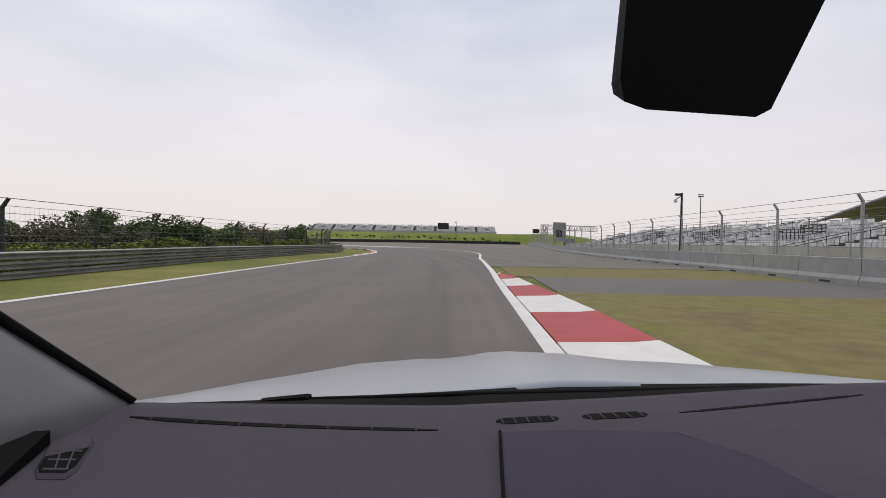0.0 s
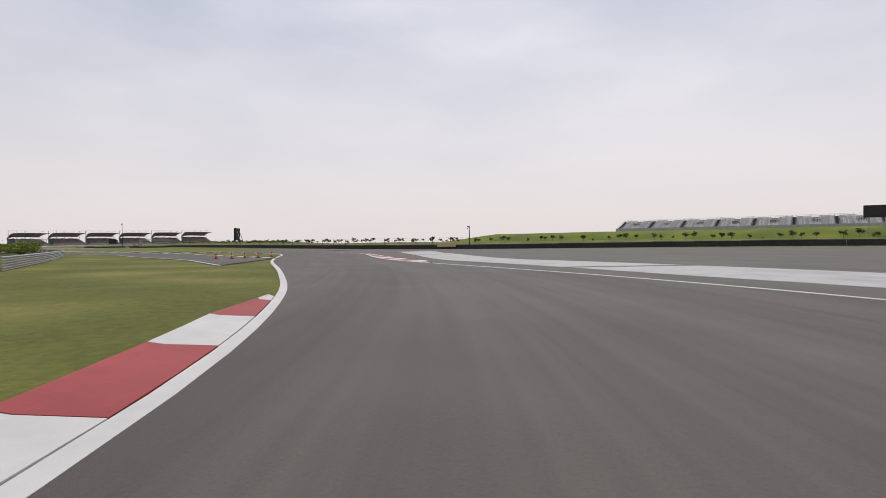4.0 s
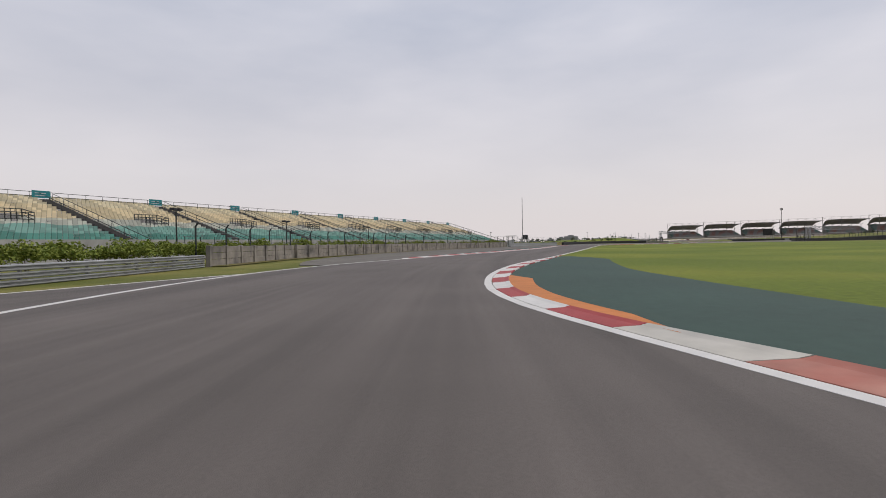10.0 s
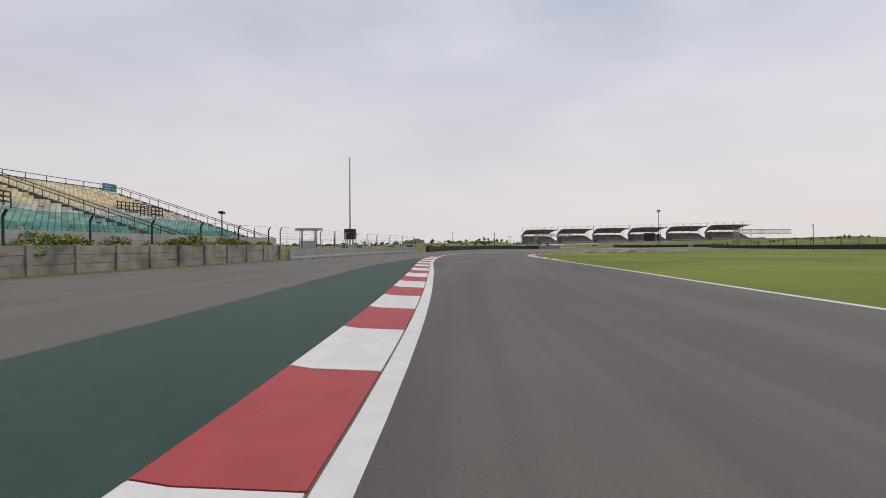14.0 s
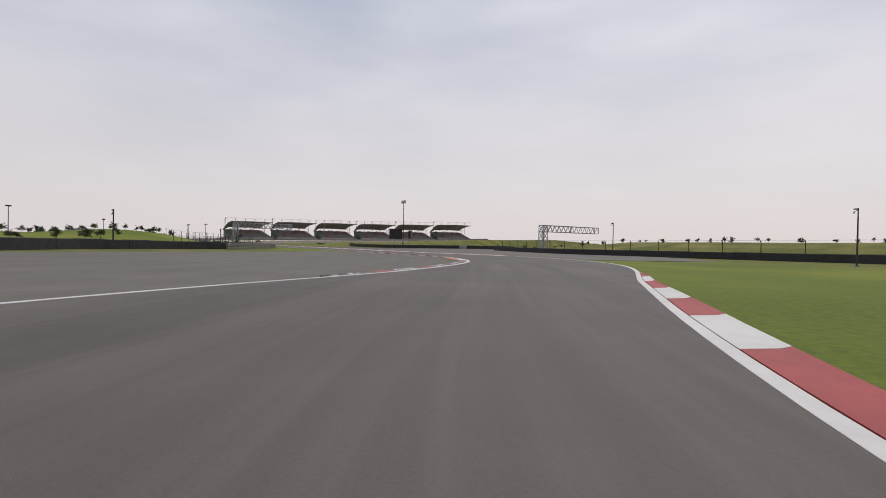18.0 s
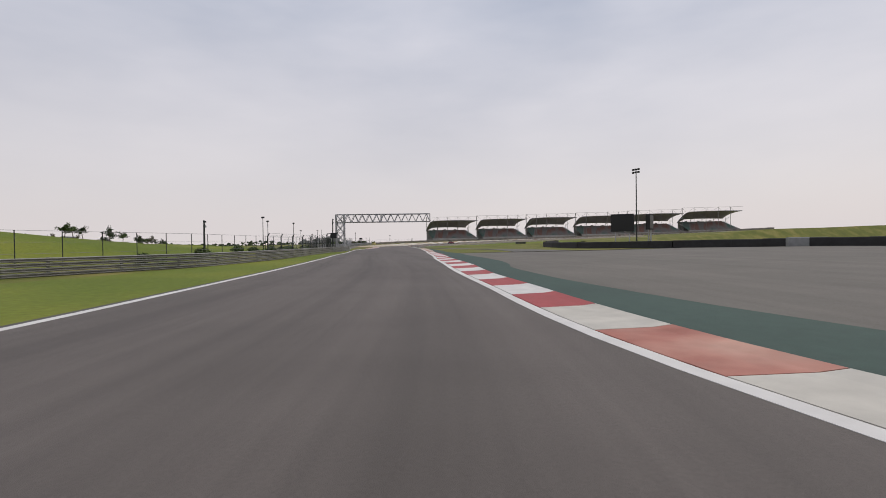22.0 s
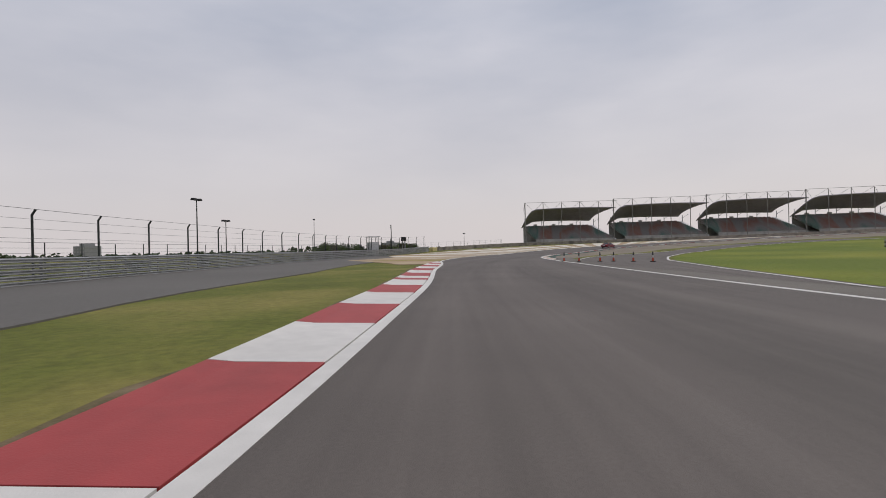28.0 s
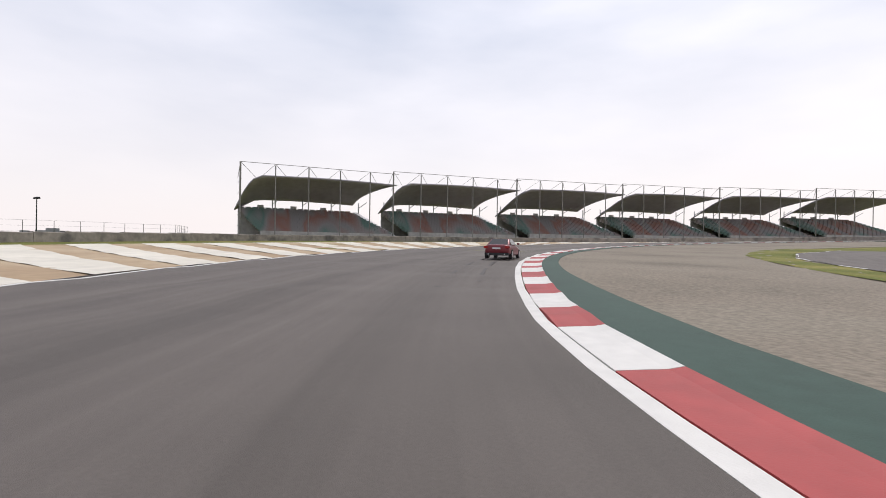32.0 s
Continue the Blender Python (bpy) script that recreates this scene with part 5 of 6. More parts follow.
# ================= gantries =================
def gantry(x, y, yaw, span, top, label, board=False, bays=13):
    """A one-legged truss gantry; the arm runs along its own x from the leg."""
    root = thing("gantry", label, "gantry", "track gantries", at=pose(x, y, 0, 0, 0, yaw))
    w, hgt, r = 1.5, 1.65, 0.07
    def member(name, p, q, rr, n=6):
        Build().bar(p, q, rr, n).make(name, TRUSS, root)

    for px in (-0.85, 0.85):
        for py in (-w / 2, w / 2):
            member("leg_post", (px, py, -0.3), (px, py, top), 0.1)
    nz = 4
    for k in range(nz):
        z0, z1 = top * k / nz, top * (k + 1) / nz
        for py in (-w / 2, w / 2):
            for x0, x1, a0 in ((-0.85, 0.85, z0), (0.85, -0.85, z0), (-0.85, 0.85, z1)):
                member("leg_brace", (x0, py, a0), (x1, py, z1), r)
        for px in (-0.85, 0.85):
            for y0, y1, a0 in ((-w / 2, w / 2, z0), (w / 2, -w / 2, z0), (-w / 2, w / 2, z1)):
                member("leg_brace", (px, y0, a0), (px, y1, z1), r)
    L = (span - 0.85) / bays
    for py in (-w / 2, w / 2):
        for z in (top, top - hgt):
            member("chord", (-0.85, py, z), (span, py, z), 0.09)
        for k in range(bays):
            a0 = 0.85 + k * L
            member("diagonal", (a0, py, top - hgt), (a0 + L / 2, py, top), r, 5)
            member("diagonal", (a0 + L / 2, py, top), (a0 + L, py, top - hgt), r, 5)
        member("end_post", (span, py, top), (span, py, top - hgt), 0.08)
    for k in range(bays + 1):
        a0 = 0.85 + k * L
        for z in (top, top - hgt):
            member("cross_bar", (a0, -w / 2, z), (a0, w / 2, z), 0.055, 5)
        if k < bays:
            member("cross_brace", (a0, -w / 2, top), (a0 + L, w / 2, top), 0.045, 4)
    Build().box((span * 0.45, -w / 2 - 0.12, top - hgt - 0.05), (span * 0.45 + 0.28, -w / 2 + 0.05, top + 0.05)).make("cable_duct", TRUSS, root)
    Build().box((-1.2, -1.1, -0.35), (1.2, 1.1, 0.12)).make("footing", CONCRETE, root)
    if board:
        sb = Build().box((2.8, -1.5, top - 5.4), (7.6, -0.95, top + 0.9)).make("sign_board", CONCRETE, root)
        Build().box((3.7, -1.56, top - 3.9), (6.0, -1.5, top - 1.7)).make("screen", SCREEN, sb)
        for px in (3.4, 7.0):
            Build().box((px - 0.15, -1.4, -0.3), (px + 0.15, -1.05, top - 5.4)).make("board_leg", CONCRETE, sb)
    return root

gantry(-517.6, 248.8, 79, 19.2, 7.75, "grey steel truss gantry across the track", bays=12)
gantry(-421, 297, 82, 20.5, 7.2, "grey steel truss gantry beyond the tyre wall", bays=12)
gantry(44.5, 160, 20, 21.5, 7.7, "grey truss gantry carrying a blank board", True, 9)

# ================= masts, lamps, boards =================
def pole(x, y, h, label, lamps=0, r=0.09, camera_box=False, name="street_lamp"):
    root = thing(name, label, name.replace("_", " "), "poles and lamps", at=pose(x, y, rise(x, y) - 0.05, 0, 0, (x * 7 + y * 3) % 40 - 20))
    Build().bar((0, 0, -0.2), (0, 0, h), r * 1.25, 8, r * 0.7).make("pole", POST if lamps or camera_box else TRUSS, root)
    Build().box((-r * 2.2, -r * 2.2, -0.2), (r * 2.2, r * 2.2, 0.08)).make("foot_plate", CONCRETE, root)
    if lamps == 2:
        Build().bar((-0.4, 0, h - 0.1), (0.4, 0, h - 0.1), 0.04).make("cross_arm", POST, root)
        for sx in (-1, 1):
            Build().loft([[(sx * 0.42 + q * (0.2 + e), -0.18 - e, h + z), (sx * 0.42 + q * (0.2 + e), 0.18 + e, h + z), (sx * 0.42 - q * (0.2 + e), 0.18 + e, h + z), (sx * 0.42 - q * (0.2 + e), -0.18 - e, h + z)] for q, e, z in ((1, 0.0, 0.12), (1, 0.05, -0.1))]).make("lamp_head", DARK, root)
    if lamps > 2:
        Build().bar((-1.3, 0, h - 0.4), (1.3, 0, h - 0.4), 0.08).bar((-1.3, 0, h + 0.5), (1.3, 0, h + 0.5), 0.08).make("cross_arm", STEEL, root)
        for k in range(lamps):
            sx, sz = -1.1 + 2.2 * (k // 2) / max(1, lamps // 2 - 1), (k % 2) * 0.9
            Build().box((sx - 0.3, -0.35, h - 0.75 + sz), (sx + 0.3, 0.1, h - 0.2 + sz)).make("floodlight", DARK, root)
    if camera_box:
        q = min(1.0, r / 0.12)
        Build().box((-0.6 * q, -0.1 * q, h - 0.25 * q), (0.0, 0.1 * q, h - 0.05 * q)).bar((-0.1 * q, 0, h - 0.3 * q), (-0.55 * q, 0, h - 0.6 * q), 0.04 * q).make("camera", DARK, root)
        Build().bar((-0.55 * q, 0, h - 0.85 * q), (-0.55 * q, 0, h - 0.6 * q), 0.14 * q, 8).make("camera_dome", PALE, root)
    return root

pole(-361, 153, 21.3, "tall slim grey flag mast", 0, 0.16, name="mast")
pole(-548, 342, 22.6, "tall floodlight mast with a lamp rack", 6, 0.2, name="floodlight_mast")
pole(150, 245, 27, "far pale floodlight mast behind the stand", 6, 0.25, name="floodlight_mast")
for x, y, h in ((24.2, 42.4, 6.3), (19.7, 206.5, 9.2), (-74.5, 207.2, 5.9), (-473.7, 231.6, 4.6), (-510.4, 247.1, 6.6), (-431.7, 203.8, 5.9), (-696.2, 262.6, 7.7)):
    pole(x, y, h, "dark track pole with a surveillance camera", 0, 0.12, True, "camera_pole")
for x, y, h in ((-501.6, 235, 6.4), (-518.4, 234, 6.5), (-537.7, 238, 6.9), (-623.3, 242.5, 7.3), (-741, 288, 5.2), (-253, 131.8, 4.9), (-274.3, 136.5, 4.9), (-228, 126.5, 4.8), (-200, 124.5, 4.8), (-176, 127, 4.8), (-298, 144, 4.8), (-575, 238, 6), (-640, 240, 6), (-453.1, 190.8, 6.3),
                (-457.9, 205, 5.0), (-693.9, 243.6, 9.0)):
    pole(x, y, h, "dark lamp post with twin lamp heads", 2, 0.07)

def board(x, y, yaw, w, h, z, label, legs=True, slant=True):
    root = thing("video_board", label, "video board", "video boards", at=pose(x, y, rise(x, y), 0, 0, yaw))
    Build().box((-w / 2, -0.45, z), (w / 2, 0.45, z + h)).make("cabinet", DARK, root)
    Build().box((-w / 2 + 0.25, -0.5, z + 0.25), (w / 2 - 0.25, -0.455, z + h - 0.25)).make("screen", SCREEN, root)
    for sx in (-0.3, 0.3):
        Build().bar((w * sx, 0, -0.5), (w * sx, 0, z + 0.1), 0.16).make("leg", STEEL, root)
        if slant:
            Build().bar((w * sx, 3.2, -0.5), (w * sx, 0.5, z + h * 0.75), 0.12).make("brace", STEEL, root)
    return root

board(-200.8, 227.6, -52, 5.6, 5.2, 3.0, "large dark video board on braced legs")
board(20, 290, -5, 6.4, 3.7, 7.9, "large dark video board above the bank")
board(48, 184, 10, 2.4, 1.5, 4.5, "small black signal panel beyond the wall", slant=False)
board(-530, 325, 52, 6.0, 4.8, 3.2, "dark video board beside the floodlight mast", slant=False)
board(-511.5, 320, 130, 3.4, 3.6, 3.3, "second dark video board seen edge-on", slant=False)
sig = thing("signal_panel", "small black signal panel hung between bracket poles", "signal panel", at=pose(-507.4, 247.2, rise(-507.4, 247.2), 0, 0, 90))
cab = Build().box((-0.58, -0.16, 2.65), (0.58, 0.16, 3.65)).make("cabinet", DARK, sig)
Build().box((-0.52, -0.185, 2.71), (0.52, -0.165, 3.59)).make("screen", SCREEN, cab)
Build().bar((0.25, 0.1, -0.3), (0.25, 0.1, 2.7), 0.07).make("pole", POST, sig)
Build().bar((-1.2, 0.1, -0.3), (-1.2, 0.1, 3.55), 0.07).bar((-1.24, 0.1, 3.52), (-0.55, 0.1, 3.52), 0.05).make("bracket_pole", POST, sig)
board(-331.2, 154.6, 60, 1.75, 1.75, 2.5, "small black signal panel behind the wall", slant=False)
board(-703.0, 265.9, 70, 1.2, 1.05, 3.5, "small black signal panel behind the fence", slant=False)

# marshal post beside the wall
mp = thing("marshal_post", "small marshal hut with flat roof and blue panel", "hut", at=pose(-318, 149.6, 0.0, 0, 0, 12))
Build().box((-3.2, -1.1, -0.2), (0.2, 1.1, 2.2)).make("cabin", PALE, mp)
Build().box((-2.2, 1.1, 0.3), (-0.4, 1.16, 2.1)).make("blue_panel", GLASSY, mp)
Build().box((-3.9, -1.7, 3.7), (1.8, 1.7, 3.9)).make("roof", PALE, mp)
for x, y in ((-3.1, -1), (-3.1, 1), (0.9, -1), (0.9, 1), (-1.2, 1)):
    Build().bar((x, y, -0.2), (x, y, 3.7), 0.06).make("roof_post", POST, mp)
for x, y in ((-388, 275.8), (-350.5, 260.8)):
    pole(x, y, 6.2, "slim dark track pole", 0, 0.08, True, "camera_pole")
sgn = thing("post_sign", "white marshal post sign with black letters", "sign", at=pose(-315.2, 153.4, 0.0, 0, 0, 12))
Build().bar((0, -0.02, 0.9), (0, -0.02, 2.5), 0.04).make("pole", POST, sgn)
Build().box((-0.42, 0.0, 1.55), (0.42, 0.05, 2.95)).make("plate", PALE, sgn)
for txt, z in (("MP", 2.35), ("17", 1.75)):
    cu = bpy.data.curves.new("lettering", "FONT")
    cu.body, cu.size, cu.align_x, cu.extrude = txt, 0.52, "CENTER", 0.004
    cu.materials.append(DARK)
    o = new("lettering", cu)
    o.parent = sgn
    o.matrix_basis = pose(0, 0.056, z, 90, 0, 180)
shed = thing("marshal_post", "grey marshal shelter with flat overhanging roof", "hut", at=pose(38.5, 116, 0.1, 0, 0, 70))
Build().box((-1.3, -1.0, -0.2), (1.3, 1.0, 2.6)).make("cabin", CONCRETE, shed)
Build().box((-2.3, -1.6, 4.5), (2.1, 1.6, 4.68)).make("roof", PALE, shed)
for x in (-2.0, 0.2, 1.9):
    for y in (-1.2, 1.2):
        Build().bar((x, y, -0.2), (x, y, 4.5), 0.07).make("roof_post", POST, shed)
hut = thing("marshal_post", "open marshal shelter with flat roof", "hut", at=pose(-687.0, 258.2, 0.1, 0, 0, 20))
Build().box((-1.45, -1.0, -0.2), (1.45, 1.0, 3.3)).make("cabin", PALE, hut)
Build().box((-1.65, -1.4, 4.5), (1.65, 1.4, 4.66)).make("roof", PALE, hut)
for x in (-1.3, 0, 1.3):
    for y in (-1.1, 1.1):
        Build().bar((x, y, -0.2), (x, y, 4.5), 0.06).make("roof_post", POST, hut)

# ================= plants =================
def leaves(rng, blobs, n, size):
    """Small leaf blades scattered through a set of ellipsoids (centre, radii)."""
    v, f = [], []
    weights = [r[0] * r[1] * r[2] for _, r in blobs]
    for _ in range(n):
        (c, r) = rng.choices(blobs, weights)[0]
        d = Vector((rng.gauss(0, 1), rng.gauss(0, 1), rng.gauss(0, 1))).normalized() * (rng.random() ** 0.4)
        p = Vector((c[0] + d.x * r[0], c[1] + d.y * r[1], c[2] + d.z * r[2]))
        a = Vector((rng.gauss(0, 1), rng.gauss(0, 1), rng.gauss(0, 0.6))).normalized() * size * rng.uniform(0.6, 1.3)
        b = a.cross(Vector((rng.gauss(0, 1), rng.gauss(0, 1), rng.gauss(0, 1)))).normalized() * a.length * 0.55
        o = len(v)
        v += [tuple(p - a), tuple(p + b), tuple(p + a), tuple(p - b)]
        f.append((o, o + 1, o + 2, o + 3))
    return v, f

def make_tree(rng, h, label, material, n=420, spread=0.3, name="tree", size=0.17):
    """A thin crooked stem with short limbs and an uneven crown of loose leaf clumps."""
    root = thing(name, label, name, "young trees")
    b = Build()
    bend = Vector((rng.uniform(-0.07, 0.07) * h, rng.uniform(-0.07, 0.07) * h, 0))
    top = Vector((0, 0, h * 0.74)) + bend
    mid = top * 0.45 + Vector((rng.uniform(-0.03, 0.03) * h, rng.uniform(-0.03, 0.03) * h, 0))
    b.bar((0, 0, -0.3), tuple(mid), 0.016 * h + 0.012, 6, 0.012 * h + 0.01).bar(tuple(mid), tuple(top), 0.012 * h + 0.01, 6, 0.006 * h)
    blobs = []
    for k in range(8):
        a = k * 2.4 + rng.random()
        foot = mid.lerp(top, rng.uniform(0.0, 0.9))
        tip = foot + Vector((math.cos(a), math.sin(a), rng.uniform(0.3, 0.9))) * h * spread * rng.uniform(0.4, 0.9)
        b.bar(tuple(foot), tuple(tip), 0.007 * h + 0.004, 5, 0.004 * h)
        w = h * spread * rng.uniform(0.28, 0.5)
        blobs.append((tip, [w, w * rng.uniform(0.8, 1.2), w * rng.uniform(0.6, 0.95)]))
    blobs.append((top * 0.95, [h * spread * 0.62, h * spread * 0.62, h * 0.22]))
    b.make("trunk", BARK, root)
    v, f = leaves(rng, blobs, n, size)
    mesh_object("crown", v, f, material, root)
    return root

def make_sapling(rng, h, label, material):
    """A thin stem with an uneven tuft of upright and drooping sprays."""
    root = thing("tree", label, "tree", "young trees")
    b = Build()
    fork = Vector((rng.uniform(-0.08, 0.08) * h, rng.uniform(-0.08, 0.08) * h, h * rng.uniform(0.22, 0.5)))
    b.bar((0, 0, -0.3), tuple(fork), 0.05, 5, 0.032)
    v, f = [], []
    for k in range(rng.randint(12, 18)):
        a, up = rng.uniform(0, 6.28), rng.uniform(-0.05, 1.45)
        way = Vector((math.cos(a) * math.cos(up), math.sin(a) * math.cos(up), math.sin(up)))
        long = h * rng.uniform(0.26, 0.52)
        foot = fork + Vector((0, 0, h * rng.uniform(-0.08, 0.12)))
        b.bar(tuple(foot), tuple(foot + way * long * 0.8), 0.018, 4, 0.008)
        for q in range(34):
            t = rng.uniform(0.25, 1.0)
            p = foot + way * long * t + Vector((rng.gauss(0, 1), rng.gauss(0, 1), rng.gauss(0, 1))) * h * 0.045 - Vector((0, 0, h * 0.08 * t * t))
            e = (way * 0.6 + Vector((rng.gauss(0, 1), rng.gauss(0, 1), rng.gauss(0, 0.7)))).normalized() * h * rng.uniform(0.035, 0.07)
            g = e.cross(Vector((rng.gauss(0, 1), rng.gauss(0, 1), rng.gauss(0, 1)))).normalized() * e.length * 0.4
            o = len(v)
            v += [tuple(p - e), tuple(p + g), tuple(p + e), tuple(p - g)]
            f.append((o, o + 1, o + 2, o + 3))
    b.make("trunk", BARK, root)
    mesh_object("crown", v, f, material, root)
    return root

def make_bush(rng, w, h, label, material, n=900, size=0.12, name="bush", group="bushes"):
    root = thing(name, label, name, group)
    blobs = []
    for k in range(9):
        a = rng.random() * 6.28
        q = rng.random() ** 0.6
        z = h * rng.uniform(0.2, 0.72)
        blobs.append(((math.cos(a) * w * 0.36 * q, math.sin(a) * w * 0.3 * q, z), [w * rng.uniform(0.14, 0.26), w * rng.uniform(0.14, 0.24), h * rng.uniform(0.16, 0.3)]))
    stem = Build()
    for k in range(5):
        a = k * 1.3
        stem.bar((math.cos(a) * 0.08, math.sin(a) * 0.08, -0.2), (math.cos(a) * w * 0.2, math.sin(a) * w * 0.2, h * 0.6), 0.03, 5, 0.012)
    stem.make("stem", BARK, root)
    v, f = leaves(rng, blobs, n, size)
    mesh_object("foliage", v, f, material, root)
    return root

def plant(protos, spots, rng, lo=0.8, hi=1.25):
    """Sets copies of a few plants at the given places, turned and sized unevenly."""
    used = set()
    for i, (x, y, z) in enumerate(spots):
        k = rng.randrange(len(protos))
        s = rng.uniform(lo, hi)
        m = pose(x, y, z, 0, 0, rng.uniform(0, 360)) @ Matrix.Diagonal((s, s, s * rng.uniform(0.85, 1.15), 1))
        if k not in used:
            used.add(k)
            protos[k].matrix_basis = m
        else:
            src = protos[k]
            c = copy_thing(src, pose(x, y, z))
            c.matrix_basis = m
    for k, p in enumerate(protos):
        if k not in used:
            for o in list(p.children):
                bpy.data.objects.remove(o)
            bpy.data.objects.remove(p)

R4 = random.Random(4)
fence1 = table((-58, 17), (-20, 16.6), (14, 16), (32, 16.2), (48, 14), (60, 10.6), (73, 8.6), (84, 8.0), (92, 8.4))
dark = [make_bush(R4, 4.0, 2.9, "dense dark green shrub behind the fence", LEAF, 2600, 0.11) for _ in range(2)]
dark += [make_bush(R4, 4.2, 2.6, "dense brownish shrub behind the fence", LEAF4, 3200, 0.08) for _ in range(2)]
plant(dark, [(*on(s, fence1(s) + R4.uniform(1.8, 3.2))[:2], 0.0) for s in np.arange(-30, 62, 2.3)], R4, 0.8, 1.08)
plant([make_bush(R4, 4.0, 2.5, "tall dark shrub at the back of the thicket", LEAF, 2200, 0.12) for _ in range(2)], [(*on(s, fence1(s) + R4.uniform(4.5, 8.0))[:2], 0.0) for s in np.arange(-20, 66, 3.6)], R4, 0.85, 1.15)
low = [make_bush(R4, 3.0, 1.5, "low yellow-green shrub behind the guardrail", LEAF2, 1500, 0.1) for _ in range(2)]
plant(low, [(*on(s, fence1(s) + R4.uniform(0.5, 0.9))[:2], 0.0) for s in (-14, -6, 12.5, 14.5, 17, 19, 21.5, 24, 26, 29, 33, 35.5, 38, 40.5, 43, 46, 49.5, 53, 57, 61, 64, 68.5)], R4, 0.75, 1.05)
small = [make_bush(R4, 3.8, 1.9, "dusty brownish shrub beside the fence", LEAF4, 2600, 0.07) for _ in range(3)]
plant(small, [(*on(s, fence1(s) + l)[:2], 0.0) for s, l in ((62, 3), (65, 4.5), (68, 3.4), (71, 2.4), (73, 4.6), (75, 2.2), (77, 3.4), (79, 2.4), (81, 4.2), (83, 2.6), (66, 8), (72, 8.5), (78, 8), (84, 5), (86, 3.2), (82, 7), (84, 2.4), (86, 4.2), (88, 2.8), (89.5, 2.2), (90.5, 4.4), (89, 6), (86, 7), (91, 6.6), (87.5, 1.8))], R4, 0.75, 1.1)
trees1 = [make_tree(R4, 3.5, "leafy young tree in the thicket", LEAF, 1900, 0.34, size=0.1) for _ in range(2)]
plant(trees1, [(*on(s, fence1(s) + l)[:2], 0.0) for s, l in ((27, 2.4), (29, 3.2), (26, 4.0), (70, 4.0), (66.5, 3.2), (44, 2.6), (80, 4.0), (83.7, 5.4), (82, 7.5))], R4, 0.65, 1.0)

hedge = [make_bush(R4, 4.2, 1.6, "unkempt light green hedge at the stand's foot", LEAF2, 1900, 0.1, "hedge", "hedge along the stand") for _ in range(3)]
xy, _ = resample([(-96, 121), (-118, 127), (-138, 131.6), (-153, 132.6)] + [(x, y - 2.0) for x, y in WALL2], 2.4)
plant(hedge, [(x, y, 0.6) for x, y in xy], R4, 0.75, 1.2)

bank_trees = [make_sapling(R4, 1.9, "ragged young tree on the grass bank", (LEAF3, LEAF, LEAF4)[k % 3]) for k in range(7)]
xy = np.vstack([resample([(x, y + 18) for x, y in FAR1[:5]], 2.7)[0], resample([(x, y + 18) for x, y in FAR1[4:10]], 2.0)[0], resample([(x, y + 18) for x, y in FAR1[9:]], 3.0)[0]])
spots = []
for x, y in xy:
    x, y = x + R4.uniform(-1.2, 1.2), y + R4.uniform(-2, 8)
    spots.append((x, y, top_of(0, x, y) - 0.1))
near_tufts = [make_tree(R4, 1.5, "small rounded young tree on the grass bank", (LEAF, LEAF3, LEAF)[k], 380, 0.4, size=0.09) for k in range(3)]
plant(near_tufts, [q for i, q in enumerate(spots) if q[0] > -262 and i % 7], R4, 0.85, 1.35)
spots = [q for i, q in enumerate(spots) if q[0] <= -262 or not i % 7]
xy, g = resample([(-440, 168), (-456, 182), (-474, 191), (-497, 197), (-532, 199), (-575, 193)], 2.5)
later = spots
spots = []
for x, y in xy:
    x, y = x + R4.uniform(-2, 2), y + R4.uniform(-2, 12)
    spots.append((x, y, max(top_of(2, x, y), top_of(3, x, y)) - 0.1))
xy, g = resample([(-430, 192), (-448, 202), (-468, 212), (-488, 219)], 2.6)
for x, y in xy:
    x, y = x + R4.uniform(-2, 2), y + R4.uniform(-4, 6)
    spots.append((x, y, max(top_of(2, x, y), top_of(3, x, y)) - 0.1))
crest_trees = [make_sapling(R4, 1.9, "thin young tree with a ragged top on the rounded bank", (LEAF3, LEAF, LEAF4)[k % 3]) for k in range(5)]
plant(crest_trees, spots, R4, 0.7, 1.2)
spots = later
spots += [(x, y, 0.8) for x, y in ((-60, 330), (-90, 330), (-115, 325), (-105, 340), (-140, 325), (-170, 335), (-430, 300), (-445, 305))]
plant(bank_trees, spots, R4, 0.5, 0.95)
round_bush = [make_bush(R4, 2.4, 1.25, "rounded dark bush behind the debris fence", LEAF, 1100, 0.09) for _ in range(2)]
spots = [(x, y, rise(x, y)) for x, y in ((-455, 231), (-466, 233), (-478, 238), (-487, 239), (-497, 240), (-510, 241.5), (-560, 243), (-588, 238), (-601, 239), (-618, 239), (-629, 241), (-640, 243), (-650, 245), (-656, 246), (-662, 248), (-668, 249), (-672, 250), (-680, 254), (-686, 256))]
spots += [(x, y, 0.2) for x, y in ((-298, 143.5), (-303, 145), (-309, 146.5), (-324, 152.5), (-330, 154), (-336, 156), (-341, 158), (-346, 160), (-352, 162), (-358, 166), (-364, 169), (-371, 172), (-378, 174), (-386, 178))]
spots += [(x, y, max(top_of(2, x, y), top_of(3, x, y)) - 0.05) for x, y in ((-486, 233.5), (-499, 234), (-516, 234.6), (-525, 236), (-533, 236.5))]
plant(round_bush, spots, R4, 0.8, 1.3)
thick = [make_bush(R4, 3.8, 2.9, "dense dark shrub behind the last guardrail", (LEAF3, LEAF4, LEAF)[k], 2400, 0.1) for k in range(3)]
xy, g = resample([(-667, 249.2), (-678, 253.4), (-690, 258.6), (-702, 264), (-713, 269.2)], 1.7)
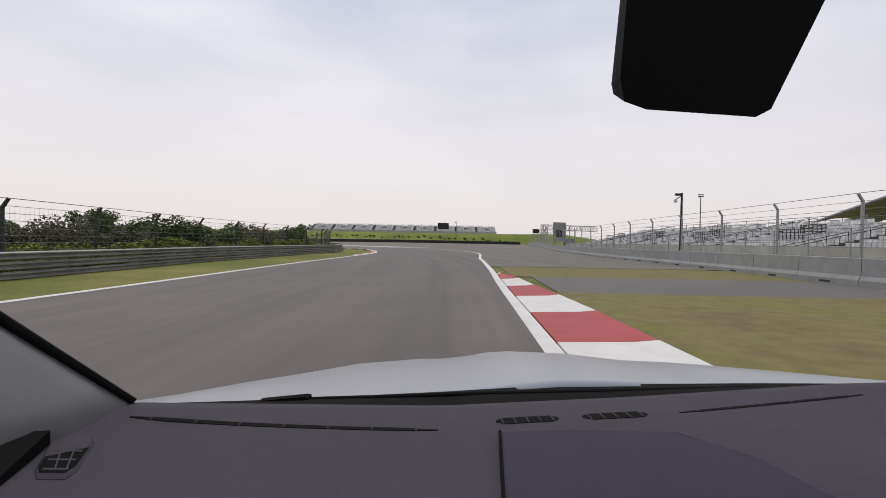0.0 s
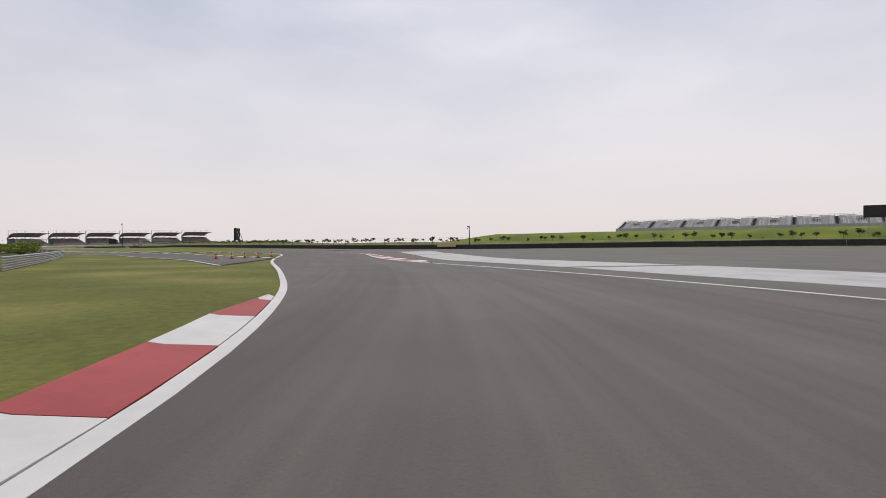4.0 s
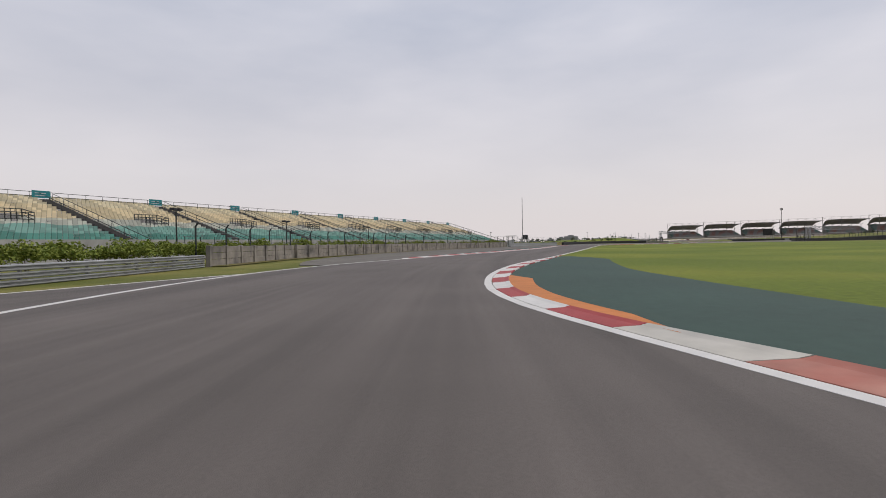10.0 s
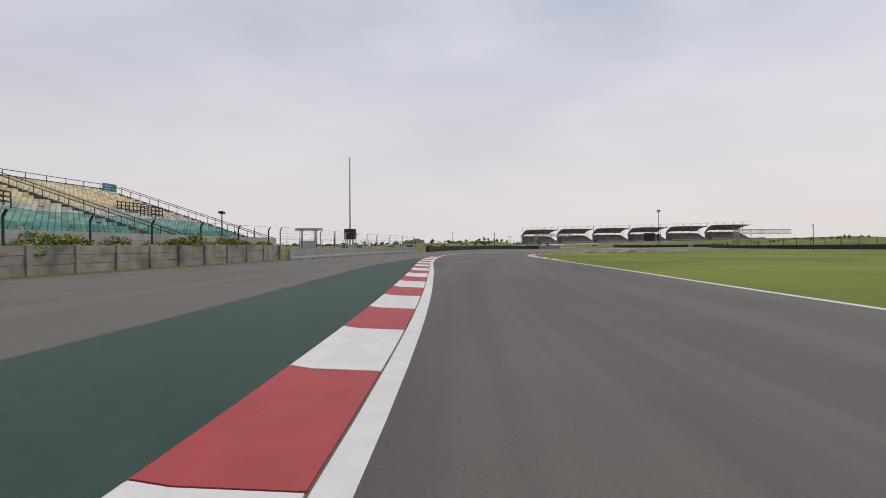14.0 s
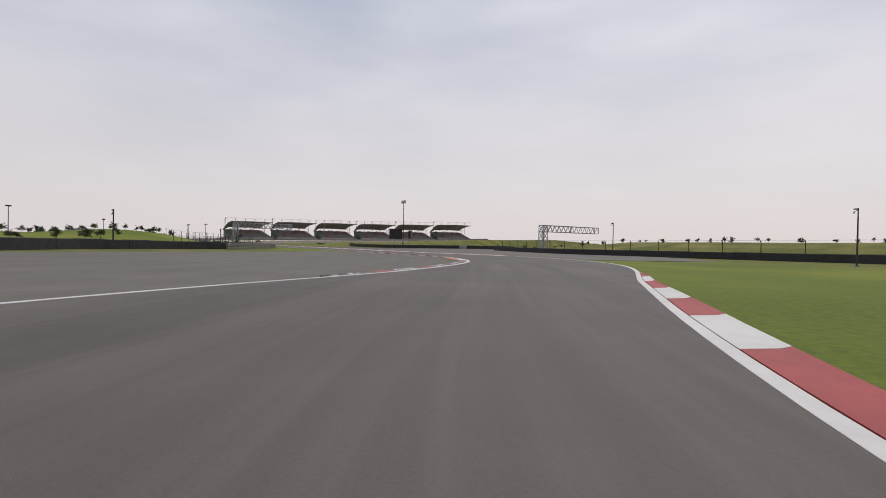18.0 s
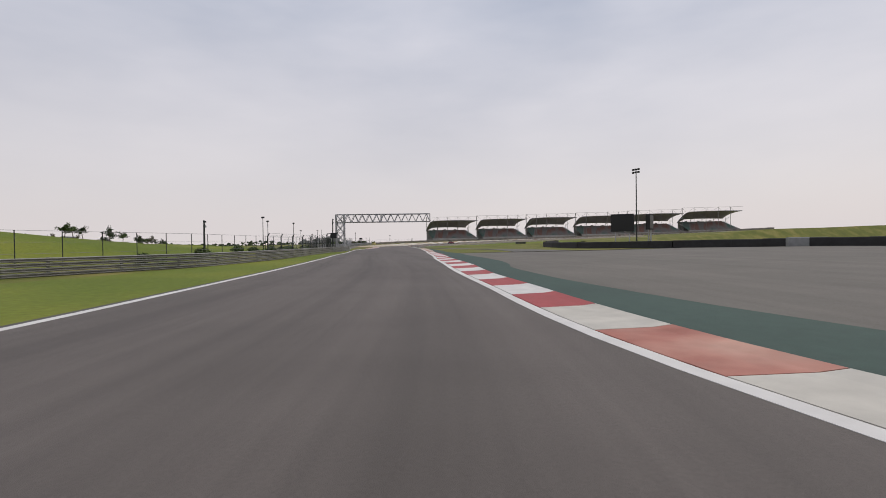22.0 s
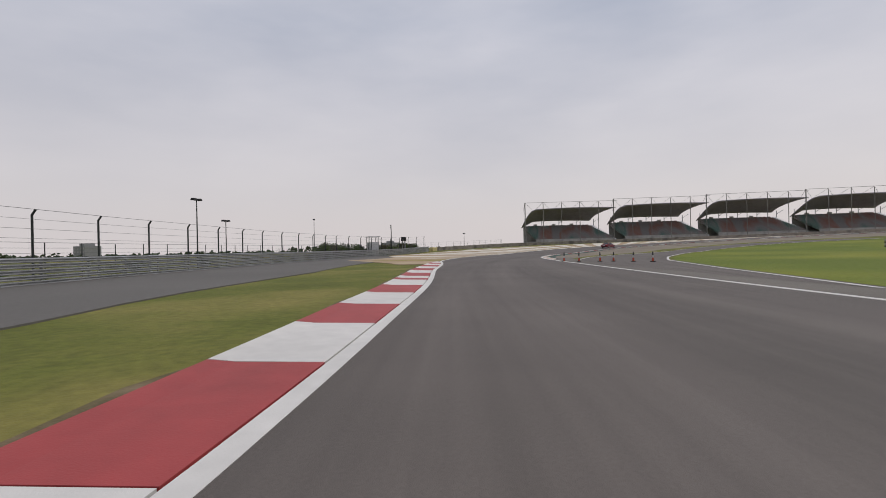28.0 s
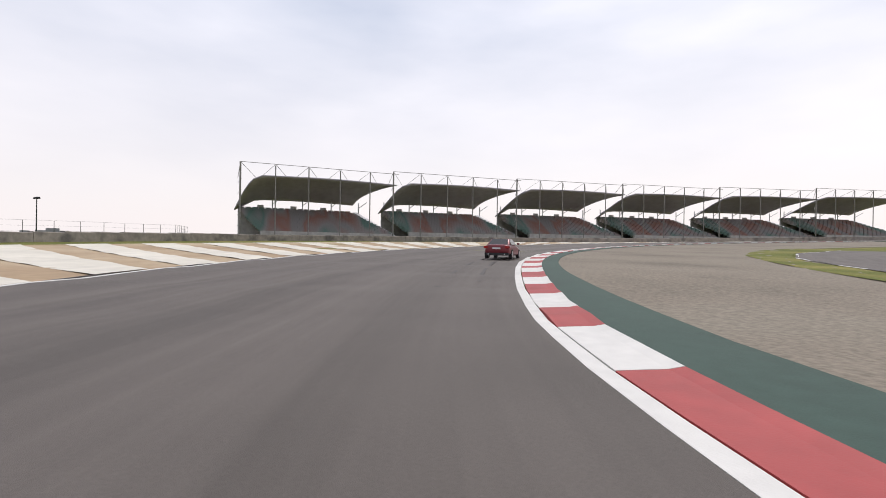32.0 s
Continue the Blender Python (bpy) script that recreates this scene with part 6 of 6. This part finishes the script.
plant(thick, [(x, y - 0.2 + R4.uniform(-0.3, 0.2), rise(x, y)) for x, y in xy if math.hypot(x + 687, y - 258.2) > 3.6], R4, 0.85, 1.25)

def far_woods():
    """A low, broken line of woods all round, far off."""
    rng = random.Random(11)
    v, f = [], []
    for k in range(5200):
        a = rng.uniform(0, 2 * math.pi)
        clump = 0.5 + 0.5 * math.sin(a * 23) * math.sin(a * 9 + 1.3)
        d = rng.uniform(760, 1250)
        x, y = -330 + d * math.cos(a), 200 + d * math.sin(a) * 0.9
        h = (2.0 + 7.0 * clump * rng.random()) * (d / 900)
        w = rng.uniform(1.4, 3.6)
        z = rng.uniform(0.0, max(0.5, h - 1.5))
        p = Vector((x, y, 0.8 + z))
        for q in range(3):
            e = Vector((rng.gauss(0, 1), rng.gauss(0, 1), rng.gauss(0, 0.5))).normalized() * w
            g = e.cross(Vector((rng.gauss(0, 1), rng.gauss(0, 1), rng.gauss(0, 1)))).normalized() * w * 0.7
            o = len(v)
            c = p + Vector((rng.gauss(0, 1), rng.gauss(0, 1), rng.gauss(0, 0.3))) * w * 0.5
            v += [tuple(c - e), tuple(c + g), tuple(c + e), tuple(c - g)]
            f.append((o, o + 1, o + 2, o + 3))
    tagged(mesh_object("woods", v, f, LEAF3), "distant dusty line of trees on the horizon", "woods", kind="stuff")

far_woods()

# ================= cones =================
def make_cone():
    root = thing("traffic_cone", "orange traffic cone with a dark base", "traffic cone", "traffic cones")
    Build().box((-0.19, -0.19, 0), (0.19, 0.19, 0.05)).make("base", DARK, root)
    for z0, z1, r0, r1, m in ((0.05, 0.3, 0.15, 0.108, CONE), (0.3, 0.45, 0.108, 0.084, WORN), (0.45, 0.72, 0.084, 0.04, CONE)):
        Build().bar((0, 0, z0), (0, 0, z1), r0, 14, r1).make("cone_body" if m is CONE else "reflective_band", m, root)
    return root

cone = make_cone()
spots = [(-62.5, 127.6), (-62.3, 129.4), (-62.4, 131.2), (-62.8, 133.3), (-62.9, 135.4)]
cone.matrix_basis = pose(*spots[0], 0.0)
for i, (x, y) in enumerate(spots[1:]):
    copy_thing(cone, pose(x, y, 0.0, 0, 0, 37 * i))

# ================= far buildings and chimneys =================
def tower(x, y, w, d, h, yaw):
    root = thing("tower_block", "hazy grey tower block far away", "building", "far buildings", at=pose(x, y, 0, 0, 0, yaw))
    Build().box((-w / 2, -d / 2, -1), (w / 2, d / 2, h)).make("wall", CONCRETE, root)
    Build().box((-w / 5, -d / 3, h), (w / 5, d / 3, h + 3)).make("roof_plant", CONCRETE, root)
    b = Build()
    for i in range(int(w / 6)):
        for j in range(int(h / 4)):
            x0, z0 = -w / 2 + 2 + i * 6, 2 + j * 4
            b.box((x0, -d / 2 - 0.1, z0), (x0 + 3, -d / 2 + 0.2, z0 + 2))
            b.box((x0, d / 2 - 0.2, z0), (x0 + 3, d / 2 + 0.1, z0 + 2))
    b = b.make("window_band", SEATWALL, root)
    b["kind"] = "stuff"

tower(-1470, 258, 34, 20, 15, 90)
tower(-1450, 232, 22, 18, 11, 90)
tower(-1440, 205, 16, 14, 9, 90)
tower(-1189, -96, 24, 18, 14, 57)
for x, y, h in ((-760, 20, 15), (-752, 40, 18), (-700, 30, 11), (-706, 36, 12)):
    c = thing("chimney", "slim dark industrial chimney far away", "chimney", "far chimneys", at=pose(x, y, 0.8))
    Build().bar((0, 0, -1), (0, 0, h), 0.55, 10, 0.4).make("stack", POST, c)
    Build().bar((0, 0, h), (0, 0, h + 0.4), 0.5, 10).make("cap", POST, c)

# ================= red saloon car ahead =================
REDCAR = mat("dark red car paint", (0.15, 0.018, 0.026), 0.3, 0.25, vary=0.03, spec=0.5)
CARGLASS = mat("dark car glass", (0.015, 0.016, 0.018), 0.1, 0.0, vary=0.02, spec=0.6)
TAIL = mat("red tail lamp", (0.3, 0.015, 0.015), 0.25, vary=0.05)
ALLOY = mat("wheel alloy", (0.4, 0.4, 0.41), 0.4, 0.8, vary=0.05)

def wheel(parent, x, y, r, w):
    t = Build()
    t.loft([[(x + dx, y + rr * math.cos(k * math.pi / 12), r + rr * math.sin(k * math.pi / 12)) for k in range(24)] for dx, rr in ((-w / 2, r * 0.7), (-w / 2, r * 0.94), (-w / 2 + 0.03, r), (w / 2 - 0.03, r), (w / 2, r * 0.94), (w / 2, r * 0.7))])
    o = t.make("wheel", DARK, parent, "black tyre")
    Build().loft([[(x + dx, y + rr * math.cos(k * math.pi / 8), r + rr * math.sin(k * math.pi / 8)) for k in range(16)] for dx, rr in ((-w / 2 - 0.01, r * 0.66), (w / 2 + 0.01, r * 0.66))]).make("rim", ALLOY, o)

def saloon(at):
    root = thing("saloon_car", "dark red saloon car on the track", "car", at=at)
    # the front is towards +y
    b = Build()
    sec = ((-2.25, 0.62, 0.42, 0.86), (-2.15, 0.84, 0.3, 0.98), (-1.7, 0.9, 0.22, 1.0), (-0.9, 0.92, 0.2, 0.98), (0.6, 0.92, 0.2, 0.96), (1.4, 0.91, 0.22, 0.9), (1.95, 0.86, 0.26, 0.78), (2.25, 0.66, 0.36, 0.64))
    rings = []
    for y, hw, z0, z1 in sec:
        m = (z0 + z1) / 2
        rings.append([(-hw * 0.9, y, z0), (hw * 0.9, y, z0), (hw, y, z0 + 0.12), (hw * 1.0, y, m), (hw * 0.95, y, z1 - 0.08), (hw * 0.78, y, z1), (-hw * 0.78, y, z1), (-hw * 0.95, y, z1 - 0.08), (-hw, y, m), (-hw, y, z0 + 0.12)])
    b.loft(rings)
    body = b.make("body", REDCAR, root, smooth=True)
    soft = body.modifiers.new("rounding", "SUBSURF")
    soft.levels = soft.render_levels = 2
    c = Build()
    c.loft([[(-hw, y, z), (hw, y, z), (hw * k, y2, z2), (-hw * k, y2, z2)] for hw, y, z, k, y2, z2 in ((0.8, -1.75, 0.94, 0.78, -1.05, 1.38), (0.82, 1.05, 0.92, 0.76, 0.25, 1.38))], closed=True)
    cabin = c.make("cabin", REDCAR, root, smooth=True)
    edge = cabin.modifiers.new("rounding", "BEVEL")
    edge.width, edge.segments = 0.07, 3
    for sx in (-1, 1):
        Build().add([(sx * 0.835, -1.35, 0.98), (sx * 0.835, 0.75, 0.96), (sx * 0.64, 0.2, 1.34), (sx * 0.64, -0.95, 1.34)], [(0, 1, 2, 3) if sx > 0 else (3, 2, 1, 0)]).make("side_window", CARGLASS, root)
        tl = Build()
        tl.box((sx * 0.72 - 0.16, -2.24, 0.72), (sx * 0.72 + 0.16, -2.1, 0.86)).make("tail_light", TAIL, root)
        Build().box((sx * 0.98 - 0.1, 0.5, 0.98), (sx * 0.98 + 0.1, 0.62, 1.12)).make("door_mirror", REDCAR, root)
        Build().bar((sx * 0.55, -2.32, 0.32), (sx * 0.55, -2.1, 0.32), 0.05, 10).make("exhaust_pipe", ALLOY, root)
        for y in (-1.38, 1.42):
            wheel(root, sx * 0.82, y, 0.33, 0.22)
    Build().add([(-0.66, -1.72, 0.985), (0.66, -1.72, 0.985), (0.54, -1.08, 1.37), (-0.54, -1.08, 1.37)], [(0, 1, 2, 3)]).make("rear_window", CARGLASS, root)
    Build().add([(0.66, 1.0, 0.98), (-0.66, 1.0, 0.98), (-0.54, 0.3, 1.37), (0.54, 0.3, 1.37)], [(0, 1, 2, 3)]).make("windscreen", CARGLASS, root)
    Build().box((-0.27, -2.275, 0.66), (0.27, -2.24, 0.78)).make("number_plate", PALE, root)
    Build().box((-0.8, -2.28, 0.24), (0.8, -2.1, 0.42)).make("rear_bumper", DARK, root)
    return root

saloon(pose(-688.2, 317.0, 0.0, 0, 0, 36))

# ================= the silver car that carries the view, at its starting place =================
SILVER = mat("silver blue car paint", (0.29, 0.305, 0.335), 0.28, 0.35, vary=0.03, spec=0.5)
DASH = mat("dark grey dashboard plastic", (0.054, 0.046, 0.058), 0.75, spec=0.12, vary=0.06, fine=30, coarse=3, bump=0.25, bump_scale=500)
TRIM = mat("grey pillar trim", (0.15, 0.15, 0.148), 0.8, spec=0.1, vary=0.05, fine=20, coarse=3)
BLACK = mat("black plastic", (0.006, 0.006, 0.006), 0.8, spec=0.04, vary=0.06, fine=20)

def own_car():
    """Hood, cowl, dashboard, pillar trim and mirror, seen from the driver's eye."""
    root = thing("silver_car", "silver car with open dark dashboard and hood", "car", at=pose(0, 0, EYE, 0, 0, -3.9) @ pose(0, 0, 0, 0, -0.9, 0) @ pose(0, 0, -EYE))
    E = EYE
    far_y = table((-0.78, 0.7), (-0.54, 0.85), (0, 1.0), (0.4, 1.06), (0.9, 1.1), (1.25, 1.08))
    far_z = table((-0.78, -0.262), (-0.54, -0.281), (0, -0.335), (0.4, -0.335), (0.9, -0.315), (1.25, -0.3))

    def top(x, y):
        t = max(0.0, (far_y(x) - y) / max(0.1, far_y(x) - 0.4))
        bulge = 0.05 * math.exp(-((x - 0.68) / 0.2) ** 2 - ((y - 0.5) / 0.16) ** 2)
        return -0.298 + (far_z(x) + 0.298) * (1 - t) ** 3 - 0.12 * max(0.0, t - 0.72) ** 2 + bulge

    def sheet(name, material, xs, near, far, height, m=14, thick=0.04):
        v = []
        for j in range(m):
            for x in xs:
                y = near(x) + (far(x) - near(x)) * j / (m - 1)
                v.append((x, y, E + height(x, y)))
        n = len(xs)
        f = [(j * n + i, j * n + i + 1, (j + 1) * n + i + 1, (j + 1) * n + i) for j in range(m - 1) for i in range(n - 1)]
        o = mesh_object(name, v, f, material, root, smooth=True)
        so = o.modifiers.new("thickness", "SOLIDIFY")
        so.thickness, so.offset = thick, -1
        return o

    sheet("dashboard", DASH, np.linspace(-0.78, 1.25, 41), lambda x: 0.34, far_y, top, 22)

    def slot(name, x0, x1, y0, y1, ribs, width):
        """A recessed-looking black slot on the dashboard with small ribs."""
        b = Build()
        rings = []
        for i in range(9):
            x, y = x0 + (x1 - x0) * i / 8, y0 + (y1 - y0) * i / 8
            h = width * (0.3 if i in (0, 8) else 1.0)
            rings.append([(x, y - h, E + top(x, y - h) - 0.01), (x, y - h, E + top(x, y - h) + 0.001), (x, y + h, E + top(x, y + h) + 0.001), (x, y + h, E + top(x, y + h) - 0.01)])
        o = b.loft(rings).make(name, BLACK, root)
        for r in range(ribs):
            x, y = x0 + (x1 - x0) * (r + 0.5) / ribs, y0 + (y1 - y0) * (r + 0.5) / ribs
            Build().bar((x, y - width, E + top(x, y - width) + 0.001), (x, y + width, E + top(x, y + width) + 0.001), 0.0014, 4).make("vent_rib", DASH, o)

    slot("defroster_vent", -0.51, -0.006, 0.8, 0.8, 7, 0.007)
    slot("defroster_vent", 0.437, 0.86, 0.9, 1.0, 6, 0.006)
    slot("air_vent", 0.094, 0.207, 0.85, 0.87, 5, 0.019)
    slot("air_vent", 0.252, 0.375, 0.875, 0.895, 5, 0.019)
    PANEL = mat("dark bluish panel plastic", (0.036, 0.031, 0.046), 0.7, spec=0.12, vary=0.05, fine=20, bump=0.15, bump_scale=500)
    ring = [(0.087, 0.752), (0.2, 0.762), (0.36, 0.752), (0.43, 0.66), (0.47, 0.44), (0.058, 0.44)]
    Build().loft([[(x + (0.25 - x) * e, y + (0.6 - y) * e, E + top(x, y) * 0.3 - 0.298 * 0.7 + z) for x, y in ring] for e, z in ((0, -0.02), (0, 0.004), (0.04, 0.01))]).make("display_panel", PANEL, root)
    Build().bar((0.09, 0.757, E - 0.294), (0.06, 0.44, E - 0.294), 0.003, 5).make("panel_groove", BLACK, root)
    Build().bar((0.36, 0.755, E - 0.2945), (0.43, 0.66, E - 0.2945), 0.0022, 5).bar((0.43, 0.66, E - 0.2945), (0.47, 0.44, E - 0.2945), 0.0022, 5).make("panel_groove", BLACK, root)
    quad = [Vector((-0.575, 0.726, 0)), Vector((-0.511, 0.726, 0)), Vector((-0.465, 0.612, 0)), Vector((-0.511, 0.612, 0))]
    mid = sum(quad, Vector()) / 4
    def vent_ring(k, z):
        """The vent's outline with cut corners, shrunk about its middle."""
        out = []
        for a, b in zip(quad, quad[1:] + quad[:1]):
            out += [mid + (a.lerp(b, t) - mid) * k + Vector((0, 0, E + z)) for t in (0.16, 0.84)]
        return [tuple(p) for p in out]
    o = Build().loft([vent_ring(1.12, -0.33), vent_ring(1.12, -0.296), vent_ring(1.0, -0.292), vent_ring(0.98, -0.3)]).make("side_vent", DASH, root)
    Build().loft([vent_ring(0.96, -0.32), vent_ring(0.96, -0.2945)]).make("vent_opening", BLACK, o)
    for k in range(4):
        t = (k + 0.6) / 4.2
        Build().bar(tuple(quad[0].lerp(quad[3], t) + Vector((0.008, 0, E - 0.294))), tuple(quad[1].lerp(quad[2], t) + Vector((-0.008, 0, E - 0.294))), 0.0014, 4).make("vent_rib", TRIM, o)
    for k in (0.36, 0.68):
        Build().bar(tuple(quad[0].lerp(quad[1], k) + Vector((0, -0.012, E - 0.294))), tuple(quad[3].lerp(quad[2], k) + Vector((0, 0.012, E - 0.294))), 0.0014, 4).make("vent_rib", DASH, o)
    # windscreen pillar trim with its dark seal
    A, B = Vector((-0.86, 0.77, -0.03)), Vector((-0.535, 0.852, -0.285))
    C, D = Vector((-0.64, 0.58, -0.29)), Vector((-0.8, 0.42, 0.0))
    v, n = [], 7
    for j in range(n):
        for i in range(n):
            u, w = i / (n - 1), j / (n - 1)
            p = A.lerp(B, u).lerp(D.lerp(C, u), w) + Vector((0.022, -0.02, -0.004)) * math.sin(math.pi * w)
            v.append((p.x, p.y, E + p.z))
    f = [(j * n + i, j * n + i + 1, (j + 1) * n + i + 1, (j + 1) * n + i) for j in range(n - 1) for i in range(n - 1)]
    pt = mesh_object("pillar_trim", v, f, TRIM, root, smooth=True)
    so = pt.modifiers.new("thickness", "SOLIDIFY")
    so.thickness, so.offset = 0.02, 1
    Build().bar((A.x, A.y, E + A.z + 0.012), (B.x, B.y, E + B.z + 0.004), 0.011, 8, 0.006).make("pillar_seal", BLACK, root)
    # black block over the dashboard's end, put there for the door's shadow
    Build().loft([[(-0.8, 0.66, E + z), (-0.56, 0.7, E + z), (-0.46, 0.3, E + z - 0.05), (-0.8, 0.3, E + z - 0.05)] for z in (-0.42, -0.272)]).make("dashboard_end", BLACK, root)
    # cowl, wipers, hood
    cowl_y = table((-0.6, 0.92), (-0.4, 1.06), (0, 1.2), (0.3, 1.27), (0.8, 1.26), (1.2, 1.16))
    cowl_z = table((-0.6, -0.3), (-0.4, -0.337), (0, -0.36), (0.3, -0.362), (0.8, -0.353), (1.2, -0.325))
    sheet("cowl", BLACK, np.linspace(-0.58, 1.2, 25), lambda x: far_y(x) - 0.03, cowl_y, lambda x, y: (far_z(x) - 0.012) + (cowl_z(x) - far_z(x) + 0.004) * max(0.0, (y - far_y(x)) / max(0.03, cowl_y(x) - far_y(x))), 6, 0.03)
    Build().bar((-0.36, 1.06, E - 0.346), (0.1, 1.17, E - 0.364), 0.006, 6).bar((0.1, 1.17, E - 0.364), (0.8, 1.2, E - 0.356), 0.006, 6).make("wiper", BLACK, root)
    Build().loft([[(-0.39 + c, 1.03, E + z), (-0.29 - c, 1.06, E + z), (-0.29 - c, 1.09 - c, E + z), (-0.39 + c, 1.06 - c, E + z)] for z, c in ((-0.356, 0), (-0.341, 0), (-0.337, 0.008))]).make("wiper_cover", BLACK, root)
    hood_y = table((-0.66, 1.16), (-0.63, 1.45), (-0.572, 1.75), (-0.46, 1.96), (-0.348, 2.08), (-0.1, 2.17), (0.294, 2.2), (0.55, 2.18), (0.764, 2.1), (0.93, 1.97), (1.07, 1.8), (1.163, 1.45), (1.2, 1.2))
    hood_z = table((-0.66, -0.39), (-0.63, -0.448), (-0.572, -0.489), (-0.46, -0.512), (-0.348, -0.519), (0.0, -0.52), (0.12, -0.508), (0.2, -0.494), (0.294, -0.491), (0.5, -0.495), (0.764, -0.505), (1.07, -0.464), (1.163, -0.409), (1.2, -0.36))

    def hood_top(x, y):
        t = min(1.0, max(0.0, (y - cowl_y(x) + 0.03) / max(0.05, hood_y(x) - cowl_y(x) + 0.03)))
        near = cowl_z(x) - 0.012 + 0.012 * math.exp(-((x - 0.35) / 0.22) ** 2)
        return near + (hood_z(x) - near) * t + 0.012 * math.sin(math.pi * t)

    sheet("hood", SILVER, np.linspace(-0.655, 1.19, 61), lambda x: cowl_y(x) - 0.03, hood_y, hood_top, 14, 0.025)
    # rear-view mirror from behind
    mr = Build()
    mr.loft([[(0.165, 0.45, E + 0.128), (0.185, 0.45, E + 0.121), (0.285, 0.45, E + 0.1145), (0.299, 0.45, E + 0.122), (0.352, 0.45, E + 0.232), (0.35, 0.45, E + 0.27), (0.17, 0.45, E + 0.27), (0.161, 0.45, E + 0.15)],
             [(0.172, 0.5, E + 0.15), (0.19, 0.5, E + 0.142), (0.28, 0.5, E + 0.136), (0.29, 0.5, E + 0.142), (0.335, 0.5, E + 0.232), (0.335, 0.5, E + 0.265), (0.18, 0.5, E + 0.265), (0.17, 0.5, E + 0.16)]])
    mr.make("rear_view_mirror", BLACK, root)
    Build().bar((0.25, 0.49, E + 0.2), (0.25, 0.6, E + 0.32), 0.02).make("mirror_stalk", BLACK, root)
    # body below, and wheels on the ground
    b = Build()
    rings = []
    for y, hw, z0, z1 in ((-2.2, 0.8, 0.4, 0.8), (-1.6, 0.92, 0.28, 0.95), (0.3, 0.93, 0.25, 0.98), (0.96, 0.93, 0.25, 1.0), (1.3, 0.92, 0.25, 0.98), (1.9, 0.8, 0.28, 0.88), (2.15, 0.6, 0.36, 0.8)):
        rings.append([(0.26 - hw * 0.9, y, z0), (0.26 + hw * 0.9, y, z0), (0.26 + hw, y, z0 + 0.1), (0.26 + hw * 0.97, y, z1), (0.26 - hw * 0.97, y, z1), (0.26 - hw, y, z0 + 0.1)])
    b.loft(rings)
    b.make("lower_body", SILVER, root)
    for sx in (-1, 1):
        for y in (-1.3, 1.5):
            wheel(root, 0.26 + sx * 0.84, y, 0.36, 0.24)

own_car()

tube = thing("delineator", "slim dark striped marker cone on the asphalt", "traffic cone", "marker cones", at=pose(-616.5, 279.9, 0))
Build().box((-0.17, -0.17, 0), (0.17, 0.17, 0.05)).make("base", DARK, tube)
for z0, z1, r0, r1, m in ((0.05, 0.36, 0.1, 0.075, CONE), (0.36, 0.56, 0.075, 0.062, WORN), (0.56, 0.88, 0.062, 0.04, DARK)):
    Build().bar((0, 0, z0), (0, 0, z1), r0, 12, r1).make("reflective_band" if m is WORN else "cone_body", m, tube)
for x, y in ((-614.9, 280.8), (-613.5, 282.3), (-612.8, 283.3), (-611, 284.3), (-609.5, 285.3)):
    copy_thing(tube, pose(x, y, 0))

# ================= the land climbs and tilts through the last bend =================
NEAR = LINE[ARC > 700][::2]
NEAR_S, NEAR_T = ARC[ARC > 700][::2], _T[ARC > 700][::2]

def climb(xy, bank=0.004):
    xy = np.atleast_2d(np.asarray(xy, float))
    out = np.zeros(len(xy))
    todo = np.where((xy[:, 0] < -640) & (xy[:, 1] > 200))[0]
    for part in np.array_split(todo, len(todo) // 2000 + 1):
        if not len(part):
            continue
        d = ((xy[part, None, :] - NEAR[None]) ** 2).sum(2)
        i = d.argmin(1)
        e = xy[part] - NEAR[i]
        s, l = NEAR_S[i], NEAR_T[i, 0] * e[:, 1] - NEAR_T[i, 1] * e[:, 0]
        u = np.maximum(0.0, s - 812.0)
        slope = np.where(u < 5, 0.0028 * u * u, 0.028 * (u - 2.5)) * np.clip(1 + l / 110, 0, 1)
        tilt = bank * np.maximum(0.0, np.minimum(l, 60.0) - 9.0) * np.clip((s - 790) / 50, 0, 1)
        out[part] = (slope + tilt) * np.clip(1 - (np.sqrt(d.min(1)) - 90) / 200, 0, 1)
    return out

def settle():
    flat = Matrix.Identity(4)
    for ob in list(scene.objects):
        if ob.type in ("CAMERA", "LIGHT") or (ob.parent and (ob.parent.parent or ob.parent.matrix_basis != flat)):
            continue
        if ob.matrix_basis != flat:
            # extra lift for the covered stands alone; the land below keeps its tilt
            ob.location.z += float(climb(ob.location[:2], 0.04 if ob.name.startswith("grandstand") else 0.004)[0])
        elif ob.type == "MESH":
            co = np.empty(len(ob.data.vertices) * 3)
            ob.data.vertices.foreach_get("co", co)
            co = co.reshape(-1, 3)
            co[:, 2] += climb(co[:, :2])
            ob.data.vertices.foreach_set("co", co.ravel())
            ob.data.update()

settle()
